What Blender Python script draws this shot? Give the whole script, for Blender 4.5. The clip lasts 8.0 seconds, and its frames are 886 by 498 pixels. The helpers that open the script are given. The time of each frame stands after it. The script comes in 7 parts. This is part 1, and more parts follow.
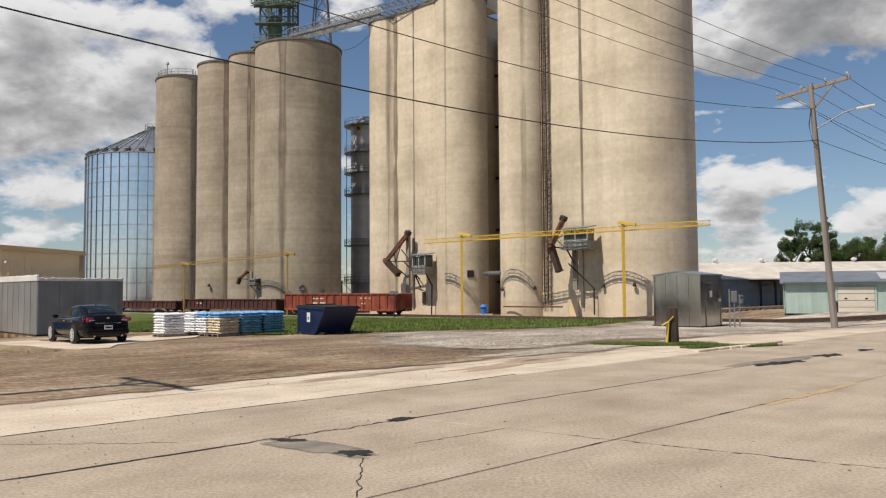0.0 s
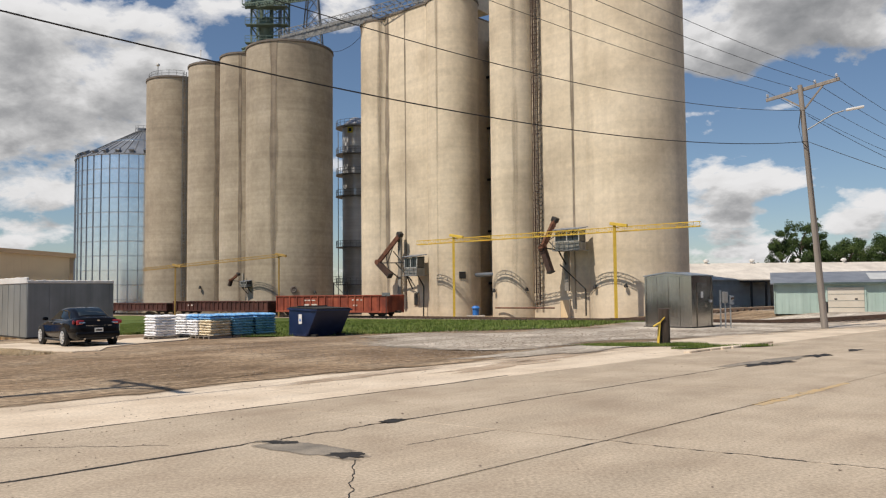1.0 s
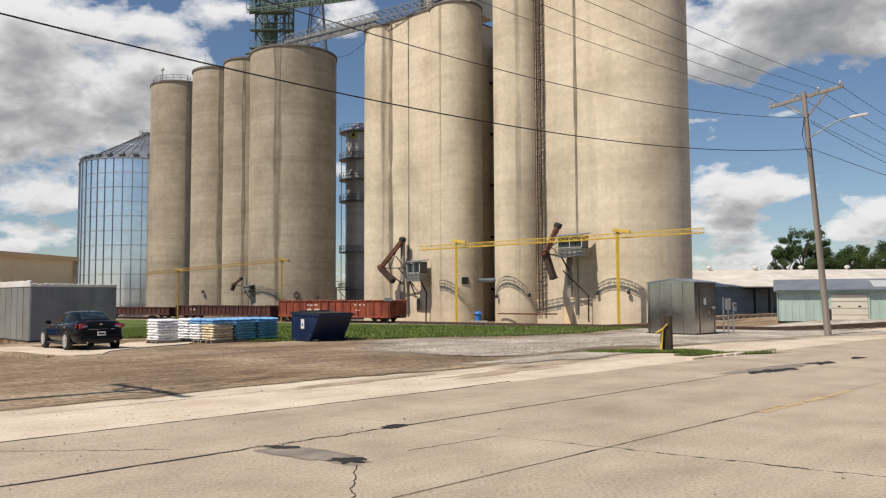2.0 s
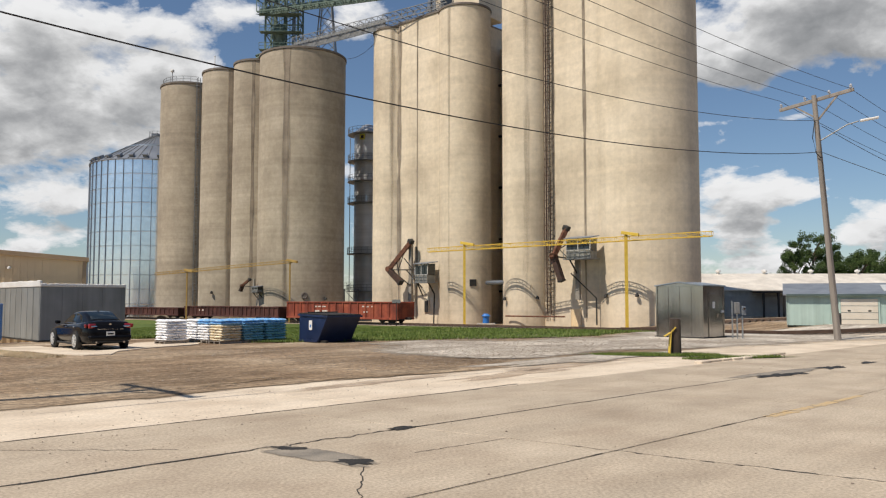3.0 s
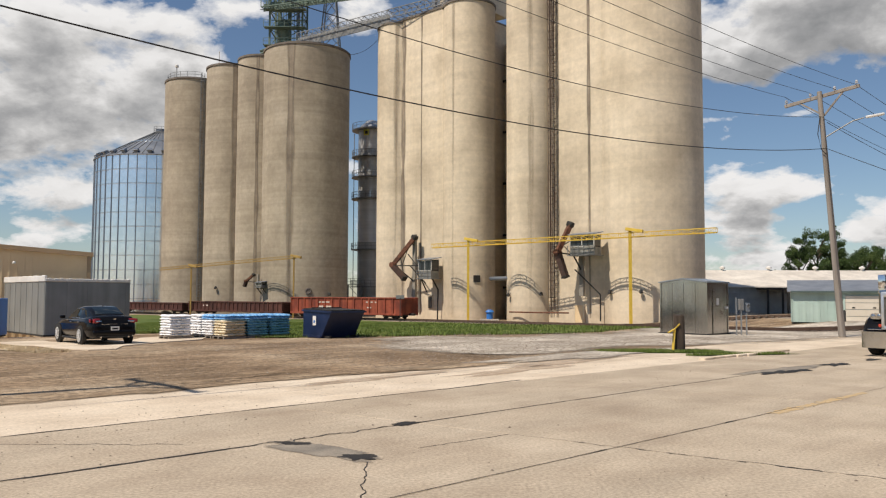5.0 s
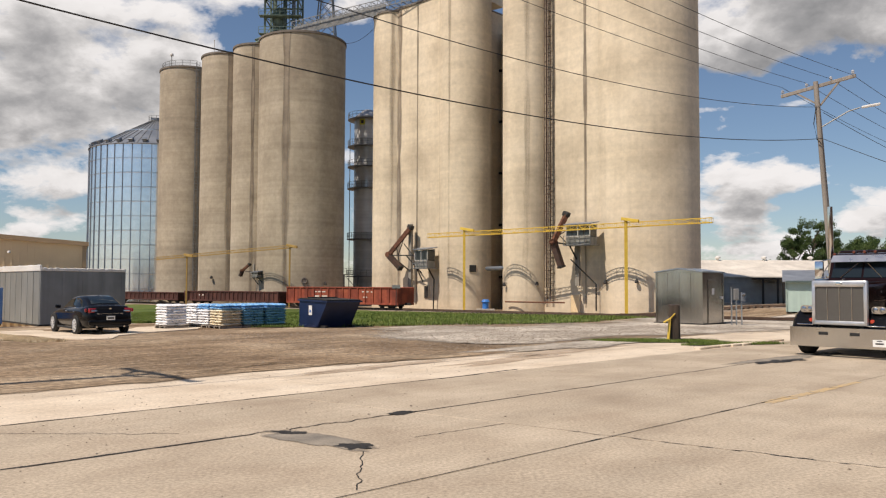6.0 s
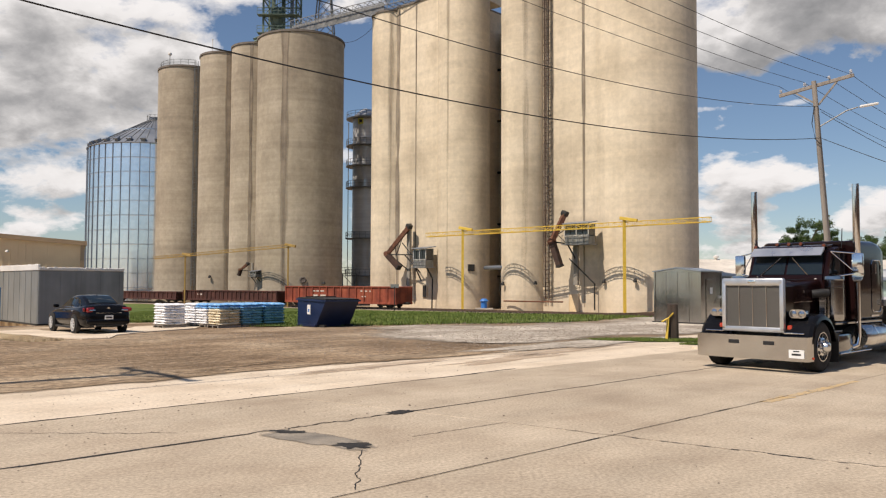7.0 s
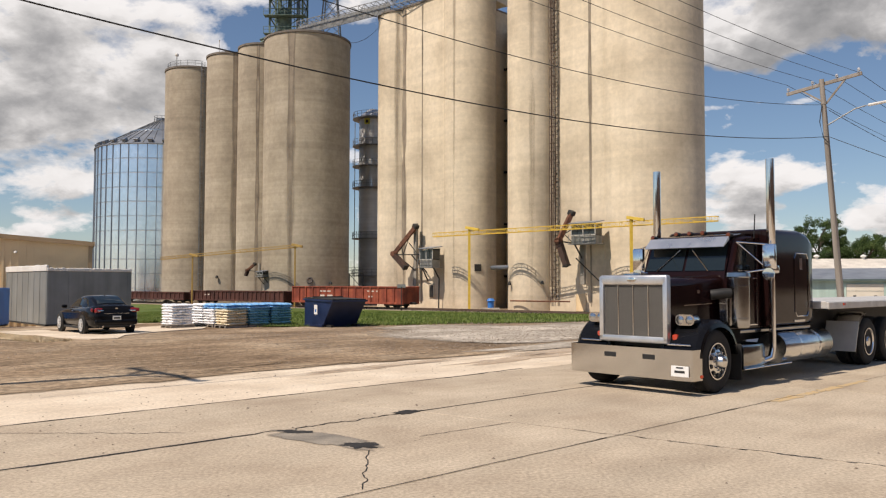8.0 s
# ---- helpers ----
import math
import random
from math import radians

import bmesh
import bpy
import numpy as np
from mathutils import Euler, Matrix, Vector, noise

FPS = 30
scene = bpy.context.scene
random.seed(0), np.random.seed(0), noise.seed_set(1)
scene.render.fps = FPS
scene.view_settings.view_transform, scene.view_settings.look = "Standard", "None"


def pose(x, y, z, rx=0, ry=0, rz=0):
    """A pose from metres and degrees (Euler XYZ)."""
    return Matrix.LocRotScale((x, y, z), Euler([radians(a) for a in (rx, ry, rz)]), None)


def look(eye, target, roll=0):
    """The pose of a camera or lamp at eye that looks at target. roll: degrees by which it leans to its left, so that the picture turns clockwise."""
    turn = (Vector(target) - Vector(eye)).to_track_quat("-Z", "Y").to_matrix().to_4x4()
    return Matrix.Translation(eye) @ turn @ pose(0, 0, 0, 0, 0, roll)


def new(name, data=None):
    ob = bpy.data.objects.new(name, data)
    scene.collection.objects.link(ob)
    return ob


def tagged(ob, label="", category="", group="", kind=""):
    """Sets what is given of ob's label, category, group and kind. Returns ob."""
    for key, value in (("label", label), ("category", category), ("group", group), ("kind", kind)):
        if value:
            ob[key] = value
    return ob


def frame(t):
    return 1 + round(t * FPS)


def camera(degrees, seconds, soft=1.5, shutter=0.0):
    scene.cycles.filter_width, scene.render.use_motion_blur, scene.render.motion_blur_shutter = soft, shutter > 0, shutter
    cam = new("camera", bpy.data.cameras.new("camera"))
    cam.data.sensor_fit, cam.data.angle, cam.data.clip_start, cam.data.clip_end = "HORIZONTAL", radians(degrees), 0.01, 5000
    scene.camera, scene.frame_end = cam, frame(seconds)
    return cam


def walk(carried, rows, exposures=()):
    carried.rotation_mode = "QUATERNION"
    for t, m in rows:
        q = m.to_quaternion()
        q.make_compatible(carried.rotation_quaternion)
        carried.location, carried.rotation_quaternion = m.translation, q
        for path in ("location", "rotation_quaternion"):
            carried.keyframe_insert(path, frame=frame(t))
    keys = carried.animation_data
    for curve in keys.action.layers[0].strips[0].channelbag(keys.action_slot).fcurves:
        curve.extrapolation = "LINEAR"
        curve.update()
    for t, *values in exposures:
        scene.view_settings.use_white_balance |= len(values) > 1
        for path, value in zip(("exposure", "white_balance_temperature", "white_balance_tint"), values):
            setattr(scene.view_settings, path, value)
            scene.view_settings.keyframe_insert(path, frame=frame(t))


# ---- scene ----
EYE = 1.77
cam = camera(58.5, 8.0, soft=1.2)
walk(cam, [
    (0.0, pose(0, 0, EYE, 93.040, 0.399, -0.428)),
    (0.5, pose(0, 0, EYE, 92.900, 0.592, -0.673)),
    (1.0, pose(0, 0, EYE, 93.141, 0.537, -1.011)),
    (1.5, pose(0, 0, EYE, 93.376, 0.405, -1.049)),
    (3.0, pose(0, 0, EYE, 93.683, -0.060, -0.261)),
    (3.5, pose(0, 0, EYE, 93.703, -0.130, -0.182)),
    (4.0, pose(0, 0, EYE, 93.760, 0.000, 0.000)),
    (4.5, pose(0, 0, EYE, 93.685, -0.155, 0.078)),
    (6.0, pose(0, 0, EYE, 92.642, -0.239, -0.282)),
    (6.5, pose(0, 0, EYE, 92.531, -0.190, -0.449)),
    (7.0, pose(0, 0, EYE, 92.591, -0.235, -0.392)),
    (7.5, pose(0, 0, EYE, 92.638, -0.236, -0.189)),
    (8.0, pose(0, 0, EYE, 92.581, -0.122, 0.092)),
], exposures=[(0.0, -0.24, 6400, 11), (1.5, -0.20, 6400, 11), (3.0, -0.14, 6330, 10), (4.5, -0.15, 6420, 10), (6.0, -0.11, 6600, 13), (8.0, -0.06, 6600, 13)])

# ---- light ----
SUN_AZ, SUN_EL = radians(231), radians(56)   # azimuth clockwise from +Y
sun_data = bpy.data.lights.new("sun", "SUN")
sun_data.energy, sun_data.angle, sun_data.color = 5.2, radians(0.53), (1.0, 0.90, 0.765)
sun = new("sun", sun_data)
to_sun = Vector((math.sin(SUN_AZ) * math.cos(SUN_EL), math.cos(SUN_AZ) * math.cos(SUN_EL), math.sin(SUN_EL)))
sun.matrix_world = look(to_sun * 200, (0, 0, 0))


def sky_world():
    w = bpy.data.worlds.new("sky")
    scene.world = w
    w.use_nodes = True
    nt = w.node_tree
    nt.nodes.clear()
    N, L = nt.nodes.new, nt.links.new
    out, bg = N("ShaderNodeOutputWorld"), N("ShaderNodeBackground")
    sky = N("ShaderNodeTexSky")
    sky.sky_type, sky.sun_disc = "NISHITA", False
    sky.sun_elevation, sky.sun_rotation = SUN_EL, SUN_AZ
    sky.air_density, sky.dust_density, sky.ozone_density = 1.0, 0.25, 3.4
    co = N("ShaderNodeTexCoord")

    def math_node(op, a, b=None, clamp=False):
        n = N("ShaderNodeMath")
        n.operation, n.use_clamp = op, clamp
        for i, v in enumerate((a, b)):
            if v is None:
                continue
            if isinstance(v, (int, float)):
                n.inputs[i].default_value = v
            else:
                L(v, n.inputs[i])
        return n.outputs[0]

    def ramp(fac, stops):
        n = N("ShaderNodeValToRGB")
        els = n.color_ramp.elements
        while len(els) < len(stops):
            els.new(0.5)
        for e, (p, c) in zip(els, stops):
            e.position, e.color = p, (*c, 1) if len(c) == 3 else c
        L(fac, n.inputs[0])
        return n.outputs[0]

    def density(up):
        """Cloud thickness along the view direction, or a little higher up in the sky."""
        raised = N("ShaderNodeVectorMath")
        raised.operation = "ADD"
        L(co.outputs["Generated"], raised.inputs[0])
        raised.inputs[1].default_value = (0, 0, up)
        sep = N("ShaderNodeSeparateXYZ")
        L(raised.outputs[0], sep.inputs[0])
        # the direction met with a sheet overhead, so that clouds flatten towards the horizon
        zz = math_node("ADD", math_node("MAXIMUM", sep.outputs[2], 0.0), 0.42)
        comb = N("ShaderNodeCombineXYZ")
        L(math_node("DIVIDE", sep.outputs[0], zz), comb.inputs[0])
        L(math_node("DIVIDE", sep.outputs[1], zz), comb.inputs[1])
        off = N("ShaderNodeVectorMath")
        off.operation = "ADD"
        L(comb.outputs[0], off.inputs[0])
        off.inputs[1].default_value = CLOUD_SHIFT

        def noise(scale, detail, rough, dist=0.0):
            n = N("ShaderNodeTexNoise")
            n.inputs["Scale"].default_value, n.inputs["Detail"].default_value = scale, detail
            n.inputs["Roughness"].default_value, n.inputs["Distortion"].default_value = rough, dist
            L(off.outputs[0], n.inputs["Vector"])
            return n.outputs["Fac"]

        big, fine = noise(1.6, 2.0, 0.45), noise(7.5, 10.0, 0.58, 0.12)
        dens = math_node("SUBTRACT", math_node("ADD", math_node("MULTIPLY", big, 0.30), math_node("MULTIPLY", fine, 0.80)), 0.09)
        # cloud masses that the day shows: direction, half width, half height, weight
        for (dx, dz), half_w, half_h, weight in CLOUD_MASSES:
            d = Vector((dx, 1, dz)).normalized()
            mp, dot = N("ShaderNodeVectorMath"), N("ShaderNodeVectorMath")
            mp.operation, dot.operation = "MULTIPLY", "DISTANCE"
            L(raised.outputs[0], mp.inputs[0])
            k = (1 / half_w, 1 / half_w, 1 / half_h)
            mp.inputs[1].default_value = k
            L(mp.outputs[0], dot.inputs[0])
            dot.inputs[1].default_value = (d.x * k[0], d.y * k[1], d.z * k[2])
            fall = math_node("SUBTRACT", 1.0, math_node("POWER", math_node("MULTIPLY", dot.outputs["Value"], 0.95), 2.0), True)
            dens = math_node("ADD", dens, math_node("MULTIPLY", fall, weight))
        return dens

    dens, above = density(0.0), density(0.024)
    cover = ramp(dens, [(0.53, (0, 0, 0)), (0.57, (0.5, 0.5, 0.5)), (0.64, (1, 1, 1))])
    # what lies beneath thick cloud is grey, crowns are sunlit white
    col = ramp(above, [(0.50, (14.8, 14.6, 14.3)), (0.60, (13.6, 13.4, 13.1)), (0.68, (10.0, 9.9, 9.7)), (0.78, (6.6, 6.6, 6.6)), (0.92, (3.9, 4.0, 4.1))])
    mix = N("ShaderNodeMix")
    mix.data_type = "RGBA"
    L(cover, mix.inputs["Factor"])
    lift = N("ShaderNodeVectorMath")
    lift.operation = "SCALE"
    lift.inputs["Scale"].default_value = 1.45
    L(sky.outputs[0], lift.inputs[0])
    L(lift.outputs[0], mix.inputs["A"])
    L(col, mix.inputs["B"])
    L(mix.outputs["Result"], bg.inputs[0])
    bg.inputs[1].default_value = SKY_STRENGTH
    L(bg.outputs[0], out.inputs[0])


SKY_STRENGTH = 0.064
CLOUD_SHIFT = (3.1, 1.7, 0)
CLOUD_MASSES = [((-0.467, 0.313), 0.225, 0.064, 0.22), ((-0.531, 0.216), 0.167, 0.051, 0.24), ((-0.317, 0.370), 0.129, 0.035, 0.17), ((-0.381, 0.252), 0.109, 0.058, 0.14),
                ((-0.517, 0.134), 0.122, 0.028, 0.19), ((-0.489, 0.082), 0.058, 0.018, 0.17), ((-0.539, 0.063), 0.051, 0.014, 0.17), ((-0.517, 0.038), 0.141, 0.017, 0.16),
                ((-0.739, 0.238), 0.154, 0.167, 0.12), ((0.476, 0.359), 0.193, 0.068, 0.22), ((0.376, 0.311), 0.064, 0.032, 0.15), ((0.619, 0.424), 0.167, 0.077, 0.10),
                ((0.422, 0.138), 0.084, 0.026, 0.26), ((0.369, 0.102), 0.068, 0.023, 0.23), ((0.390, 0.065), 0.090, 0.022, 0.22), ((0.547, 0.096), 0.055, 0.035, 0.24),
                ((0.454, 0.042), 0.167, 0.015, 0.20), ((0.404, 0.232), 0.090, 0.006, 0.12), ((-0.117, 0.363), 0.084, 0.032, 0.14), ((-0.103, 0.245), 0.045, 0.019, 0.07),
                ((0.440, 0.189), 0.193, 0.014, -0.14), ((0.469, 0.256), 0.167, 0.019, -0.10), ((-0.160, 0.281), 0.212, 0.045, -0.04), ((0.469, 0.101), 0.026, 0.013, -0.10)]
sky_world()


# ---- materials ----
def mat(name, colors, scale=3.0, rough=0.8, metal=0.0, bump=0.0, bump_scale=None, stretch=(1, 1, 1), local=False,
        fine=0.0, fine_scale=60.0, tracks=None, rough_var=0.1, coat=0.0, streak=None, bands=None, island=0.0, spec=0.5, bump_dist=0.02, detail=6.0):
    """A procedural surface: colours along a noise, a finer grain over it, streaks that run down and bands that lie level."""
    m = bpy.data.materials.new(name)
    m.use_nodes = True
    nt = m.node_tree
    b = nt.nodes["Principled BSDF"]
    N, L = nt.nodes.new, nt.links.new
    b.inputs["Metallic"].default_value, b.inputs["Coat Weight"].default_value = metal, coat
    b.inputs["Specular IOR Level"].default_value = spec
    if local:
        src = N("ShaderNodeTexCoord").outputs["Object"]
    else:
        src = N("ShaderNodeNewGeometry").outputs["Position"]

    def mapped(s):
        n = N("ShaderNodeMapping")
        n.inputs["Scale"].default_value = s
        L(src, n.inputs[0])
        return n.outputs[0]

    def noise(s, sc, det=6.0, ro=0.55):
        n = N("ShaderNodeTexNoise")
        n.inputs["Scale"].default_value, n.inputs["Detail"].default_value, n.inputs["Roughness"].default_value = sc, det, ro
        L(mapped(s), n.inputs["Vector"])
        return n.outputs["Fac"]

    def mul(colour, fac, lo, hi, p0=0.3, p1=0.7):
        r = N("ShaderNodeMapRange")
        r.inputs["From Min"].default_value, r.inputs["From Max"].default_value = p0, p1
        r.inputs["To Min"].default_value, r.inputs["To Max"].default_value = lo, hi
        L(fac, r.inputs[0])
        x = N("ShaderNodeMix")
        x.data_type, x.blend_type = "RGBA", "MULTIPLY"
        x.inputs["Factor"].default_value = 1.0
        L(colour, x.inputs["A"])
        L(r.outputs[0], x.inputs["B"])
        return x.outputs["Result"]

    fac = noise(stretch, scale, detail)
    cr = N("ShaderNodeValToRGB")
    els = cr.color_ramp.elements
    while len(els) < len(colors):
        els.new(0.5)
    for i, (e, c) in enumerate(zip(els, colors)):
        e.position = 0.32 + 0.36 * i / max(1, len(colors) - 1)
        e.color = (*c, 1)
    L(fac, cr.inputs[0])
    col = cr.outputs[0]
    if fine:
        col = mul(col, noise((1, 1, 1), fine_scale, 3.0, 0.7), 1 - fine, 1 + fine)
    if streak:
        sc, amount = streak
        col = mul(col, noise((sc, sc, sc * 0.03), 1.0, 5.0, 0.6), 1 - amount, 1 + amount * 0.35, 0.34, 0.6)
    if bands:
        step, amount = bands
        col = mul(col, noise((0.02, 0.02, 1 / step), 1.0, 2.0, 0.7), 1 - amount, 1 + amount, 0.3, 0.7)
    if tracks:
        length, amount = tracks
        tm = N("ShaderNodeMapping")
        tm.vector_type = "TEXTURE"
        tm.inputs["Rotation"].default_value = (0, 0, radians(43.5))
        tm.inputs["Scale"].default_value = (length, 1, 1)
        L(src, tm.inputs[0])
        for sc, am in ((0.9, amount), (3.5, amount * 0.6)):
            tn = N("ShaderNodeTexNoise")
            tn.inputs["Scale"].default_value, tn.inputs["Detail"].default_value, tn.inputs["Roughness"].default_value = sc, 7.0, 0.65
            L(tm.outputs[0], tn.inputs["Vector"])
            col = mul(col, tn.outputs["Fac"], 1 - am, 1 + am, 0.35, 0.65)
    if island:
        rnd = N("ShaderNodeObjectInfo").outputs["Random"]
        col = mul(col, rnd, 1 - island, 1 + island, 0.0, 1.0)
    L(col, b.inputs["Base Color"])
    rr = N("ShaderNodeMapRange")
    rr.inputs["To Min"].default_value, rr.inputs["To Max"].default_value = max(0.0, rough - rough_var), min(1, rough + rough_var)
    L(fac, rr.inputs[0])
    L(rr.outputs[0], b.inputs["Roughness"])
    if bump:
        bn = N("ShaderNodeBump")
        bn.inputs["Strength"].default_value, bn.inputs["Distance"].default_value = bump, bump_dist
        L(noise((1, 1, 1), bump_scale or scale * 6, 6.0, 0.65), bn.inputs["Height"])
        L(bn.outputs[0], b.inputs["Normal"])
    return m


def faded(material, name, scale=1.5, stretch=(1, 1, 1), soft=0.25):
    """A copy of a surface that thins out to nothing where the mesh's "fade" falls to 0, with a ragged noise edge."""
    m = material.copy()
    m.name = name
    nt = m.node_tree
    N, L = nt.nodes.new, nt.links.new
    b, out = nt.nodes["Principled BSDF"], nt.nodes["Material Output"]
    at = N("ShaderNodeAttribute")
    at.attribute_name = "fade"
    geo, mp, nz = N("ShaderNodeNewGeometry"), N("ShaderNodeMapping"), N("ShaderNodeTexNoise")
    mp.inputs["Scale"].default_value = stretch
    nz.inputs["Scale"].default_value, nz.inputs["Detail"].default_value, nz.inputs["Roughness"].default_value = scale, 8.0, 0.65
    L(geo.outputs["Position"], mp.inputs[0])
    L(mp.outputs[0], nz.inputs["Vector"])
    add = N("ShaderNodeMath")
    add.operation = "ADD"
    L(at.outputs["Fac"], add.inputs[0])
    L(nz.outputs["Fac"], add.inputs[1])
    mr = N("ShaderNodeMapRange")
    mr.inputs["From Min"].default_value, mr.inputs["From Max"].default_value = 0.95 - soft, 0.95 + soft
    L(add.outputs[0], mr.inputs[0])
    tr, mx = N("ShaderNodeBsdfTransparent"), N("ShaderNodeMixShader")
    L(mr.outputs[0], mx.inputs[0])
    L(tr.outputs[0], mx.inputs[1])
    L(b.outputs[0], mx.inputs[2])
    L(mx.outputs[0], out.inputs["Surface"])
    return m


def glass(name, colour, rough=0.03):
    m = bpy.data.materials.new(name)
    m.use_nodes = True
    b = m.node_tree.nodes["Principled BSDF"]
    b.inputs["Base Color"].default_value = (*colour, 1)
    b.inputs["Roughness"].default_value, b.inputs["Specular IOR Level"].default_value = rough, 0.6
    return m


CONC = mat("silo_concrete", [(0.50, 0.412, 0.296), (0.655, 0.552, 0.405), (0.735, 0.628, 0.475)], 0.14, 0.9, bump=0.25, bump_scale=1.3,
           streak=(0.5, 0.10), bands=(0.9, 0.06), fine=0.09, fine_scale=1.6, bump_dist=0.05)
OLDCONC = mat("old_silo_concrete", [(0.29, 0.24, 0.177), (0.385, 0.325, 0.24), (0.45, 0.384, 0.294)], 0.13, 0.9, bump=0.25, bump_scale=1.3,
              streak=(0.38, 0.09), bands=(0.8, 0.11), fine=0.12, fine_scale=1.6, bump_dist=0.05)
ROAD = mat("road_concrete", [(0.36, 0.29, 0.213), (0.425, 0.352, 0.263), (0.485, 0.408, 0.31)], 0.6, 0.86, tracks=(7, 0.085), bump=0.55, bump_scale=45,
           fine=0.3, fine_scale=26, bump_dist=0.006, spec=0.3)
APRON = mat("apron_concrete", [(0.515, 0.42, 0.313), (0.62, 0.52, 0.398), (0.69, 0.59, 0.46)], 0.6, 0.88, tracks=(5, 0.06), bump=0.45, bump_scale=40,
            fine=0.18, fine_scale=18, bump_dist=0.006, spec=0.3)
DIRT = mat("dirt", [(0.17, 0.115, 0.07), (0.27, 0.195, 0.125), (0.40, 0.315, 0.22)], 0.24, 0.95, bump=0.9, bump_scale=7, fine=0.5,
           fine_scale=6, bump_dist=0.07, spec=0.2, detail=10, tracks=(4.5, 0.28))
GRAVEL = mat("gravel", [(0.28, 0.24, 0.19), (0.42, 0.37, 0.305), (0.56, 0.505, 0.43)], 0.35, 0.95, bump=1.0, bump_scale=12, fine=0.4,
             fine_scale=7, tracks=(4, 0.22), bump_dist=0.04, spec=0.2)
GRASS = mat("grass", [(0.055, 0.082, 0.018), (0.09, 0.13, 0.03), (0.14, 0.165, 0.045)], 0.35, 0.9, bump=0.8, bump_scale=8, fine=0.35,
            fine_scale=9, bump_dist=0.08, spec=0.2)
BLADE = mat("grass_blade", [(0.08, 0.125, 0.02), (0.13, 0.18, 0.034), (0.22, 0.24, 0.07)], 0.8, 0.8, fine=0.3, fine_scale=5, spec=0.3)
GALV = mat("galvanised_sheet", [(0.42, 0.44, 0.46), (0.55, 0.57, 0.59)], 0.35, 0.3, metal=0.9, fine=0.05, fine_scale=2, rough_var=0.06)
STEEL = mat("grey_steel", [(0.20, 0.20, 0.195), (0.30, 0.30, 0.29)], 1.5, 0.55, metal=0.5, fine=0.1)
GREENSTEEL = mat("green_steel", [(0.10, 0.15, 0.115), (0.16, 0.21, 0.17)], 1.5, 0.6, metal=0.2)
YELLOW = mat("yellow_paint", [(0.62, 0.40, 0.04), (0.75, 0.52, 0.08)], 1.5, 0.5, fine=0.06)
RUSTRED = mat("oxide_red_paint", [(0.15, 0.03, 0.016), (0.25, 0.05, 0.024), (0.34, 0.085, 0.04)], 0.7, 0.75, fine=0.15, fine_scale=8, streak=(2.0, 0.3))
BROWN = mat("brown_rail_paint", [(0.042, 0.014, 0.010), (0.07, 0.022, 0.016), (0.105, 0.038, 0.026)], 0.7, 0.8, fine=0.15, fine_scale=8, streak=(2.0, 0.3))
RUST = mat("rust", [(0.07, 0.03, 0.018), (0.14, 0.055, 0.03), (0.21, 0.09, 0.05)], 2.0, 0.85, bump=0.3, fine=0.2, fine_scale=10)
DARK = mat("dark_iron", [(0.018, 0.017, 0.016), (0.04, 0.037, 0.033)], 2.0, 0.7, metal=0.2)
WOODP = mat("weathered_pole_wood", [(0.19, 0.165, 0.14), (0.28, 0.245, 0.21), (0.34, 0.30, 0.26)], 3.0, 0.9, stretch=(1, 1, 0.06), bump=0.5, bump_scale=20, fine=0.15, local=True)
BLACKPOST = mat("dark_timber", [(0.05, 0.035, 0.026), (0.10, 0.075, 0.055)], 4, 0.9, stretch=(1, 1, 0.1), bump=0.5, local=True)
WHITE = mat("white_paint", [(0.66, 0.64, 0.60), (0.78, 0.76, 0.72)], 1.0, 0.6, fine=0.05)
TAN = mat("tan_sheet", [(0.68, 0.51, 0.30), (0.76, 0.58, 0.345)], 0.5, 0.55, fine=0.04)
GREYSHEET = mat("grey_sheet", [(0.19, 0.20, 0.195), (0.25, 0.26, 0.255)], 0.8, 0.45, metal=0.0, streak=(1.6, 0.2))
MINT = mat("mint_sheet", [(0.36, 0.47, 0.42), (0.44, 0.55, 0.49)], 0.6, 0.6, streak=(1.5, 0.15))
SLATE = mat("grey_roof_sheet", [(0.17, 0.19, 0.22), (0.25, 0.27, 0.30)], 0.5, 0.5, metal=0.2, streak=(1.0, 0.2))
PALEROOF = mat("pale_roof_sheet", [(0.55, 0.50, 0.43), (0.70, 0.65, 0.57)], 0.25, 0.6, fine=0.08, fine_scale=3, streak=(0.5, 0.15))
GREYWALL = mat("grey_wall_sheet", [(0.30, 0.31, 0.295), (0.40, 0.41, 0.395)], 0.6, 0.7, streak=(1.2, 0.2))
BARK = mat("bark", [(0.06, 0.045, 0.03), (0.12, 0.09, 0.065)], 5, 0.95, bump=0.6)
LEAF = mat("leaf", [(0.028, 0.055, 0.014), (0.05, 0.085, 0.022), (0.085, 0.12, 0.035)], 0.5, 0.7, fine=0.3, fine_scale=3, spec=0.3)
TAR = mat("tar", [(0.012, 0.011, 0.010), (0.03, 0.027, 0.024)], 3, 0.75, bump=0.3)
STAINPATCH = mat("asphalt_patch", [(0.18, 0.16, 0.132), (0.32, 0.277, 0.22)], 2.0, 0.9, bump=0.5, bump_scale=40, fine=0.2)
RAILTOP = mat("rail_steel", [(0.10, 0.065, 0.045), (0.17, 0.11, 0.08)], 2, 0.6, metal=0.5)
TIE = mat("sleeper_wood", [(0.05, 0.04, 0.032), (0.11, 0.085, 0.065)], 3, 0.95)
BLUEBIN = mat("navy_paint", [(0.008, 0.016, 0.05), (0.016, 0.03, 0.085)], 1.5, 0.4, fine=0.1)
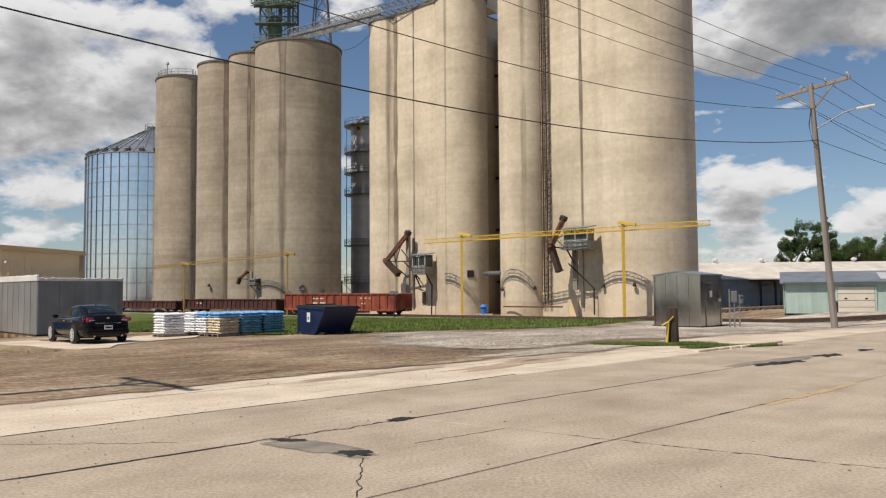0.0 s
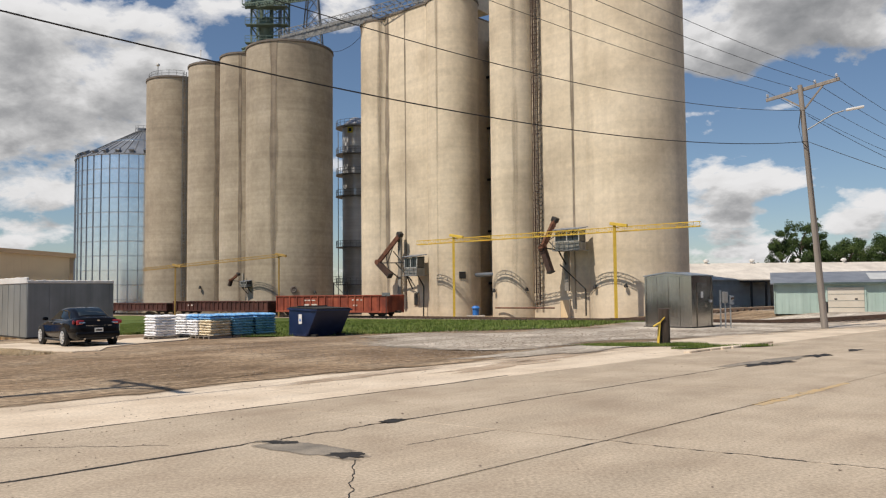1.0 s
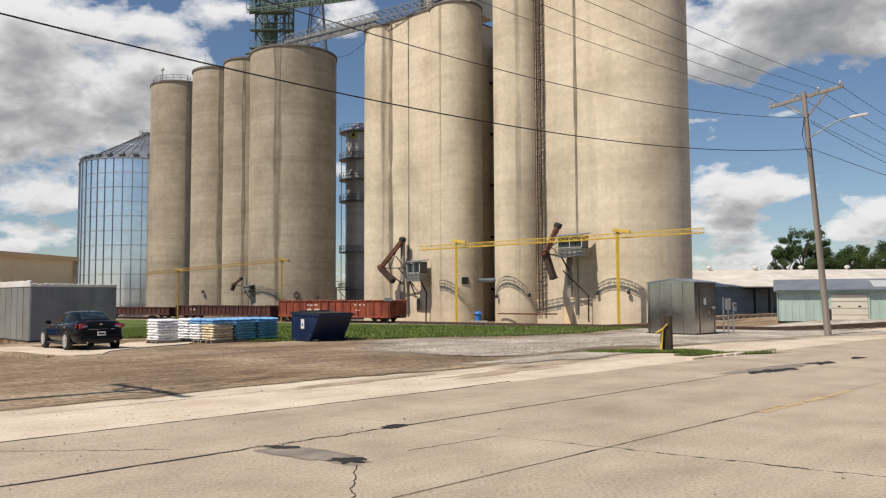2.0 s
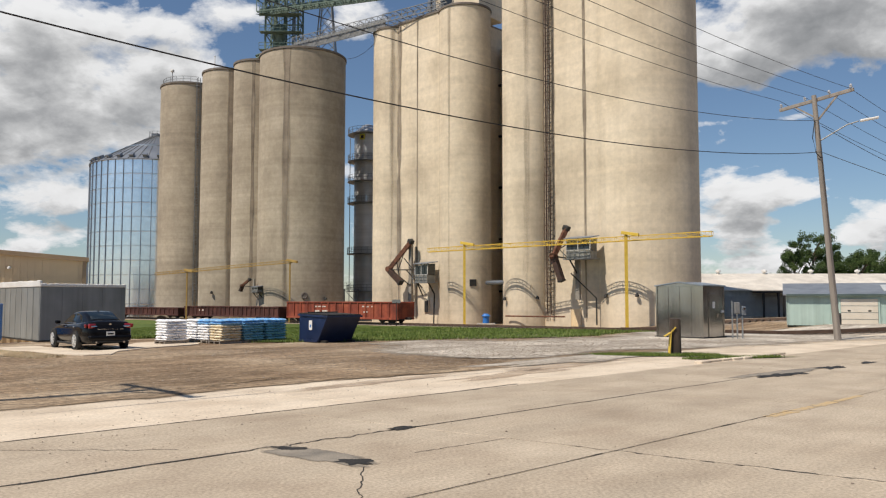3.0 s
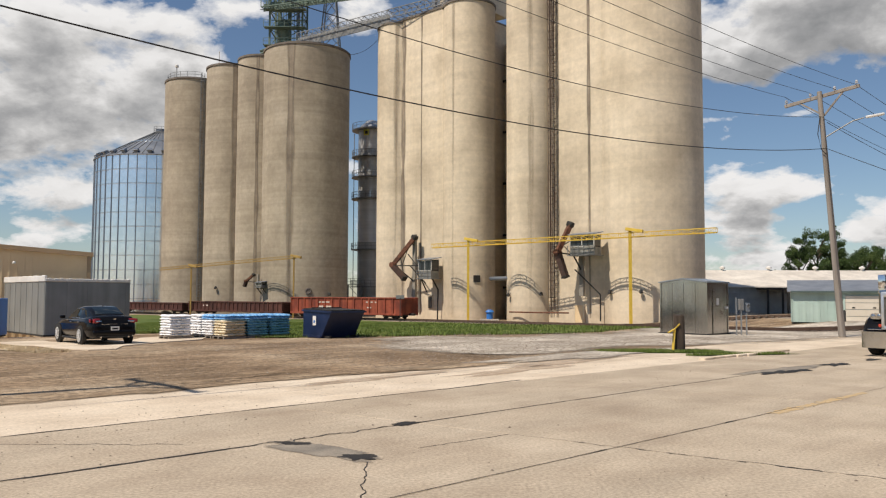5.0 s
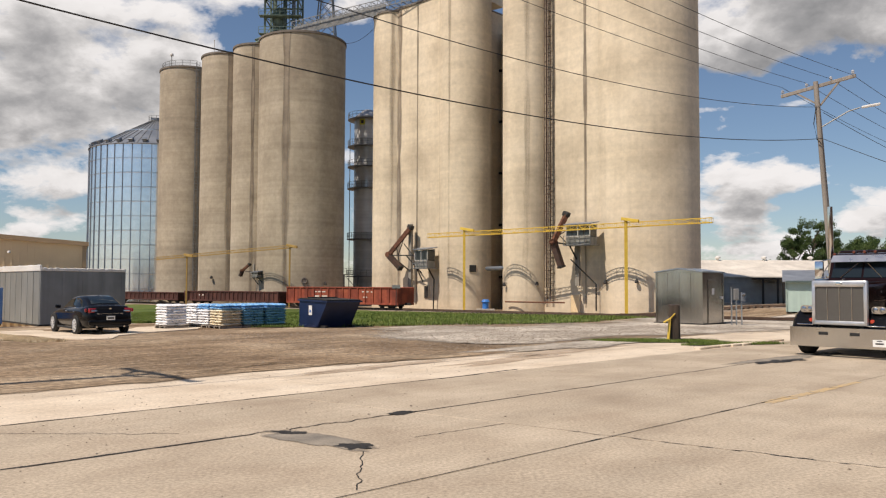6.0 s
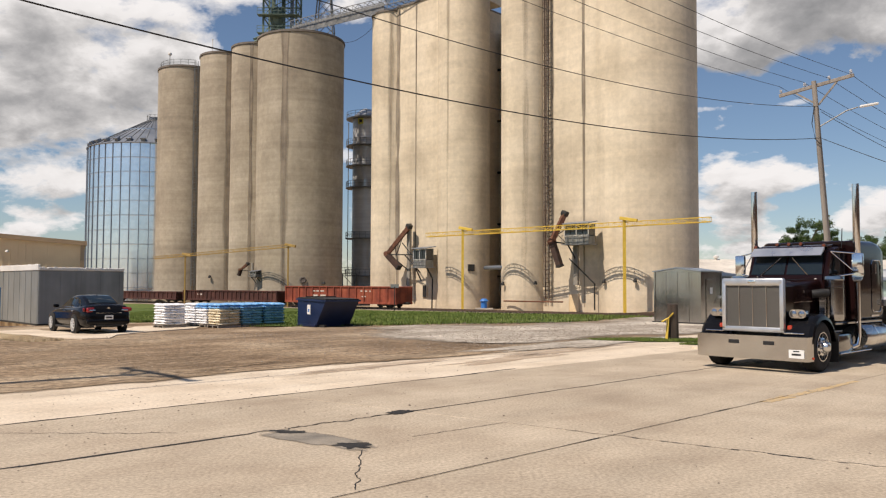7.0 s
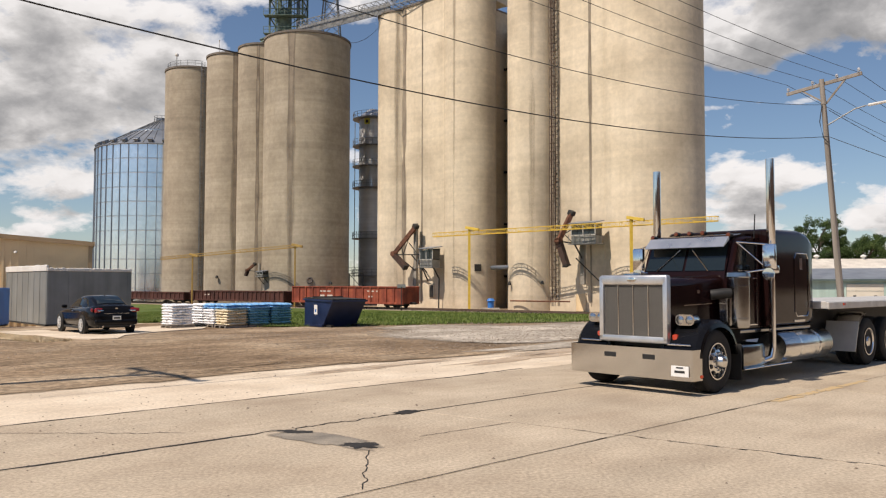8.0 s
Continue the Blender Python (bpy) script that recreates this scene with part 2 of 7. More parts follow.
BLUE = mat("blue_paint", [(0.02, 0.13, 0.42), (0.04, 0.19, 0.54)], 1.5, 0.45)
WINDOW = glass("dark_glass", (0.02, 0.024, 0.026))
CABLE = mat("black_cable", [(0.012, 0.012, 0.013), (0.022, 0.022, 0.022)], 3, 0.6)


# ---- building helpers ----
def box(bm, sx, sy, sz, m=None, bevel=0.0, seg=1):
    m = m or Matrix()
    r = bmesh.ops.create_cube(bm, size=1.0, matrix=m @ Matrix.Diagonal((sx, sy, sz, 1)))
    if bevel:
        es = list({e for v in r["verts"] for e in v.link_edges})
        bmesh.ops.bevel(bm, geom=es, offset=bevel, segments=seg, affect="EDGES", profile=0.5)
    return bm


def cyl(bm, r1, r2, depth, m=None, seg=24, caps=True):
    bmesh.ops.create_cone(bm, cap_ends=caps, segments=seg, radius1=r1, radius2=r2, depth=depth, matrix=m or Matrix())
    return bm


def bar(bm, a, b, w, h=None, round_seg=0):
    """A straight member from a to b, square or (round_seg) round."""
    a, b = Vector(a), Vector(b)
    d = b - a
    if d.length < 1e-6:
        return bm
    q = d.to_track_quat("Z", "Y").to_matrix().to_4x4()
    m = Matrix.Translation((a + b) / 2) @ q
    if round_seg:
        return cyl(bm, w / 2, w / 2, d.length, m, round_seg)
    return box(bm, w, h or w, d.length, m)


def tube(bm, pts, r, seg=8):
    """A pipe along points."""
    pts = [Vector(p) for p in pts]
    rings = []
    for i, p in enumerate(pts):
        d = (pts[min(i + 1, len(pts) - 1)] - pts[max(i - 1, 0)]).normalized()
        q = d.to_track_quat("Z", "Y").to_matrix()
        rings.append([bm.verts.new(p + q @ Vector((r * math.cos(2 * math.pi * k / seg), r * math.sin(2 * math.pi * k / seg), 0))) for k in range(seg)])
    for a, b in zip(rings, rings[1:]):
        for k in range(seg):
            bm.faces.new((a[k], a[(k + 1) % seg], b[(k + 1) % seg], b[k]))
    bm.faces.new(list(reversed(rings[0])))
    bm.faces.new(rings[-1])
    return bm


def prism(bm, outline, axis, lo, hi):
    """Extrude a closed outline (pairs) along axis 'x', 'y' or 'z' from lo to hi."""
    def at(p, q):
        return {"x": (q, p[0], p[1]), "y": (p[0], q, p[1]), "z": (p[0], p[1], q)}[axis]
    a = [bm.verts.new(at(p, lo)) for p in outline]
    b = [bm.verts.new(at(p, hi)) for p in outline]
    n = len(outline)
    for i in range(n):
        bm.faces.new((a[i], a[(i + 1) % n], b[(i + 1) % n], b[i]))
    bm.faces.new(list(reversed(a)))
    bm.faces.new(b)
    bmesh.ops.recalc_face_normals(bm, faces=bm.faces)
    return bm


def lathe(bm, profile, seg=32, m=None):
    m = m or Matrix()
    rings = [[bm.verts.new(m @ Vector((r * math.cos(2 * math.pi * k / seg), r * math.sin(2 * math.pi * k / seg), z))) for k in range(seg)] for r, z in profile]
    for a, b in zip(rings, rings[1:]):
        for k in range(seg):
            bm.faces.new((a[k], a[(k + 1) % seg], b[(k + 1) % seg], b[k]))
    if profile[0][0] > 1e-5:
        bm.faces.new(list(reversed(rings[0])))
    if profile[-1][0] > 1e-5:
        bm.faces.new(rings[-1])
    return bm


def mesh(bm, name, material, smooth=35):
    me = bpy.data.meshes.new(name)
    bm.normal_update()
    bm.to_mesh(me)
    bm.free()
    for mm in (material if isinstance(material, (list, tuple)) else [material]):
        me.materials.append(mm)
    if smooth:
        me.shade_smooth()
        me.set_sharp_from_angle(angle=radians(smooth))
    return me


def part(name, bm, material, parent, label="", m=None, smooth=35):
    ob = new(name, mesh(bm, name, material, smooth))
    ob.parent = parent
    if m is not None:
        ob.matrix_basis = m
    return tagged(ob, label)


def share(name, me, parent, m, label=""):
    ob = new(name, me)
    ob.parent, ob.matrix_basis = parent, m
    return tagged(ob, label)


def thing(name, m, label, category, group="", kind=""):
    ob = new(name)
    ob.matrix_basis = m
    return tagged(ob, label, category, group, kind)


def solid(name, bm, material, label, category, group="", kind="", m=None, smooth=35):
    ob = new(name, mesh(bm, name, material, smooth))
    if m is not None:
        ob.matrix_basis = m
    return tagged(ob, label, category, group, kind)


# ---- plan: the road runs along ROAD_U, ROAD_N points from it to the silos ----
ROAD_U, ROAD_N = Vector((0.7254, 0.6883)), Vector((-0.6883, 0.7254))
RAIL_V = Vector((0.80, -0.60))               # the rails and the silo row
RAIL_ANG = math.degrees(math.atan2(RAIL_V.y, RAIL_V.x))
ROAD_ANG = math.degrees(math.atan2(ROAD_U.y, ROAD_U.x))


def rd(r, s, z=0.0):
    p = ROAD_U * r + ROAD_N * s
    return Vector((p.x, p.y, z))


def ground_z(x, y):
    s = x * ROAD_N.x + y * ROAD_N.y
    keys = ((-400, 0.0), (17.0, 0.0), (24.0, -0.03), (40.0, -0.24), (62.0, -1.33), (90.0, -1.5), (5000, -1.5))
    z = -1.5
    for (s0, z0), (s1, z1) in zip(keys, keys[1:]):
        if s <= s1:
            z = z0 + (z1 - z0) * (s - s0) / (s1 - s0)
            break
    # the lawn dips to the rails
    to_rail = (x - 1.3) * 0.6 + (y - 95.6) * 0.8
    dip = min(1.0, max(0.0, (to_rail + 34) / 28)) * min(1.0, max(0.0, (30 - x) / 10))
    return min(z, z + (-1.42 - z) * dip)


def terrain(x, y):
    """The ground with its small unevenness, which starts past the concrete."""
    s = x * ROAD_N.x + y * ROAD_N.y
    k = min(1.0, max(0.0, (s - 15.0) / 6.0)) * (1.0 if s < 90 else 0.0)
    return ground_z(x, y) + k * (0.035 * noise.noise(Vector((x * 0.35, y * 0.35, 0))) + 0.03 * noise.noise(Vector((x * 0.11, y * 0.11, 3))))


# ---- ground ----
def build_ground():
    rs = [-2500, -900, -350, -150, -60] + [-30 + 3 * i for i in range(50)] + [140, 190, 280, 450, 900, 2500]
    ss = [-2500, -700, -200, -60, -12, 14.2, 14.36] + [15.5 + 1.6 * i for i in range(54)] + [110, 130, 170, 250, 450, 900, 2500]
    bm = bmesh.new()
    grid = []
    for s in ss:
        row = []
        for r in rs:
            p = rd(r, s)
            z = terrain(p.x, p.y)
            z = -0.2 if -12 <= s < 14.3 and -150 < r < 280 else z
            row.append(bm.verts.new((p.x, p.y, z)))
        grid.append(row)
    for a, b in zip(grid, grid[1:]):
        for i in range(len(rs) - 1):
            bm.faces.new((a[i], a[i + 1], b[i + 1], b[i]))
    solid("ground", bm, DIRT, "bare packed dirt and gravel yard with tyre tracks", "ground", kind="structure")


build_ground()


def blob(name, cx, cy, rx, ry, ang, material, label, z=0.004, seed=0, rough=0.35, seg=40, kind="structure", category="ground", flat=True, parent=None):
    """A thin patch with an uneven outline that lies on the ground."""
    bm = bmesh.new()
    fade = bm.verts.layers.float.new("fade")
    ca, sa = math.cos(radians(ang)), math.sin(radians(ang))
    rings = []
    for f in (0.35, 0.7, 1.0):
        ring = []
        for k in range(seg):
            a = 2 * math.pi * k / seg
            n = 1 + rough * (noise.noise(Vector((math.cos(a) * 1.6 + seed, math.sin(a) * 1.6, seed * 0.7))) + 0.6 * noise.noise(Vector((math.cos(a) * 5, math.sin(a) * 5, seed + 5.5))))
            lx, ly = rx * f * n * math.cos(a), ry * f * n * math.sin(a)
            x, y = cx + lx * ca - ly * sa, cy + lx * sa + ly * ca
            v = bm.verts.new((x, y, z + (0 if flat else terrain(x, y))))
            v[fade] = {0.35: 1.0, 0.7: 0.7, 1.0: 0.0}[f]
            ring.append(v)
        rings.append(ring)
    mid = bm.verts.new((cx, cy, z + (0 if flat else terrain(cx, cy))))
    mid[fade] = 1.0
    for k in range(seg):
        bm.faces.new((mid, rings[0][k], rings[0][(k + 1) % seg]))
        for a, b in zip(rings, rings[1:]):
            bm.faces.new((a[k], b[k], b[(k + 1) % seg], a[(k + 1) % seg]))
    if parent is not None:
        return part(name, bm, material, parent, label)
    return solid(name, bm, material, label, category, kind=kind)


def ribbon(bm, pts, widths, z):
    vs = []
    for i, p in enumerate(pts):
        a, b = Vector(pts[max(i - 1, 0)]), Vector(pts[min(i + 1, len(pts) - 1)])
        d = (b - a).to_2d().normalized()
        nrm = Vector((-d.y, d.x)) * widths[i] / 2
        vs.append((bm.verts.new((p[0] + nrm.x, p[1] + nrm.y, z)), bm.verts.new((p[0] - nrm.x, p[1] - nrm.y, z))))
    for (a, b), (c, d) in zip(vs, vs[1:]):
        bm.faces.new((a, b, d, c))


# ---- unseen brown walls, added so chrome, glass and hut mirror something dark ----
def reflection_walls():
    w = thing("reflection_wall", pose(0, 0, 0), "unseen plain brown walls added to darken reflections", "wall", kind="structure")
    for r0, r1, h in ((-95, -52, 8.0), (-52, -18, 10.5), (-18, 22, 9.0), (22, 60, 11.0), (60, 105, 8.5), (105, 160, 10.0)):
        bm = bmesh.new()
        prism(bm, [tuple(rd(r, q).to_2d()) for r, q in ((r0, -42), (r1, -42), (r1, -30), (r0, -30))], "z", -0.1, h)
        part("front", bm, REFLECTWALL, w, smooth=0)
    bm = bmesh.new()
    prism(bm, [tuple(rd(r, q).to_2d()) for r, q in ((-107, -42), (-95, -42), (-95, 42), (-107, 42))], "z", -0.1, 9.5)
    part("front", bm, REFLECTWALL, w, smooth=0)


REFLECTWALL = mat("reflection_wall_brown", [(0.10, 0.06, 0.042), (0.17, 0.105, 0.075), (0.22, 0.15, 0.11)], 0.4, 0.9, fine=0.2, fine_scale=5, streak=(0.8, 0.2))
reflection_walls()


# ---- silo row ----
def rim_rail(bm, pts, z, h=1.05):
    """Guard rail over points: posts and two pipes."""
    for i, p in enumerate(pts):
        bar(bm, (p[0], p[1], z), (p[0], p[1], z + h), 0.06)
        if i:
            q = pts[i - 1]
            for hh in (h, h * 0.55):
                bar(bm, (q[0], q[1], z + hh), (p[0], p[1], z + hh), 0.05)


def arc(cx, cy, r, a0, a1, n):
    return [(cx + r * math.cos(radians(a0 + (a1 - a0) * i / n)), cy + r * math.sin(radians(a0 + (a1 - a0) * i / n))) for i in range(n + 1)]


def round_silo(cx, cy, r, top, rail, stain):
    base = -1.6
    silo = thing("grain_silo", pose(cx, cy, base), "weathered tan concrete grain silo with dark rain streaks", "silo", "concrete silos of the far row")
    h = top - base
    part("shaft", lathe(bmesh.new(), [(r, 0), (r, h - 0.35)], 96), OLDCONC, silo, smooth=30)
    part("rim", lathe(bmesh.new(), [(r - 0.02, h - 0.35), (r + 0.14, h - 0.3), (r + 0.14, h), (0.05, h + 0.25)], 96), SILOCAP, silo, "dark concrete rim and roof slab", smooth=30)
    for a, w in stain:
        bm = bmesh.new()
        fade = bm.verts.layers.float.new("fade")
        aw = w / r
        n = 10
        prev = None
        for i in range(n + 1):
            zc = h * 0.985 * (1 - i / n) + 0.6
            k = aw * (0.65 + 0.35 * noise.noise(Vector((a, i * 0.9, cx))))
            cur = [bm.verts.new(((r + 0.03) * math.cos(radians(a) + k * f), (r + 0.03) * math.sin(radians(a) + k * f), zc)) for f in (-1, -0.5, 0, 0.5, 1)]
            for v, fd in zip(cur, (0, 0.6, 0.9, 0.6, 0)):
                v[fade] = fd * (1 - 0.55 * (i / n) ** 2)
            if prev:
                for j in range(4):
                    bm.faces.new((prev[j], cur[j], cur[j + 1], prev[j + 1]))
            prev = cur
        part("stain_streak", bm, STREAK, silo, "dark mildew streak down the joint")
    if rail:
        bm = bmesh.new()
        rim_rail(bm, arc(0, 0, r * 0.93, rail[0], rail[1], 10), h)
        part("guard_rail", bm, STEEL, silo, "grey pipe guard rail")
    return silo


SILOCAP = mat("dark_rim_concrete", [(0.12, 0.10, 0.085), (0.22, 0.19, 0.16)], 0.8, 0.9)
STREAK = mat("streaked_concrete", [(0.17, 0.135, 0.10), (0.27, 0.22, 0.165), (0.34, 0.285, 0.215)], 0.35, 0.95, streak=(1.2, 0.2), bands=(1.6, 0.12), fine=0.1, fine_scale=4)
STREAK = faded(STREAK, "mildew_streak", 1.0, (1.1, 1.1, 0.05), 0.3)

round_silo(-44.3, 139.5, 5.2, 39.3, (150, 300), [(300, 0.8)])
round_silo(-35.5, 132.8, 4.7, 39.9, None, [(287, 1.3)])
round_silo(-29.3, 127.8, 4.3, 40.0, None, [(268, 0.6)])
round_silo(-21.5, 122.6, 6.65, 39.6, None, [(259, 1.1)])


def elevator(name, lobes, wall, back, top, base, label, streaks, rail):
    """Slip-formed elevator: two round lobes with a flat wall between, and the house behind."""
    el = thing(name, pose(0, 0, 0), label, "grain elevator", "concrete elevators beside the rails")
    for cx, cy, r in lobes:
        part("lobe", lathe(bmesh.new(), [(r, base), (r, top)], 96, Matrix.Translation((cx, cy, 0))), CONC, el, smooth=30)
        part("rim", lathe(bmesh.new(), [(r - 0.02, top - 0.3), (r + 0.13, top - 0.25), (r + 0.13, top + 0.02), (0.05, top + 0.22)], 96, Matrix.Translation((cx, cy, 0))), SILOCAP, el, "dark concrete rim", smooth=30)
    (ax, ay), (bx, by) = wall
    d = Vector((bx - ax, by - ay))
    nrm = Vector((-d.y, d.x)).normalized()
    if nrm.y < 0:
        nrm = -nrm
    q = nrm * back
    part("front_wall", prism(bmesh.new(), [(ax, ay), (bx, by), (bx + q.x, by + q.y), (ax + q.x, ay + q.y)], "z", base, top), CONC, el, smooth=0)
    e = nrm * -0.13
    part("rim", prism(bmesh.new(), [(ax + e.x, ay + e.y), (bx + e.x, by + e.y), (bx + q.x, by + q.y), (ax + q.x, ay + q.y)], "z", top + 0.004, top + 0.26), SILOCAP, el, "dark concrete roof edge", smooth=0)
    for x, y, w in streaks:
        bm = bmesh.new()
        fade = bm.verts.layers.float.new("fade")
        t = Vector((d.x, d.y)).normalized()
        f = -nrm * 0.03
        vs = []
        for i in range(15):
            z = base + 0.8 + (top - base - 1.0) * i / 14
            k = w * (0.7 + 0.5 * noise.noise(Vector((x, y, i * 0.8))))
            vs.append((bm.verts.new((x + f.x - t.x * k, y + f.y - t.y * k, z)), bm.verts.new((x + f.x, y + f.y, z)), bm.verts.new((x + f.x + t.x * k, y + f.y + t.y * k, z))))
            vs[-1][1][fade] = 0.85 if i > 2 else 0.5
        for a, b in zip(vs, vs[1:]):
            for j in (0, 1):
                bm.faces.new((a[j], a[j + 1], b[j + 1], b[j]))
        part("stain_streak", bm, STREAK, el, "dark mildew streak down a wall joint")
    if rail:
        bm = bmesh.new()
        rim_rail(bm, rail, top + 0.2)
        part("guard_rail", bm, STEEL, el, "grey pipe guard rail")
    return el


elev_a = elevator("grain_elevator", [(-6.35, 115.6, 3.45), (3.45, 106.5, 3.55)], ((-6.9, 113.0), (0.9, 105.6)), 15.0, 41.3, -1.6,
                  "pale tan concrete grain elevator with round lobes", [(-5.75, 111.9, 0.9), (-3.1, 109.4, 0.25), (0.2, 106.25, 0.5)],
                  [(-6.0 + 0.93 * i, 113.2 - 0.88 * i) for i in range(8)])
elev_b = elevator("grain_elevator", [(11.2, 100.2, 3.15), (24.7, 95.0, 6.45)], ((12.2, 98.4), (20.6, 90.9)), 14.0, 43.0, -1.6,
                  "tall tan concrete grain elevator beside the rails", [(13.3, 97.4, 0.9), (14.0, 96.78, 0.7), (17.4, 93.75, 0.35)], None)

for cx, cy, r, top, marks in ((-6.35, 115.6, 3.45, 41.3, [(262, 0.9)]), (3.45, 106.5, 3.55, 41.3, [(232, 0.5)]), (11.2, 100.2, 3.15, 43.0, [(262, 0.9)]), (24.7, 95.0, 6.45, 43.0, [])):
    for a, w in marks:
        bm = bmesh.new()
        fade = bm.verts.layers.float.new("fade")
        prev = None
        for i in range(13):
            z = top - 0.4 - (top + 0.6) * i / 12
            k = w / r * (0.7 + 0.5 * noise.noise(Vector((a, i * 0.7, cx))))
            cur = [bm.verts.new((cx + (r + 0.03) * math.cos(radians(a) + k * f), cy + (r + 0.03) * math.sin(radians(a) + k * f), z)) for f in (-1, -0.5, 0, 0.5, 1)]
            for v, fd in zip(cur, (0, 0.25, 0.42, 0.25, 0)):
                v[fade] = fd * (1 - 0.5 * (i / 12))
            if prev:
                for j in range(4):
                    bm.faces.new((prev[j], cur[j], cur[j + 1], prev[j + 1]))
            prev = cur
        part("stain_streak", bm, STREAK, elev_a if top < 42 else elev_b, "faint grey rain streak down the concrete")

# dark recess between the two elevators
bm = bmesh.new()
prism(bm, [(3.5, 118.0), (14.5, 110.0), (18.5, 116.0), (7.5, 124.0)], "z", -1.6, 38.5)
solid("grain_elevator", bm, CONC, "shaded concrete back bay between two elevators", "grain elevator", "concrete elevators beside the rails", smooth=0)


def steel_bin():
    cx, cy, r, eave = -56.4, 156.5, 12.1, 27.7
    base = -1.6
    b = thing("steel_grain_bin", pose(cx, cy, base), "large galvanised steel grain bin with ribbed walls and cone roof", "grain bin")
    h = eave - base
    # wall rings, each slightly proud at its lower lap
    rings = 11
    step = h / rings
    for i in range(rings):
        z = i * step
        part("wall_ring", lathe(bmesh.new(), [(r, z + 0.0), (r, z + step * 0.93), (r + 0.025, z + step * 0.95), (r + 0.025, z + step)], 88), BINWALL, b, smooth=25)
    me = mesh(box(bmesh.new(), 0.14, 0.11, h, Matrix.Translation((0, 0, h / 2))), "stiffener", STIFF, 0)
    for k in range(44):
        a = 2 * math.pi * k / 44
        share("stiffener", me, b, pose((r + 0.05) * math.cos(a), (r + 0.05) * math.sin(a), 0, 0, 0, math.degrees(a)))
    for k in range(1, 11):
        z = k * step
        part("wind_ring", lathe(bmesh.new(), [(r + 0.02, z - 0.03), (r + 0.07, z - 0.025), (r + 0.07, z + 0.025), (r + 0.02, z + 0.03)], 88), STIFF, b)
    part("roof", lathe(bmesh.new(), [(r + 0.25, h - 0.1), (r + 0.25, h), (1.1, h + 6.4), (1.1, h + 7.0), (0.05, h + 7.2)], 44), BINROOF, b, "dull grey cone roof", smooth=8)
    rib = mesh(bar(bmesh.new(), (r + 0.2, 0, h + 0.06), (1.15, 0, h + 6.46), 0.08, 0.1), "roof_rib", STEEL, 0)
    for k in range(44):
        share("roof_rib", rib, b, pose(0, 0, 0, 0, 0, 360 * (k + 0.5) / 44))
    vent = bmesh.new()
    box(vent, 0.9, 0.75, 0.7, pose(r - 0.55, 0, h + 0.75, 0, 27, 0), 0.06)
    box(vent, 0.6, 0.95, 0.25, pose(r - 0.15, 0, h + 0.8, 0, 27, 0), 0.03)
    vent = mesh(vent, "roof_vent", STIFF, 30)
    for k in range(30):
        share("roof_vent", vent, b, pose(0, 0, 0, 0, 0, 12 * k + 4))
    rr = bmesh.new()
    rim_rail(rr, arc(0, 0, 1.5, 0, 360, 10), h + 6.3, 1.1)
    part("guard_rail", rr, STEEL, b)
    part("mid_walkway", lathe(bmesh.new(), [(r * 0.5, h + 3.55), (r * 0.5, h + 3.8), (r * 0.5 - 0.3, h + 3.9)], 44), GALV, b)


BINWALL = mat("bin_wall_sheet", [(0.74, 0.78, 0.82), (0.88, 0.90, 0.92)], 0.12, 0.16, metal=0.92, fine=0.06, fine_scale=0.9, rough_var=0.08)
STIFF = mat("stiffener_steel", [(0.22, 0.25, 0.29), (0.30, 0.33, 0.37)], 0.5, 0.45, metal=0.8)
BINROOF = mat("bin_roof_sheet", [(0.20, 0.22, 0.25), (0.28, 0.30, 0.33)], 0.3, 0.5, metal=0.6)
steel_bin()


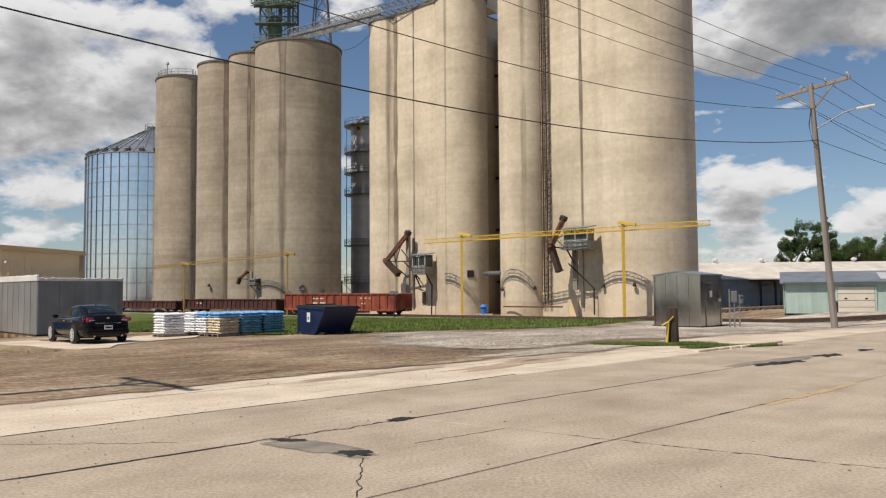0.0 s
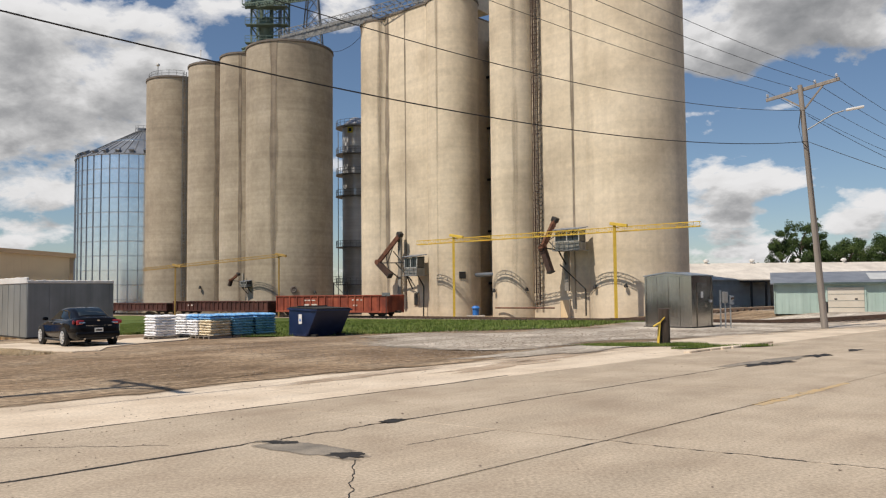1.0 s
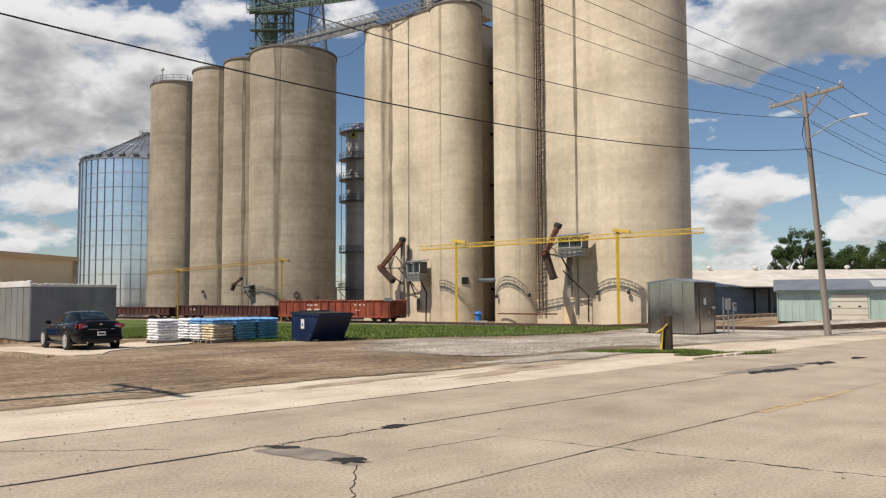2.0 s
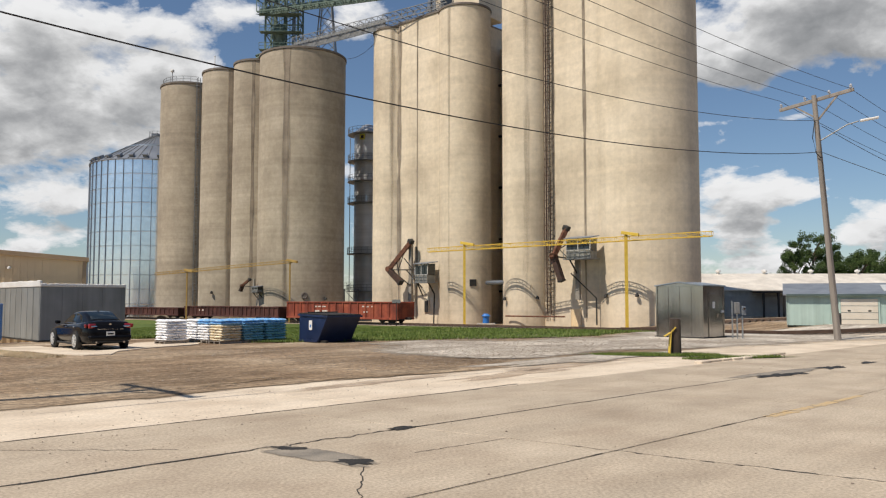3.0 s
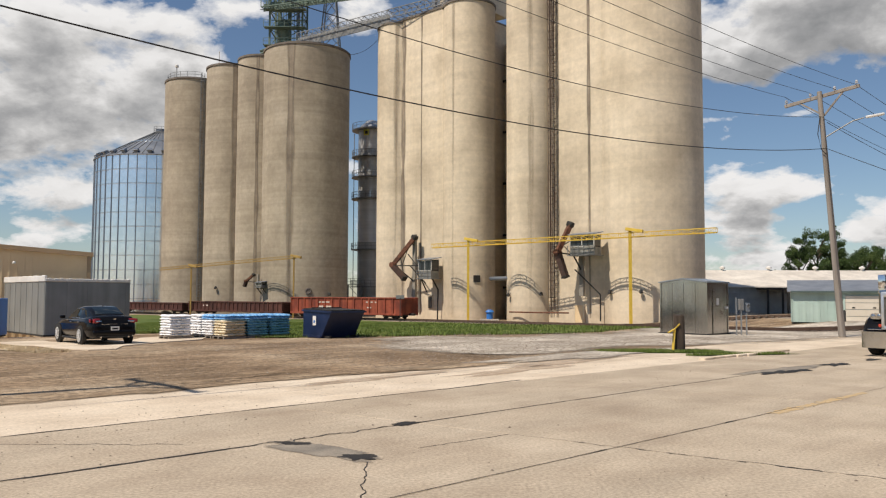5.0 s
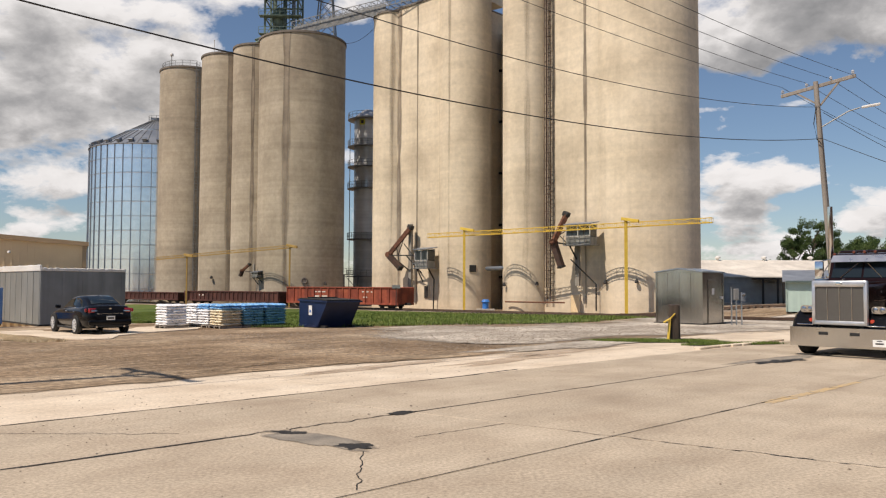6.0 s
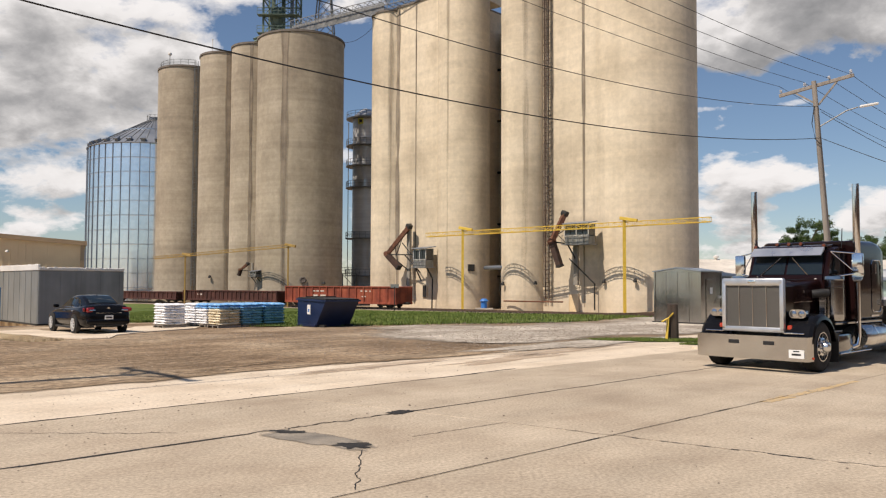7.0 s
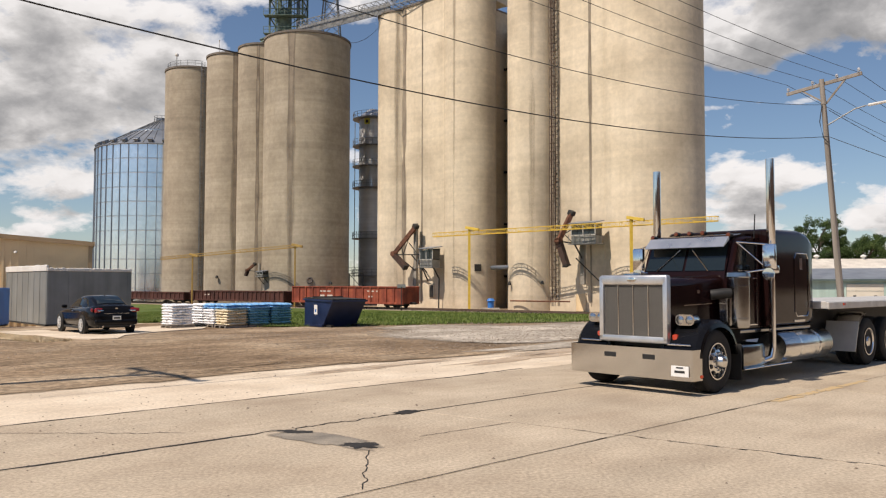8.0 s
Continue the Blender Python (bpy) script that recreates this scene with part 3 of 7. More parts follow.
def dryer_tower():
    cx, cy, r = -12.75, 139.0, 2.35
    base = -1.6
    d = thing("grain_dryer_tower", pose(cx, cy, base), "round galvanised grain dryer tower with walkways and ladder", "grain dryer")
    top = 32.9
    zs = [0, 6.0, 12.6, 20.0, 21.6, 25.0, 29.0, top]
    for i, (a, b) in enumerate(zip(zs, zs[1:])):
        m = (DRYERD, DRYERD, DRYERL, GALV, DRYERD, DRYERD, DRYERL)[i]
        part("drum_section", lathe(bmesh.new(), [(r, a), (r, b - 0.12), (r + 0.06, b - 0.1), (r + 0.06, b)], 40), m, d)
    part("roof", lathe(bmesh.new(), [(r + 0.1, top), (0.8, top + 1.4), (0.05, top + 1.6)], 40), DRYERD, d)
    for z in (4.8, 11.3, 20.2, 24.0, 27.6, 32.4):
        part("walkway", lathe(bmesh.new(), [(r, z), (r + 1.15, z), (r + 1.15, z + 0.12), (r, z + 0.12)], 40), STEEL, d)
        bm = bmesh.new()
        rim_rail(bm, arc(0, 0, r + 1.1, 90, 360, 16), z + 0.12)
        part("guard_rail", bm, STEEL, d)
    bm = bmesh.new()
    for y in (-0.25, 0.25):
        bar(bm, (-r - 0.75, y, 0.5), (-r - 0.75, y, 32), 0.07)
    for i in range(60):
        bar(bm, (-r - 0.75, -0.25, 1 + i * 0.52), (-r - 0.75, 0.25, 1 + i * 0.52), 0.04)
    part("ladder", bm, STEEL, d)
    bm = bmesh.new()
    for x in (-3.6, -1.2):
        for y in (-3.4, -2.4):
            bar(bm, (x, y, 0), (x, y, 5.2), 0.12)
    for z in (2.6, 5.2):
        box(bm, 2.7, 1.3, 0.1, Matrix.Translation((-2.4, -2.9, z)))
    bar(bm, (-3.6, -3.4, 0), (-1.2, -3.4, 2.6), 0.09)
    bar(bm, (-3.6, -3.4, 5.2), (-1.2, -3.4, 2.6), 0.09)
    rim_rail(bm, [(-3.7 + 0.6 * i, -3.5) for i in range(5)], 5.2)
    part("service_platform", bm, STEEL, d)
    s = part("sign", box(bmesh.new(), 0.95, 0.05, 1.0, pose(-0.75, -r - 0.03, top - 1.1, 0, 0, -14)), SIGNY, d, "yellow and black square sign")
    part("sign_mark", box(bmesh.new(), 0.5, 0.03, 0.55, pose(-0.76, -r - 0.07, top - 1.1, 0, 0, -14)), DARK, s)


DRYERD = mat("dull_dryer_steel", [(0.48, 0.475, 0.46), (0.60, 0.593, 0.576)], 0.6, 0.45, metal=0.25, bands=(0.5, 0.1))
DRYERL = mat("pale_dryer_steel", [(0.64, 0.63, 0.615), (0.74, 0.73, 0.715)], 0.6, 0.45, metal=0.25, bands=(0.5, 0.1))
SIGNY = mat("sign_yellow", [(0.65, 0.6, 0.08), (0.75, 0.7, 0.12)], 2, 0.6)
dryer_tower()


# ---- leg tower and bridge on the roofs ----
def truss_box(bm, a, b, w, h, bays, t=0.1):
    """A box truss from a to b (its lower centre line), w wide and h high."""
    a, b = Vector(a), Vector(b)
    d = (b - a).normalized()
    side = d.cross(Vector((0, 0, 1))).normalized() * w / 2
    up = Vector((0, 0, h))
    for i in range(bays + 1):
        p = a + (b - a) * i / bays
        for sgn in (-1, 1):
            bar(bm, p + side * sgn, p + side * sgn + up, t * 0.7)
            if i:
                q = a + (b - a) * (i - 1) / bays
                bar(bm, q + side * sgn + (up if i % 2 else up * 0), p + side * sgn + (up * 0 if i % 2 else up), t * 0.6)
        bar(bm, p - side, p + side, t * 0.7)
        bar(bm, p - side + up, p + side + up, t * 0.7)
    for sgn in (-1, 1):
        bar(bm, a + side * sgn, b + side * sgn, t)
        bar(bm, a + side * sgn + up, b + side * sgn + up, t)


def leg_tower():
    cx, cy = -25.2, 126.0
    t = thing("elevator_leg_tower", pose(cx, cy, 40.0), "green steel lattice tower carrying grain elevator legs", "elevator leg")
    for x in (-2.6, 2.6):
        for y in (-2.2, 2.2):
            part("tower_leg", bar(bmesh.new(), (x, y, -0.3), (x, y, 22), 0.28), GREENSTEEL, t)
    for lvl in range(7):
        z = 1.2 + lvl * 2.9
        bm = bmesh.new()
        for y in (-2.2, 2.2):
            bar(bm, (-2.6, y, z), (2.6, y, z), 0.16)
            bar(bm, (-2.6, y, z), (2.6, y, z + 2.9), 0.1)
            bar(bm, (2.6, y, z), (-2.6, y, z + 2.9), 0.1)
            bar(bm, (-2.6, y, z + 1.45), (2.6, y, z + 1.45), 0.1)
            for x in (-1.3, 0, 1.3):
                bar(bm, (x, y, z), (x, y, z + 2.9), 0.08)
        for x in (-2.6, 2.6):
            bar(bm, (x, -2.2, z), (x, 2.2, z), 0.16)
            bar(bm, (x, -2.2, z), (x, 2.2, z + 2.9), 0.1)
        part("bracing", bm, GREENSTEEL, t)
        bm = bmesh.new()
        box(bm, 6.6, 1.2, 0.1, Matrix.Translation((0, -2.9, z)))
        rim_rail(bm, [(-3.3 + 1.1 * i, -3.5) for i in range(7)], z)
        part("walkway", bm, GREENSTEEL, t)
    for x in (-1.5, 0.1, 1.5):
        part("leg_casing", box(bmesh.new(), 0.55, 0.5, 22, Matrix.Translation((x, 0.2, 11)), 0.03), STIFF if x > 1 else GREENSTEEL, t)
    bm = bmesh.new()
    lathe(bm, [(0.25, 1.6), (1.1, 3.6), (1.1, 5.0), (0.5, 5.9)], 20, Matrix.Translation((-0.6, -1.2, 0)))
    part("distributor", bm, GREENSTEEL, t)
    for k, (x, y) in enumerate(((-4.5, -2.0), (-3.5, -4.4), (4.6, -3.6), (3.0, -5.2), (5.5, 0))):
        part("spout", tube(bmesh.new(), [(-0.6, -1.2, 2.4), (x, y, -0.2)], 0.2, 10), DRYERL if k > 2 else GREENSTEEL, t)
    # upper conveyor that runs out to the near elevators
    bm = bmesh.new()
    a, b = Vector((-3.5, -2.6, 7.3)), Vector((19.5, -11.6, 6.9))
    truss_box(bm, a, b, 1.6, 1.9, 18, 0.15)
    bar(bm, a + Vector((0, 0, 0.1)), b + Vector((0, 0, 0.1)), 0.12, 1.2)
    for i in range(37):
        p = a.lerp(b, i / 36)
        bar(bm, p + Vector((-0.35, -0.85, -0.45)), p + Vector((0.3, 0.75, 0.0)), 0.1)
    part("upper_conveyor", bm, GREENSTEEL, t, "green lattice conveyor gallery")
    # light pylon beside the tower
    bm = bmesh.new()
    for x, y in ((5.0, -1), (8.4, -1), (5.0, 2.2), (8.4, 2.2)):
        bar(bm, (x, y, -0.5), (6.7 + (x - 6.7) * 0.35, 0.6 + (y - 0.6) * 0.35, 13), 0.16)
    for lvl in range(5):
        f0, f1 = 1 - 0.13 * lvl, 1 - 0.13 * (lvl + 1)
        z0, z1 = lvl * 2.6, lvl * 2.6 + 2.6
        for y in (-1, 2.2):
            bar(bm, (6.7 - 1.7 * f0, 0.6 + (y - 0.6) * f0, z0), (6.7 + 1.7 * f1, 0.6 + (y - 0.6) * f1, z1), 0.09)
            bar(bm, (6.7 + 1.7 * f0, 0.6 + (y - 0.6) * f0, z0), (6.7 - 1.7 * f1, 0.6 + (y - 0.6) * f1, z1), 0.09)
    part("pylon", bm, STEEL, t, "slim grey lattice pylon")


leg_tower()

bridge = thing("conveyor_bridge", pose(0, 0, 0), "grey steel lattice conveyor bridge between the silo roofs", "conveyor bridge")
bm = bmesh.new()
truss_box(bm, (-22.3, 119.2, 40.5), (-7.9, 113.0, 41.9), 1.4, 1.15, 16, 0.085)
part("span", bm, STEEL, bridge)
part("deck", bar(bmesh.new(), (-22.3, 119.2, 40.4), (-7.9, 113.0, 41.9), 0.12, 1.4), STEEL, bridge)
bm = bmesh.new()
truss_box(bm, (-7.9, 113.0, 41.9), (0.6, 107.0, 41.9), 1.4, 1.2, 9, 0.1)
part("roof_walkway", bm, STEEL, bridge)

# roof house and machinery on the near elevator
hh = thing("headhouse", pose(2.6, 112.5, 41.5, 0, 0, RAIL_ANG), "small tan concrete headhouse on the elevator roof", "headhouse")
part("wall", box(bmesh.new(), 7.5, 6, 7, Matrix.Translation((2.0, 0, 3.5)), 0.05), CONC, hh, smooth=0)
w = part("window", box(bmesh.new(), 2.0, 0.1, 1.7, Matrix.Translation((0.2, -3.03, 2.0))), WINDOW, hh, "dark steel window")
part("window_frame", box(bmesh.new(), 2.3, 0.07, 0.12, Matrix.Translation((0.2, -3.06, 2.9))), STEEL, w)
for x in (-3.3, -2.4):
    part("duct", box(bmesh.new(), 0.55, 0.7, 12, Matrix.Translation((x, -2.2, 6)), 0.04), STIFF, hh, "dark blue-grey vertical duct")
bm = bmesh.new()
rim_rail(bm, [(1.6 + 0.7 * math.cos(0.35 * i) * 3, -6.3 + 1.1 * abs(math.sin(0.35 * i))) for i in range(9)], 0)
part("guard_rail", bm, STEEL, hh)


DULLYEL = mat("dull_yellow_paint", [(0.30, 0.19, 0.05), (0.40, 0.26, 0.07)], 1.5, 0.6, fine=0.1)


# ---- yellow gantries ----
def gantry(name, p0, p1, posts, paint, z_post, label, post_w, size):
    g = thing(name, pose(0, 0, 0), label, "gantry", "yellow rail gantries")
    p0, p1 = Vector(p0), Vector(p1)
    n = round((p1 - p0).length / 0.75)
    bm = bmesh.new()
    truss_box(bm, p0, p1, 0.55 * size, 0.46 * size, n, 0.05 * size)
    bar(bm, p0 + Vector((0, 0, -0.03)), p1 + Vector((0, 0, -0.03)), 0.16 * size, 0.13 * size)
    part("lattice_beam", bm, paint, g)
    d = (p1 - p0).normalized()
    side = Vector((-d.y, d.x, 0))
    if side.y < 0:
        side = -side
    for px, py in posts:
        gz = ground_z(px, py) - 0.1
        k = (Vector((px, py, 0)) - p0).dot(d)
        zb = (p0 + d * k).z
        part("post", bar(bmesh.new(), (px, py, gz), (px, py, zb + z_post), post_w, post_w * 1.1), paint, g)
        bm = bmesh.new()
        a = Vector((px, py, zb + z_post - 0.15)) - d * 0.35
        box(bm, 2.0, 0.3, 0.34, Matrix.Translation(a + d * 0.9 + side * -0.15) @ pose(0, 0, 0, 0, 10, math.degrees(math.atan2(d.y, d.x))), 0.02)
        part("bracket", bm, paint, g)
        part("base_plate", box(bmesh.new(), 0.5, 0.5, 0.08, Matrix.Translation((px, py, gz + 0.14))), paint, g)
    return g


gantry("rail_gantry", (-1.4, 101.8, 7.95), (27.9, 80.5, 8.35), [(3.1, 98.3), (20.3, 85.8)], YELLOW, 0.85, "yellow painted steel gantry beam on slim posts", 0.3, 1.0)
gantry("rail_gantry", (-45.8, 128.0, 5.75), (-20.7, 111.0, 7.0), [(-39.4, 123.7), (-21.0, 111.2)], DULLYEL, 0.35, "dull yellow gantry with lamps before the far silos", 0.2, 0.8)


# ---- loading chutes and control cabins ----
def loader(x, y, z, ang, label, cabin, boom, spout_end, column, struts):
    """A spout that swings out from the wall, with its small cabin on brackets. Local +x runs along the wall, -y points out.
    cabin: x0, x1, z0, z1; boom: head, bend; column: x, z0, z1; struts: pairs of points with a width."""
    t = thing("rail_loading_chute", pose(x, y, z, 0, 0, ang), label, "loading chute", "rail loading chutes")
    x0, x1, z0, z1 = cabin
    mx, w, h = (x0 + x1) / 2, x1 - x0, z1 - z0
    c = part("cabin", box(bmesh.new(), w, 1.5, h * 0.38, Matrix.Translation((mx, -1.1, z0 + h * 0.19)), 0.02), CABIN, t, "grey sheet-metal control cabin", smooth=0)
    part("back_panel", box(bmesh.new(), w, 0.08, h * 0.62, Matrix.Translation((mx, -0.4, z0 + h * 0.69))), CABIN, c, smooth=0)
    for k in range(4):
        part("window_pane", box(bmesh.new(), w / 4 - 0.1, 0.03, h * 0.5, Matrix.Translation((x0 + w * (k + 0.5) / 4, -1.83, z0 + h * 0.66))), WINDOW, c)
    for sx in (x0 + 0.03, x1 - 0.03):
        part("side_pane", box(bmesh.new(), 0.03, 1.3, h * 0.5, Matrix.Translation((sx, -1.1, z0 + h * 0.66))), WINDOW, c)
    for k in (0, 2, 4):
        part("mullion", box(bmesh.new(), 0.09, 0.09, h * 0.62, Matrix.Translation((x0 + w * k / 4, -1.84, z0 + h * 0.69))), CABTRIM, c, "pale window mullion")
    for f in (0.4, 0.95):
        part("window_rail", box(bmesh.new(), w, 0.08, 0.07, Matrix.Translation((mx, -1.85, z0 + h * f))), CABTRIM, c)
    part("cabin_roof", box(bmesh.new(), w + 0.4, 2.1, 0.1, pose(mx, -1.1, z1 + 0.12, 9, 0, 0), 0.02), SLATE, c)
    bm = bmesh.new()
    box(bm, w + 0.5, 2.0, 0.1, Matrix.Translation((mx, -1.15, z0 - 0.05)))
    n = max(3, round(w / 0.6))
    rim_rail(bm, [(x0 - 0.2 + (w + 0.4) * i / n, -2.1) for i in range(n + 1)], z0)
    part("platform", bm, STEEL, t)
    a, b, e = Vector(boom[0]), Vector(boom[1]), Vector(spout_end)
    bm = bmesh.new()
    bar(bm, a, b, 0.62, 0.5)
    for i in range(1, 5):
        p = a.lerp(b, i / 5)
        box(bm, 0.7, 0.58, 0.09, Matrix.Translation(p) @ (b - a).to_track_quat("Z", "Y").to_matrix().to_4x4())
    part("chute", bm, RUST, t, "rusty red steel chute with flanges")
    part("chute_head", box(bmesh.new(), 0.75, 0.75, 0.6, Matrix.Translation(a) @ pose(0, 0, 0.05, 0, 25, 0), 0.1, 2), DARK, t)
    part("hinge_box", cyl(bmesh.new(), 0.38, 0.38, 0.8, Matrix.Translation(b) @ pose(0, 0, 0, 90, 0, 0), 16), RUST, t)
    part("lower_spout", bar(bmesh.new(), b + Vector((0.1, 0, -0.2)), e, 0.72, 0.62), CHUTEDARK, t, "dark brown lower spout")
    part("spout_lip", box(bmesh.new(), 0.82, 0.72, 0.16, Matrix.Translation(e) @ (e - b).to_track_quat("Z", "Y").to_matrix().to_4x4()), DARK, t)
    cx, c0, c1 = column
    part("column", box(bmesh.new(), 0.55, 0.4, c1 - c0, Matrix.Translation((cx, -0.2, (c0 + c1) / 2)), 0.02), COLUMN, t, "weathered grey riser column")
    for p, q, sw in struts:
        part("strut", bar(bmesh.new(), p, q, sw), DARK, t)
    return t


CHUTEDARK = mat("dark_rust", [(0.035, 0.02, 0.014), (0.075, 0.038, 0.026)], 2.0, 0.8, fine=0.2, fine_scale=8)
CABTRIM = mat("pale_cabin_trim", [(0.50, 0.49, 0.45), (0.62, 0.60, 0.56)], 2.0, 0.6)
COLUMN = mat("weathered_column", [(0.24, 0.215, 0.18), (0.34, 0.31, 0.26)], 1.0, 0.8, streak=(2, 0.2))
CABIN = mat("cabin_sheet", [(0.20, 0.20, 0.18), (0.29, 0.285, 0.26)], 1.5, 0.6, metal=0.1, streak=(2, 0.2))
# chutes stand on the front walls
loader(15.9, 93.7, 7.2, -42, "rusty loading chute with grey cabin on the elevator wall", (0.2, 3.4, -0.65, 1.75), ((-0.3, -1.0, 3.0), (-1.2, -2.4, -0.3)), (-0.1, -2.4, -3.2), (0.75, -5.4, -0.6),
       [((-1.2, -2.4, -0.3), (0.3, -0.9, -0.6), 0.16), ((0.4, -1.2, -2.3), (2.9, 0.25, -5.2), 0.15), ((2.9, 0.3, -5.2), (2.9, 0.3, -8.3), 0.13), ((-1.1, -2.3, 0.2), (0.2, -1.4, 1.2), 0.12),
        ((0.5, -1.6, -0.7), (0.8, 0.2, -3.0), 0.13), ((-0.8, -1.9, 0.6), (0.2, -1.4, -0.6), 0.1)])
loader(-2.0, 107.4, 5.3, -43, "folded red loading chute with grey cabin on the elevator wall", (0.0, 2.3, -1.2, 1.3), ((-2.1, -0.6, 4.4), (-4.9, -2.0, 0.7)), (-2.6, -2.0, -1.2), (-2.45, -4.0, 4.9),
       [((-4.8, -2.0, 0.6), (0.0, -1.5, 0.5), 0.14), ((-4.4, -1.9, 0.5), (-2.6, -0.3, -1.5), 0.15), ((-3.9, -1.6, 1.9), (-3.0, -1.9, -0.2), 0.1), ((-2.9, -1.2, 2.7), (-3.2, -1.9, 0.5), 0.1),
        ((-3.0, -1.0, 2.2), (-0.6, -1.6, 0.5), 0.1), ((-2.6, -0.3, -1.5), (-2.8, -0.3, -3.6), 0.13), ((2.2, -1.6, -1.2), (1.8, -0.1, -2.6), 0.14), ((1.8, 0.0, -2.6), (1.7, 0.0, -6.7), 0.13),
        ((0.2, -1.7, -1.2), (-0.2, -0.1, -3.0), 0.13), ((-1.8, -1.7, 0.5), (0.1, -0.6, -1.9), 0.14)])
small = loader(-27.5, 119.1, 3.3, -37, "small grey loading spout and railed platform on the silo", (0.5, 2.6, -0.6, 0.6), ((-1.6, -0.8, 2.4), (-3.4, -1.6, 0.9)), (-3.9, -1.6, -0.3), (-0.6, -1.0, 2.6),
               [((-3.3, -1.6, 0.9), (0.0, -1.0, 0.6), 0.16), ((0.6, -1.6, -0.7), (0.6, 0.2, -2.4), 0.14), ((2.5, -1.6, -0.7), (2.5, 0.2, -2.4), 0.14)])
small.scale = (0.62, 0.62, 0.62)

# ladder tray, doors, pipes and lamps on the elevators
def caged_ladder(x, y, z, ang, top, material, label):
    lt = thing("caged_ladder", pose(x, y, z, 0, 0, ang), label, "ladder")
    bm = bmesh.new()
    for xx in (-0.28, 0.28):
        bar(bm, (xx, 0, 1.5), (xx, 0, top), 0.09)
    for i in range(int((top - 2) / 0.5)):
        bar(bm, (-0.28, 0, 2 + 0.5 * i), (0.28, 0, 2 + 0.5 * i), 0.05)
    part("ladder_frame", bm, material, lt)
    bm = bmesh.new()
    hoop = arc(0, -0.1, 0.45, 180, 360, 6)
    for i in range(int((top - 3) / 1.03)):
        for p, q in zip(hoop, hoop[1:]):
            bar(bm, (*p, 3 + i * 1.03), (*q, 3 + i * 1.03), 0.06)
    for a in (200, 235, 270, 305, 340):
        xx, yy = 0.45 * math.cos(radians(a)), -0.1 + 0.45 * math.sin(radians(a))
        bar(bm, (xx, yy, 3), (xx, yy, top - 1), 0.05)
    part("cage", bm, material, lt)


caged_ladder(13.4, 96.6, -1.4, -42, 44.0, CHUTEDARK, "rusted caged ladder up the elevator wall")
caged_ladder(-41.6, 134.7, -1.5, 30, 41.5, STEEL, "grey caged ladder up the far silo")


def wall_door(x, y, z, ang, w, h, material, label):
    d = thing("door", pose(x, y, z, 0, 0, ang), label, "door")
    part("leaf", box(bmesh.new(), w, 0.08, h, Matrix.Translation((0, -0.05, h / 2)), 0.01), material, d)
    bm = bmesh.new()
    for s in (-1, 1):
        box(bm, 0.1, 0.16, h + 0.1, Matrix.Translation((s * (w / 2 + 0.05), -0.04, h / 2 + 0.05)))
    box(bm, w + 0.2, 0.16, 0.1, Matrix.Translation((0, -0.04, h + 0.05)))
    part("door_frame", bm, CONC, d)


wall_door(16.3, 94.62, -1.38, -42, 1.2, 2.1, TAN, "cream painted steel door in the elevator wall")
wall_door(-1.7, 107.95, 0.1, -43, 0.7, 1.6, DARK, "narrow dark louvred hatch in the elevator wall")


def wall_lamp(x, y, z, ang):
    l = thing("wall_lamp", pose(x, y, z, 0, 0, ang), "dark metal bulkhead lamp on a short arm", "lamp", "wall lamps of the silos")
    part("arm", tube(bmesh.new(), [(0, 0.3, 0.1), (0, -0.25, 0.2), (0, -0.45, 0.05)], 0.05, 8), DARK, l)
    part("head", lathe(bmesh.new(), [(0.1, 0.25), (0.26, 0.0), (0.3, -0.3), (0.22, -0.36)], 16, Matrix.Translation((0, -0.45, 0))), DARK, l)
    part("lens", lathe(bmesh.new(), [(0.05, -0.45), (0.2, -0.35), (0.2, -0.3)], 16, Matrix.Translation((0, -0.45, 0))), WHITE, l)
    l.scale = (0.75, 0.75, 0.75)


def on_circle(cx, cy, r, a):
    return cx + r * math.cos(radians(a)), cy + r * math.sin(radians(a))


for cx, cy, r, a, z in ((11.2, 100.2, 3.15, 208, 2.0), (11.2, 100.2, 3.15, 283, 2.1), (24.7, 95.0, 6.45, 215, 2.3), (24.7, 95.0, 6.45, 248, 2.4),
                        (-21.5, 122.6, 6.65, 312, 2.0), (-21.5, 122.6, 6.65, 215, 3.0), (-35.5, 132.8, 4.7, 255, 3.0)):
    x, y = on_circle(cx, cy, r, a)
    wall_lamp(x, y, z, a + 90)
x, y = on_circle(-21.5, 122.6, 6.65, 285)
solid("wall_hatch", lathe(bmesh.new(), [(0.5, 0), (0.5, 0.12), (0.35, 0.16), (0.3, 0.1)], 24, pose(x, y, 2.4, 90, 0, 15)), SILOCAP, "round inspection hatch in the silo wall", "hatch")
x, y = on_circle(3.45, 106.5, 3.55, 285)
solid("wall_hatch", box(bmesh.new(), 0.9, 0.2, 0.9, pose(x, y, 4.0, 0, 0, 15), 0.03), DARK, "square dark hatch in the elevator wall", "hatch")
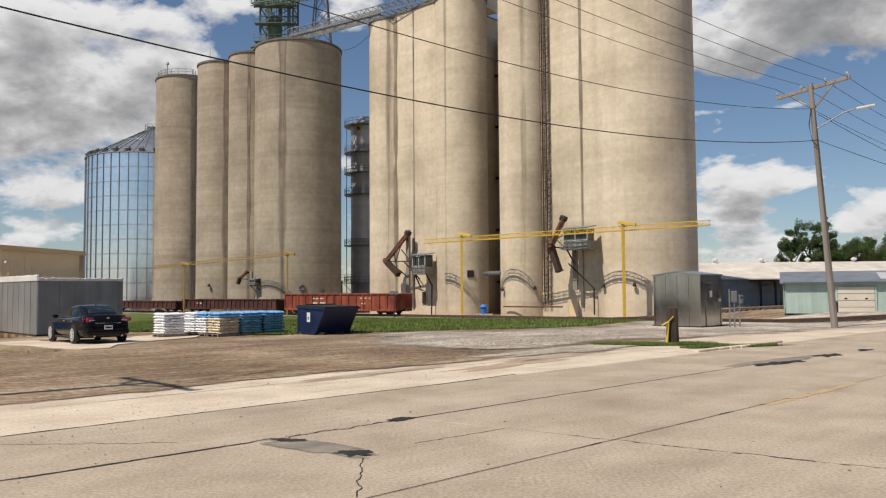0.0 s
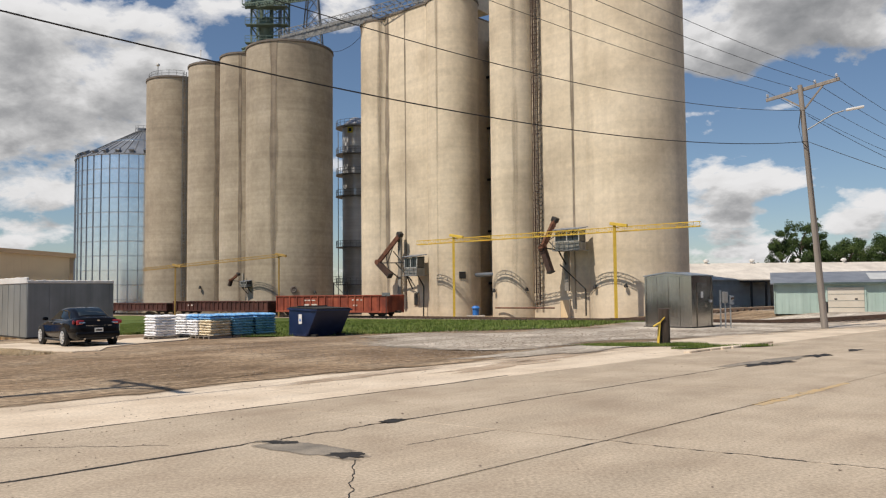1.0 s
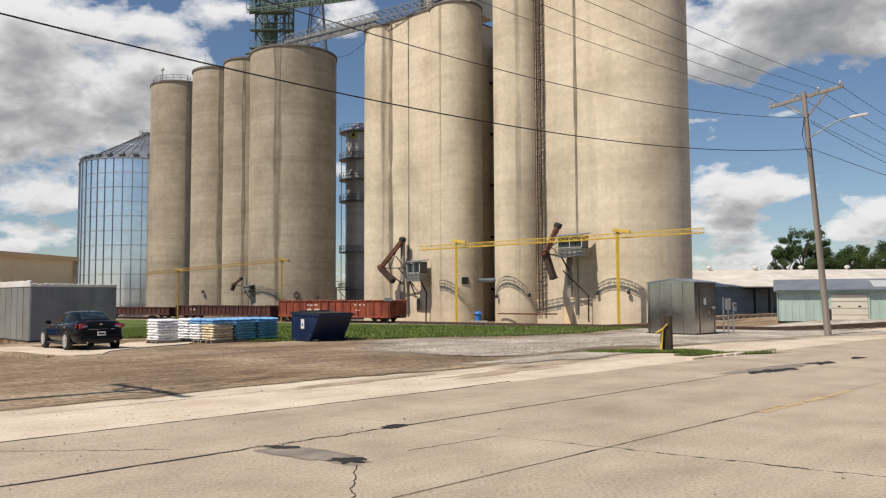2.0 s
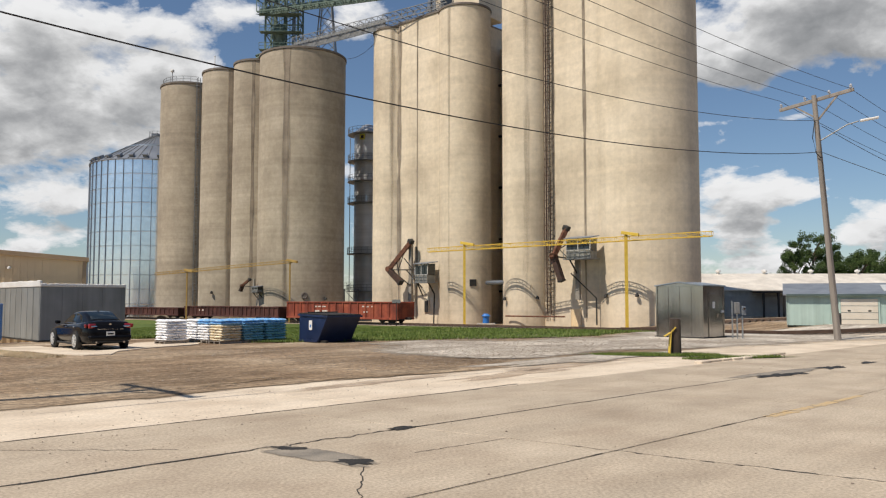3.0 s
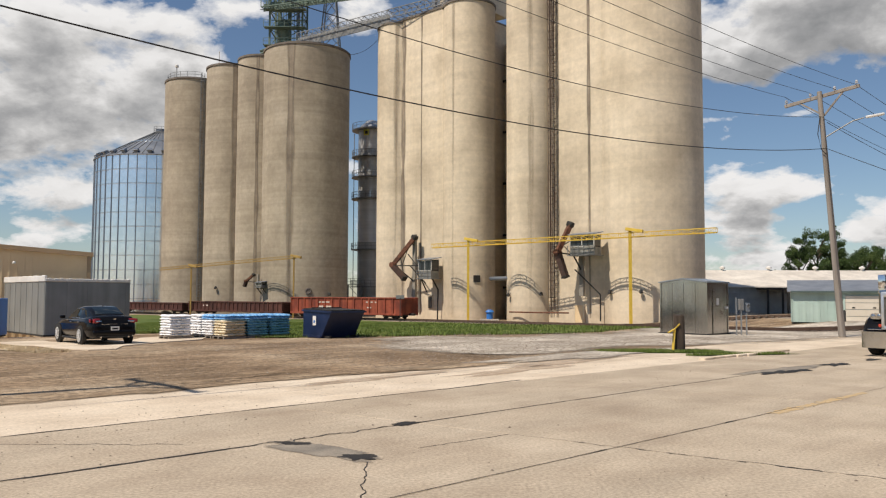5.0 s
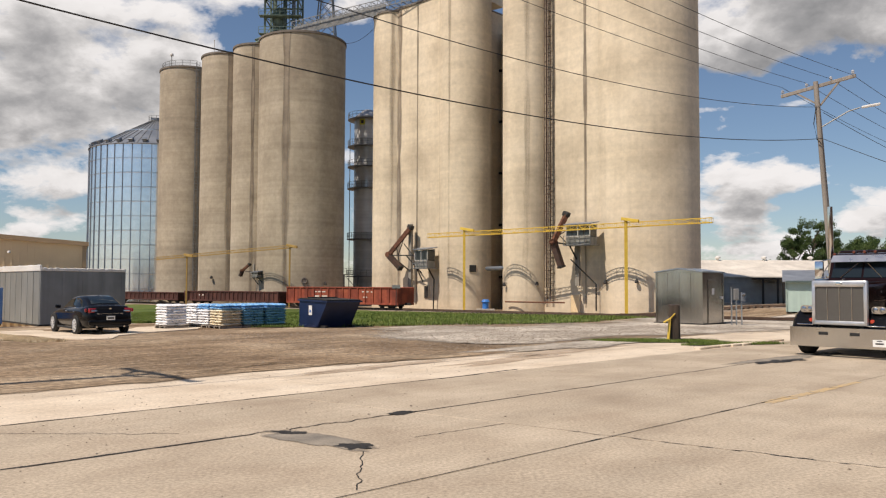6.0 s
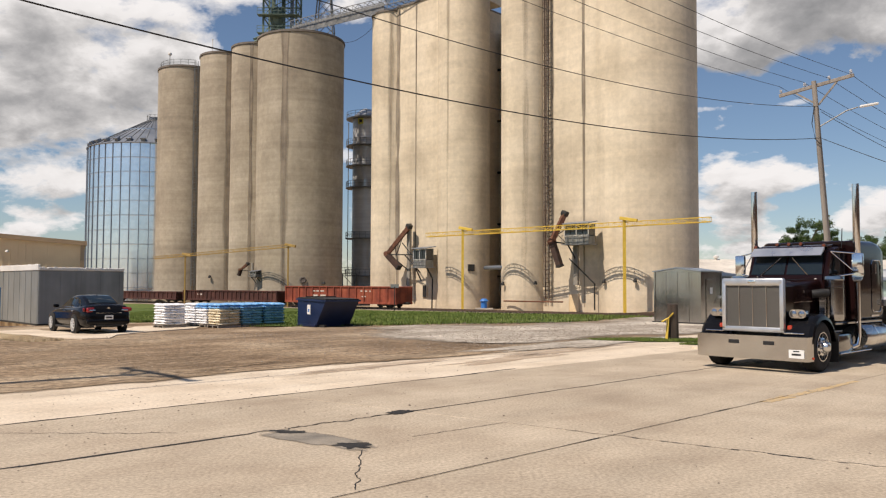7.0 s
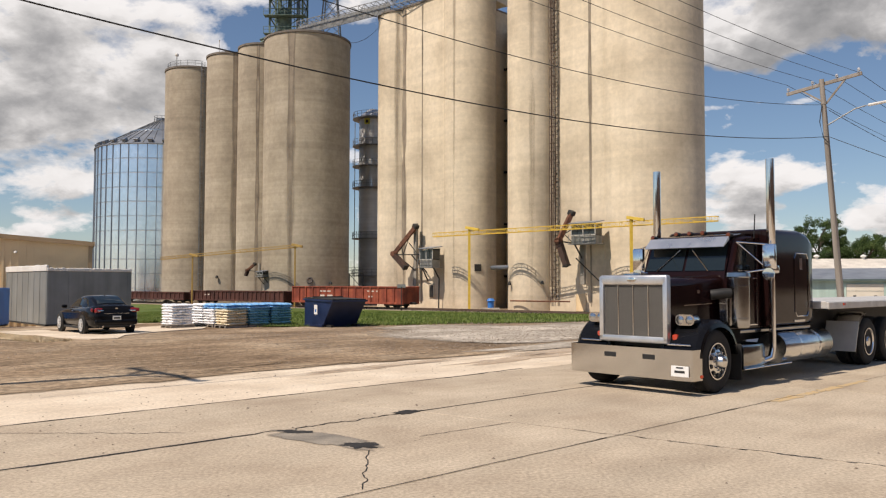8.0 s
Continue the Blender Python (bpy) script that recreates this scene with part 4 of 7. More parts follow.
# pipe across the recess and low pipes along the wall foot
solid("pipe", tube(bmesh.new(), [(6.2, 103.0, 4.0), (8.6, 99.4, 4.0)], 0.28, 12), STIFF, "grey horizontal pipe between the elevators", "pipe")
solid("pipe", tube(bmesh.new(), [(8.2, 98.0, -0.2), (11.2, 95.4, -0.2), (14.9, 93.9, -0.2)], 0.09, 8), RUST, "thin rusty pipe along the wall foot", "pipe")
hy = thing("valve_stand", pose(5.7, 97.0, -1.4), "blue painted valve housing on a concrete block", "valve")
part("block", box(bmesh.new(), 2.2, 1.4, 0.35, Matrix.Translation((0, 0, 0.17)), 0.03), GRAVEL, hy)
part("housing", lathe(bmesh.new(), [(0.4, 0.35), (0.4, 1.1), (0.55, 1.2), (0.3, 1.5)], 16), BLUE, hy)
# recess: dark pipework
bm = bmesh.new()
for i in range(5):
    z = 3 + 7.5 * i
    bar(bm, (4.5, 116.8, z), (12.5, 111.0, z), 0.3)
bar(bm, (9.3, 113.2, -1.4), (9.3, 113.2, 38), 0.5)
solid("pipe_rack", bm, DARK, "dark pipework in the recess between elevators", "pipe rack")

# ---- rails ----
RAIL0 = Vector((1.3, 95.6))


def on_rail(k, off=0.0, z=0.0):
    n = Vector((RAIL_V.y, -RAIL_V.x))
    p = RAIL0 - RAIL_V * k + n * off
    return Vector((p.x, p.y, ground_z(p.x, p.y) + z))


def railway(name, a, b, origin, direction, ties, label):
    t = thing(name, pose(0, 0, 0), label, "railway track", kind="structure")
    d = Vector(direction).normalized()
    n = Vector((-d.y, d.x))
    steps = 40

    def at(k, off, z):
        p = Vector(origin) + d * k + n * off
        return Vector((p.x, p.y, ground_z(p.x, p.y) + z))
    bm = bmesh.new()
    rows = []
    for i in range(steps + 1):
        k = a + (b - a) * i / steps
        rows.append([bm.verts.new(at(k, o, z)) for o, z in ((-2.6, -0.05), (-1.7, 0.05), (1.7, 0.05), (2.6, -0.05))])
    for p, q in zip(rows, rows[1:]):
        for j in range(3):
            bm.faces.new((p[j], p[j + 1], q[j + 1], q[j]))
    part("ballast", bm, BALLAST, t, "brown crushed stone ballast")
    for off in (-0.755, 0.755):
        bm = bmesh.new()
        pts = [at(a + (b - a) * i / steps, off, 0.2) for i in range(steps + 1)]
        for p, q in zip(pts, pts[1:]):
            bar(bm, p, q, 0.08, 0.17)
        part("rail", bm, RAILTOP, t)
    me = mesh(box(bmesh.new(), 0.23, 2.5, 0.16, None, 0.015), "tie", TIE, 0)
    cnt = int((b - a) / ties)
    for i in range(cnt):
        p = at(a + ties * (i + 0.5), 0, 0.06)
        share("tie", me, t, Matrix.Translation(p) @ pose(0, 0, 0, 0, 0, math.degrees(math.atan2(d.y, d.x))))
    return t


BALLAST = mat("ballast", [(0.16, 0.12, 0.09), (0.27, 0.215, 0.165), (0.36, 0.30, 0.24)], 2.0, 0.95, bump=0.9, bump_scale=12, fine=0.3, fine_scale=9, bump_dist=0.05)
railway("railway", -75, 90, RAIL0, -RAIL_V, 0.6, "rusty railway track on brown ballast")
railway("railway", -6, 70, (17.0, 48.5), (1.0, -0.05), 0.6, "rusty siding track on low brown ballast")


def gondola(k0, k1, top, material, label, ribs, marks):
    """Open-top railcar along the rails from k0 to k1."""
    mid = on_rail((k0 + k1) / 2)
    zr = mid.z + 0.29
    L = k1 - k0
    car = thing("gondola_railcar", pose(mid.x, mid.y, zr, 0, 0, RAIL_ANG), label, "railcar", "gondola railcars on the track")
    h0, h1, w = 0.58, top - zr, 1.5
    for sgn in (-1, 1):
        sd = part("side_wall", box(bmesh.new(), L - 0.5, 0.08, h1 - h0, Matrix.Translation((0, sgn * w, (h0 + h1) / 2))), material, car, smooth=0)
        rib = mesh(box(bmesh.new(), 0.16, 0.13, h1 - h0 - 0.12, Matrix.Translation((0, 0, 0))), "rib", material, 0)
        for i in range(ribs + 1):
            share("rib", rib, sd, pose(-L / 2 + 0.35 + (L - 0.7) * i / ribs, sgn * (w + 0.09), (h0 + h1) / 2))
        part("top_rail", box(bmesh.new(), L - 0.4, 0.26, 0.16, Matrix.Translation((0, sgn * (w + 0.02), h1)), 0.02), material, sd)
        part("side_sill", box(bmesh.new(), L - 0.4, 0.24, 0.24, Matrix.Translation((0, sgn * (w + 0.02), h0)), 0.02), material, sd)
        for (x, z, bw, bh) in marks:
            part("lettering_bar", box(bmesh.new(), bw, 0.02, bh, Matrix.Translation((x, sgn * (w + 0.055), h0 + (h1 - h0) * z))), LETTER, sd, "faded white lettering")
    for sgn in (-1, 1):
        e = part("end_wall", box(bmesh.new(), 0.1, 2 * w, h1 - h0, Matrix.Translation((sgn * (L / 2 - 0.3), 0, (h0 + h1) / 2))), material, car, smooth=0)
        for z in (0.3, 0.55, 0.8):
            part("end_rib", box(bmesh.new(), 0.12, 2 * w, 0.12, Matrix.Translation((sgn * (L / 2 - 0.22), 0, h0 + (h1 - h0) * z))), material, e)
        part("coupler", box(bmesh.new(), 0.9, 0.3, 0.3, Matrix.Translation((sgn * (L / 2 + 0.1), 0, 0.6)), 0.04), DARK, car)
        tr = part("truck_frame", box(bmesh.new(), 2.6, 2.1, 0.35, Matrix.Translation((sgn * (L / 2 - 2.6), 0, 0.42)), 0.06), DARK, car)
        for dx in (-0.9, 0.9):
            for sy in (-0.755, 0.755):
                part("wheel", cyl(bmesh.new(), 0.42, 0.42, 0.13, pose(sgn * (L / 2 - 2.6) + dx, sy, 0.42, 90, 0, 0), 20), DARK, tr)
    part("floor", box(bmesh.new(), L - 0.6, 2 * w, 0.2, Matrix.Translation((0, 0, h0))), DARK, car)
    return car


LETTER = mat("faded_white_lettering", [(0.5, 0.4, 0.33), (0.65, 0.58, 0.52)], 4, 0.8)
gondola(6.6, 27.2, 1.45, RUSTRED, "orange-red gondola railcar with white lettering", 15, [(-4.4, 0.72, 0.5, 0.16), (-3.7, 0.72, 0.6, 0.16), (-2.9, 0.72, 0.7, 0.16), (-4.2, 0.42, 1.0, 0.26), (-2.8, 0.42, 1.2, 0.26),
                                                                                  (4.2, 0.74, 0.35, 0.16), (5.0, 0.74, 0.35, 0.16), (5.8, 0.74, 0.5, 0.16), (4.6, 0.4, 0.7, 0.16)])
gondola(28.4, 50.6, 0.72, BROWN, "dark brown gondola railcar", 22, [(-7, 0.6, 0.5, 0.2), (-6.2, 0.6, 0.5, 0.2)])
gondola(51.8, 74.0, 0.42, BROWN, "dark brown gondola railcar with low sides", 18, [])
# small sign by the rails
sp = thing("rail_sign", pose(-5.2, 96.0, -1.4), "small dark square sign on a thin post", "sign")
part("post", bar(bmesh.new(), (0, 0, 0), (0, 0, 2.9), 0.1), DARK, sp)
part("plate", box(bmesh.new(), 1.0, 0.06, 0.42, Matrix.Translation((0, 0, 3.0))), STEEL, sp)

# small masts on the silo roofs
for x, y, z, h, lab in ((-46.8, 136.5, 39.3, 2.2, "short roof mast with a pale dome"), (-37.6, 130.2, 39.9, 2.4, "slim white roof mast")):
    ms = thing("roof_mast", pose(x, y, z), lab, "mast", "masts on the silo roofs")
    part("pole", bar(bmesh.new(), (0, 0, 0), (0, 0, h), 0.14, None, 8), WHITE if h > 2.3 else STEEL, ms)
    part("cap", lathe(bmesh.new(), [(0.1, h), (0.32, h + 0.1), (0.32, h + 0.4), (0.05, h + 0.6)] if h < 2.3 else [(0.1, h), (0.12, h + 0.1), (0.02, h + 0.2)], 14), WHITE, ms)


# ---- highway tractor and its flatbed (local: x ahead, y to its left, origin on the ground under the front axle) ----
MAROON = mat("maroon_paint", [(0.012, 0.005, 0.005), (0.018, 0.007, 0.007)], 1.0, 0.10, coat=0.0, spec=0.2, local=True, rough_var=0.02)
BLACKP = mat("black_paint", [(0.005, 0.005, 0.006), (0.008, 0.008, 0.009)], 1.0, 0.13, coat=0.0, spec=0.2, local=True, rough_var=0.03)
CHROME = mat("chrome", [(0.72, 0.72, 0.72), (0.80, 0.80, 0.80)], 2.0, 0.10, metal=1.0, local=True, rough_var=0.04)
POLISH = mat("polished_aluminium", [(0.68, 0.68, 0.67), (0.78, 0.78, 0.77)], 2.0, 0.22, metal=1.0, local=True, rough_var=0.06)
# chrome darkened in colour to stand for the shade below the cab
SHADECHROME = mat("shaded_chrome", [(0.25, 0.25, 0.25), (0.36, 0.36, 0.35)], 3.0, 0.12, metal=1.0, local=True)
BRUSHED = mat("stainless_bumper", [(0.55, 0.53, 0.50), (0.64, 0.62, 0.58)], 2.0, 0.16, metal=1.0, local=True, rough_var=0.05)
RUBBER = mat("tyre_rubber", [(0.012, 0.012, 0.012), (0.022, 0.021, 0.02)], 6.0, 0.85, local=True, bump=0.2)
MESHM = mat("grille_mesh", [(0.08, 0.075, 0.068), (0.125, 0.118, 0.107)], 120.0, 0.5, metal=0.6, local=True, bump=0.6, bump_scale=160)
AMBER = mat("amber_lens", [(0.38, 0.035, 0.015), (0.5, 0.06, 0.02)], 20, 0.15, local=True, coat=0.5)
CABLAMP = mat("dark_amber_lens", [(0.10, 0.025, 0.01), (0.16, 0.04, 0.015)], 20, 0.15, local=True, coat=0.5)
LENS = mat("lamp_lens", [(0.35, 0.36, 0.36), (0.6, 0.6, 0.6)], 14.0, 0.06, metal=0.95, local=True)
PLATE = mat("white_plate", [(0.72, 0.72, 0.70), (0.78, 0.78, 0.76)], 6, 0.5, local=True)
TRGLASS = glass("tinted_glass", (0.012, 0.018, 0.02))
DECK = mat("deck_edge", [(0.50, 0.48, 0.45), (0.66, 0.64, 0.61)], 3, 0.5, metal=0.3, local=True, fine=0.1)
SHELL = mat("brushed_grille_shell", [(0.60, 0.60, 0.60), (0.72, 0.72, 0.72)], 3.0, 0.36, metal=0.85, local=True, fine=0.08)
CLEANER = mat("air_cleaner_steel", [(0.36, 0.36, 0.355), (0.46, 0.46, 0.455)], 2.0, 0.14, metal=1.0, local=True)
VISOR = mat("visor_metal", [(0.72, 0.72, 0.72), (0.8, 0.8, 0.8)], 3.0, 0.3, metal=0.9, local=True)
ALUDULL = mat("dull_aluminium", [(0.6, 0.6, 0.59), (0.7, 0.7, 0.68)], 3.0, 0.3, metal=0.35, local=True)
UNDER = mat("chassis_black", [(0.010, 0.010, 0.010), (0.02, 0.019, 0.018)], 3, 0.6, local=True)


def rrect(w, h, r, n=5):
    """Rounded rectangle as (y, z) pairs about its centre."""
    pts = []
    for cy, cz, a0 in ((w / 2 - r, h / 2 - r, 0), (-w / 2 + r, h / 2 - r, 90), (-w / 2 + r, -h / 2 + r, 180), (w / 2 - r, -h / 2 + r, 270)):
        for i in range(n + 1):
            a = radians(a0 + 90 * i / n)
            pts.append((cy + r * math.cos(a), cz + r * math.sin(a)))
    return pts


def loft(bm, sections, cap=True):
    """sections: (x, [(y, z), ...]) with equal counts."""
    rings = [[bm.verts.new((x, y, z)) for y, z in ring] for x, ring in sections]
    n = len(rings[0])
    for a, b in zip(rings, rings[1:]):
        for k in range(n):
            bm.faces.new((a[k], a[(k + 1) % n], b[(k + 1) % n], b[k]))
    if cap:
        bm.faces.new(rings[0])
        bm.faces.new(list(reversed(rings[-1])))
    bmesh.ops.recalc_face_normals(bm, faces=bm.faces)
    return bm


def shifted(ring, dz):
    return [(y, z + dz) for y, z in ring]


def quad(bm, a, b, c, d, t):
    """A thin plate on four corners, t thick along its normal."""
    a, b, c, d = (Vector(p) for p in (a, b, c, d))
    n = (b - a).cross(d - a).normalized() * t
    lo = [bm.verts.new(p) for p in (a, b, c, d)]
    hi = [bm.verts.new(p + n) for p in (a, b, c, d)]
    bm.faces.new(list(reversed(lo)))
    bm.faces.new(hi)
    for i in range(4):
        bm.faces.new((lo[i], lo[(i + 1) % 4], hi[(i + 1) % 4], hi[i]))
    bmesh.ops.recalc_face_normals(bm, faces=bm.faces)
    return bm


TYRE_R = 0.52


def wheel_meshes(front, width):
    w = width / 2
    prof = [(0.30, -w + 0.02), (0.40, -w), (0.48, -w + 0.005), (0.515, -w + 0.035), (TYRE_R, -w + 0.06)]
    for i in range(4):
        z = -w + 0.075 + i * (2 * w - 0.15) / 4
        st = (2 * w - 0.15) / 4
        prof += [(TYRE_R, z), (TYRE_R, z + st * 0.8), (TYRE_R - 0.012, z + st * 0.85), (TYRE_R - 0.012, z + st * 0.97)]
    prof += [(TYRE_R, w - 0.06), (0.515, w - 0.035), (0.48, w - 0.005), (0.40, w), (0.30, w - 0.02)]
    turn = pose(0, 0, 0, -90, 0, 0)
    tyre = mesh(lathe(bmesh.new(), prof, 48, turn), "wheel", RUBBER, 40)
    bm = bmesh.new()
    if front:
        lathe(bm, [(0.30, w - 0.05), (0.305, w + 0.005), (0.285, w + 0.005), (0.275, w - 0.03), (0.17, w + 0.01), (0.12, w + 0.03), (0.12, w + 0.06), (0.09, w + 0.13), (0.02, w + 0.15)], 40, turn)
    else:
        lathe(bm, [(0.30, w - 0.05), (0.305, w + 0.005), (0.285, w + 0.005), (0.26, w - 0.06), (0.22, w - 0.15), (0.14, w - 0.16), (0.13, w - 0.04), (0.09, w + 0.0), (0.02, w + 0.01)], 40, turn)
    rim = mesh(bm, "rim", POLISH, 30)
    bm = bmesh.new()
    zz = w + 0.0 if front else w - 0.13
    for a in (0.0,):
        cyl(bm, 0.036, 0.036, 0.02, turn @ Matrix.Translation((0.228 * math.cos(a), 0.228 * math.sin(a), zz + (0.002 if front else 0.0))), 14)
    holes = mesh(bm, "hand_hole", UNDER, 30)
    bm = bmesh.new()
    for a in (math.pi / 10,):
        cyl(bm, 0.019, 0.014, 0.07, turn @ Matrix.Translation((0.145 * math.cos(a), 0.145 * math.sin(a), zz + (0.03 if front else 0.0))), 8)
    lugs = mesh(bm, "lug_nut", CHROME, 30)
    return tyre, rim, holes, lugs


SPINNERS = []


def add_wheel(parent, meshes, x, y, flip):
    tyre, rim, holes, lugs = meshes
    wob = share("wheel", tyre, parent, pose(x, y, TYRE_R))
    SPINNERS.append((wob, x, y))
    turn = pose(0, 0, 0, 0, 0, 180) if flip else Matrix()
    share("rim", rim, wob, turn, "polished ten-hole wheel")
    for k in range(10):
        spun = turn @ Matrix.Rotation(radians(36 * k), 4, "Y")
        share("hand_hole", holes, wob, spun)
        share("lug_nut", lugs, wob, spun)


def fender(bm, y0, y1, cx, cz, r, a0, a1, drop):
    """Wheel arch swept from angle a0 to a1, with a rolled outer lip."""
    n = 22
    sgn = 1 if y1 > y0 else -1
    rows = []
    for i in range(n + 1):
        f = i / n
        a = radians(a0 + (a1 - a0) * f)
        rr = r * (1 + 0.10 * math.cos(a) ** 2 * (1 if math.cos(a) > 0 else 1.6))
        prof = [(y0, 0.0), (y0 + (y1 - y0) * 0.5, 0.03), (y1 - sgn * 0.08, 0.02), (y1 - sgn * 0.015, -0.03), (y1, -drop), (y1 - sgn * 0.03, -drop), (y1 - sgn * 0.09, -0.04), (y0, -0.035)]
        rows.append([bm.verts.new((cx + (rr + q) * math.cos(a), y, cz + (rr + q) * math.sin(a))) for y, q in prof])
    m = len(rows[0])
    for a, b in zip(rows, rows[1:]):
        for k in range(m):
            bm.faces.new((a[k], a[(k + 1) % m], b[(k + 1) % m], b[k]))
    bm.faces.new(rows[0])
    bm.faces.new(list(reversed(rows[-1])))
    bmesh.ops.recalc_face_normals(bm, faces=bm.faces)


def build_tractor():
    t = thing("semi_truck", pose(0, 0, 0), "dark maroon long-nose semi tractor with chrome stacks and bumper", "truck")
    # chassis
    bm = bmesh.new()
    for y in (-0.43, 0.43):
        box(bm, 9.4, 0.09, 0.27, Matrix.Translation((-4.2, y, 0.86)))
    for x in (0.4, -1.5, -3.5, -5.2, -6.2, -7.6):
        box(bm, 0.2, 0.86, 0.2, Matrix.Translation((x, 0, 0.84)))
    box(bm, 0.16, 1.9, 0.14, Matrix.Translation((0, 0, 0.5)))
    box(bm, 2.2, 1.0, 0.5, Matrix.Translation((-1.2, 0, 0.75)))
    part("chassis", bm, UNDER, t)
    # hood
    hs = []
    for x, w, zt, zb in ((0.57, 1.26, 1.89, 0.92), (0.1, 1.30, 1.90, 0.95), (-0.5, 1.40, 1.93, 1.0), (-1.03, 1.58, 1.96, 1.0)):
        hs.append((x, shifted(rrect(w, zt - zb, 0.14, 5), (zt + zb) / 2)))
    hood = part("hood", loft(bmesh.new(), hs), MAROON, t)
    for y in (-1, 1):
        part("hood_side_trim", bar(bmesh.new(), (0.44, y * 0.60, 1.42), (-0.95, y * 0.785, 1.46), 0.012), CHROME, hood)
        part("emblem", box(bmesh.new(), 0.2, 0.012, 0.07, pose(-0.25, y * 0.672, 1.66, 0, 0, -y * 7.5), 0.005), CHROME, hood, "oval chrome badge")
    part("hood_ornament", box(bmesh.new(), 0.22, 0.03, 0.05, Matrix.Translation((0.3, 0, 1.965)), 0.01), CHROME, hood)
    # grille
    gw, gz0, gz1 = 1.34, 0.80, 1.94
    bm = bmesh.new()
    box(bm, 0.13, gw, 0.17, Matrix.Translation((0.63, 0, gz1 - 0.085)), 0.04, 3)
    box(bm, 0.13, gw, 0.11, Matrix.Translation((0.63, 0, gz0 + 0.055)), 0.02, 2)
    for y in (-1, 1):
        box(bm, 0.13, 0.09, gz1 - gz0 - 0.06, Matrix.Translation((0.63, y * (gw / 2 - 0.045), (gz0 + gz1) / 2)), 0.02, 2)
    gr = part("grille", bm, SHELL, t, "chrome radiator shell with mesh panels")
    part("mesh_panel", box(bmesh.new(), 0.05, gw - 0.16, gz1 - gz0 - 0.2, Matrix.Translation((0.625, 0, (gz0 + gz1) / 2 - 0.02))), MESHM, gr)
    for k in (-1, 0, 1):
        part("grille_bar", box(bmesh.new(), 0.03, 0.022, gz1 - gz0 - 0.24, Matrix.Translation((0.655, k * 0.295, (gz0 + gz1) / 2 - 0.02)), 0.006), CHROME, gr)
    part("badge", lathe(bmesh.new(), [(0.09, 0), (0.085, 0.012), (0.02, 0.015)], 20, pose(0.695, 0, gz1 - 0.08, 0, 90, 0) @ Matrix.Diagonal((0.45, 1, 1, 1))), CHROME, gr)
    # bumper
    bm = bmesh.new()
    outline = [(1.02, -1.05), (1.02, 1.05), (0.97, 1.19), (0.72, 1.21), (0.72, 1.19), (0.95, 1.17), (0.99, 1.04), (0.99, -1.04), (0.95, -1.17), (0.72, -1.19), (0.72, -1.21), (0.97, -1.19)]
    prism(bm, outline, "z", 0.25, 0.74)
    bp = part("bumper", bm, BRUSHED, t, "deep polished steel bumper", m=pose(-0.16, 0, 0))
    for y in (-0.33, 0.42):
        part("tow_slot", box(bmesh.new(), 0.02, 0.24, 0.085, Matrix.Translation((1.016, y, 0.595)), 0.008), UNDER, bp)
    pl = part("number_plate", box(bmesh.new(), 0.012, 0.31, 0.17, Matrix.Translation((1.03, 0.99, 0.40)), 0.004), PLATE, bp, "white number plate")
    part("plate_bar", box(bmesh.new(), 0.006, 0.18, 0.035, Matrix.Translation((1.038, 0.99, 0.395))), UNDER, pl)
    part("plate_bar", box(bmesh.new(), 0.006, 0.12, 0.02, Matrix.Translation((1.038, 0.99, 0.46))), UNDER, pl)
    part("corner_lamp", box(bmesh.new(), 0.05, 0.03, 0.05, Matrix.Translation((0.74, 1.215, 0.31)), 0.01), AMBER, bp, "small red corner lamp")
    # step strip between bumper and grille, signal lamps, head lamps, fenders
    for y in (-1, 1):
        part("chrome_strip", box(bmesh.new(), 0.16, 0.42, 0.035, Matrix.Translation((0.6, y * 0.86, 0.80)), 0.012), CHROME, t)
        part("turn_signal", box(bmesh.new(), 0.09, 0.1, 0.13, Matrix.Translation((0.55, y * 0.74, 0.9)), 0.03, 2), AMBER, t, "red-orange signal lamp")
        bm = bmesh.new()
        loft(bm, [(0.16, shifted(rrect(0.36, 0.13, 0.06), 0)), (0.24, shifted(rrect(0.42, 0.2, 0.095), 0)), (0.44, shifted(rrect(0.43, 0.21, 0.1), 0))])
        hl = part("headlight", bm, CHROME, t, "twin round lamps in a chrome pod", m=pose(0.12, y * 0.87, 1.20) @ Matrix.Diagonal((0.85, 0.8, 0.86, 1)))
        for k in (-1, 1):
            part("lens", lathe(bmesh.new(), [(0.082, 0), (0.08, 0.012), (0.05, 0.03), (0.01, 0.036)], 20, pose(0.436, k * 0.102, 0, 0, 90, 0)), LENS, hl)
        part("lamp_bracket", tube(bmesh.new(), [(0.35, y * 0.87, 1.11), (0.34, y * 0.85, 0.97), (0.38, y * 0.66, 0.9)], 0.022, 8), CHROME, t)
        bm = bmesh.new()
        fender(bm, y * 0.56, y * 1.22, 0.0, TYRE_R + 0.06, 0.60, 2, 178, 0.10)
        part("fender", bm, BLACKP, t, "black front fender")
        bm = bmesh.new()
        prism(bm, [(0.62, 0.55), (0.62, 0.78), (0.48, 0.98), (0.2, 1.14), (-0.2, 1.15), (-0.6, 1.0), (-0.8, 0.75), (-0.8, 1.2), (0.3, 1.25)], "y", y * 0.52 - 0.03, y * 0.52 + 0.03)
        part("inner_fender", bm, UNDER, t)
        part("mud_flap", box(bmesh.new(), 0.03, 0.5, 0.62, Matrix.Translation((-0.74, y * 0.98, 0.46)), 0.01), RUBBER, t)
    # cab
    bm = bmesh.new()
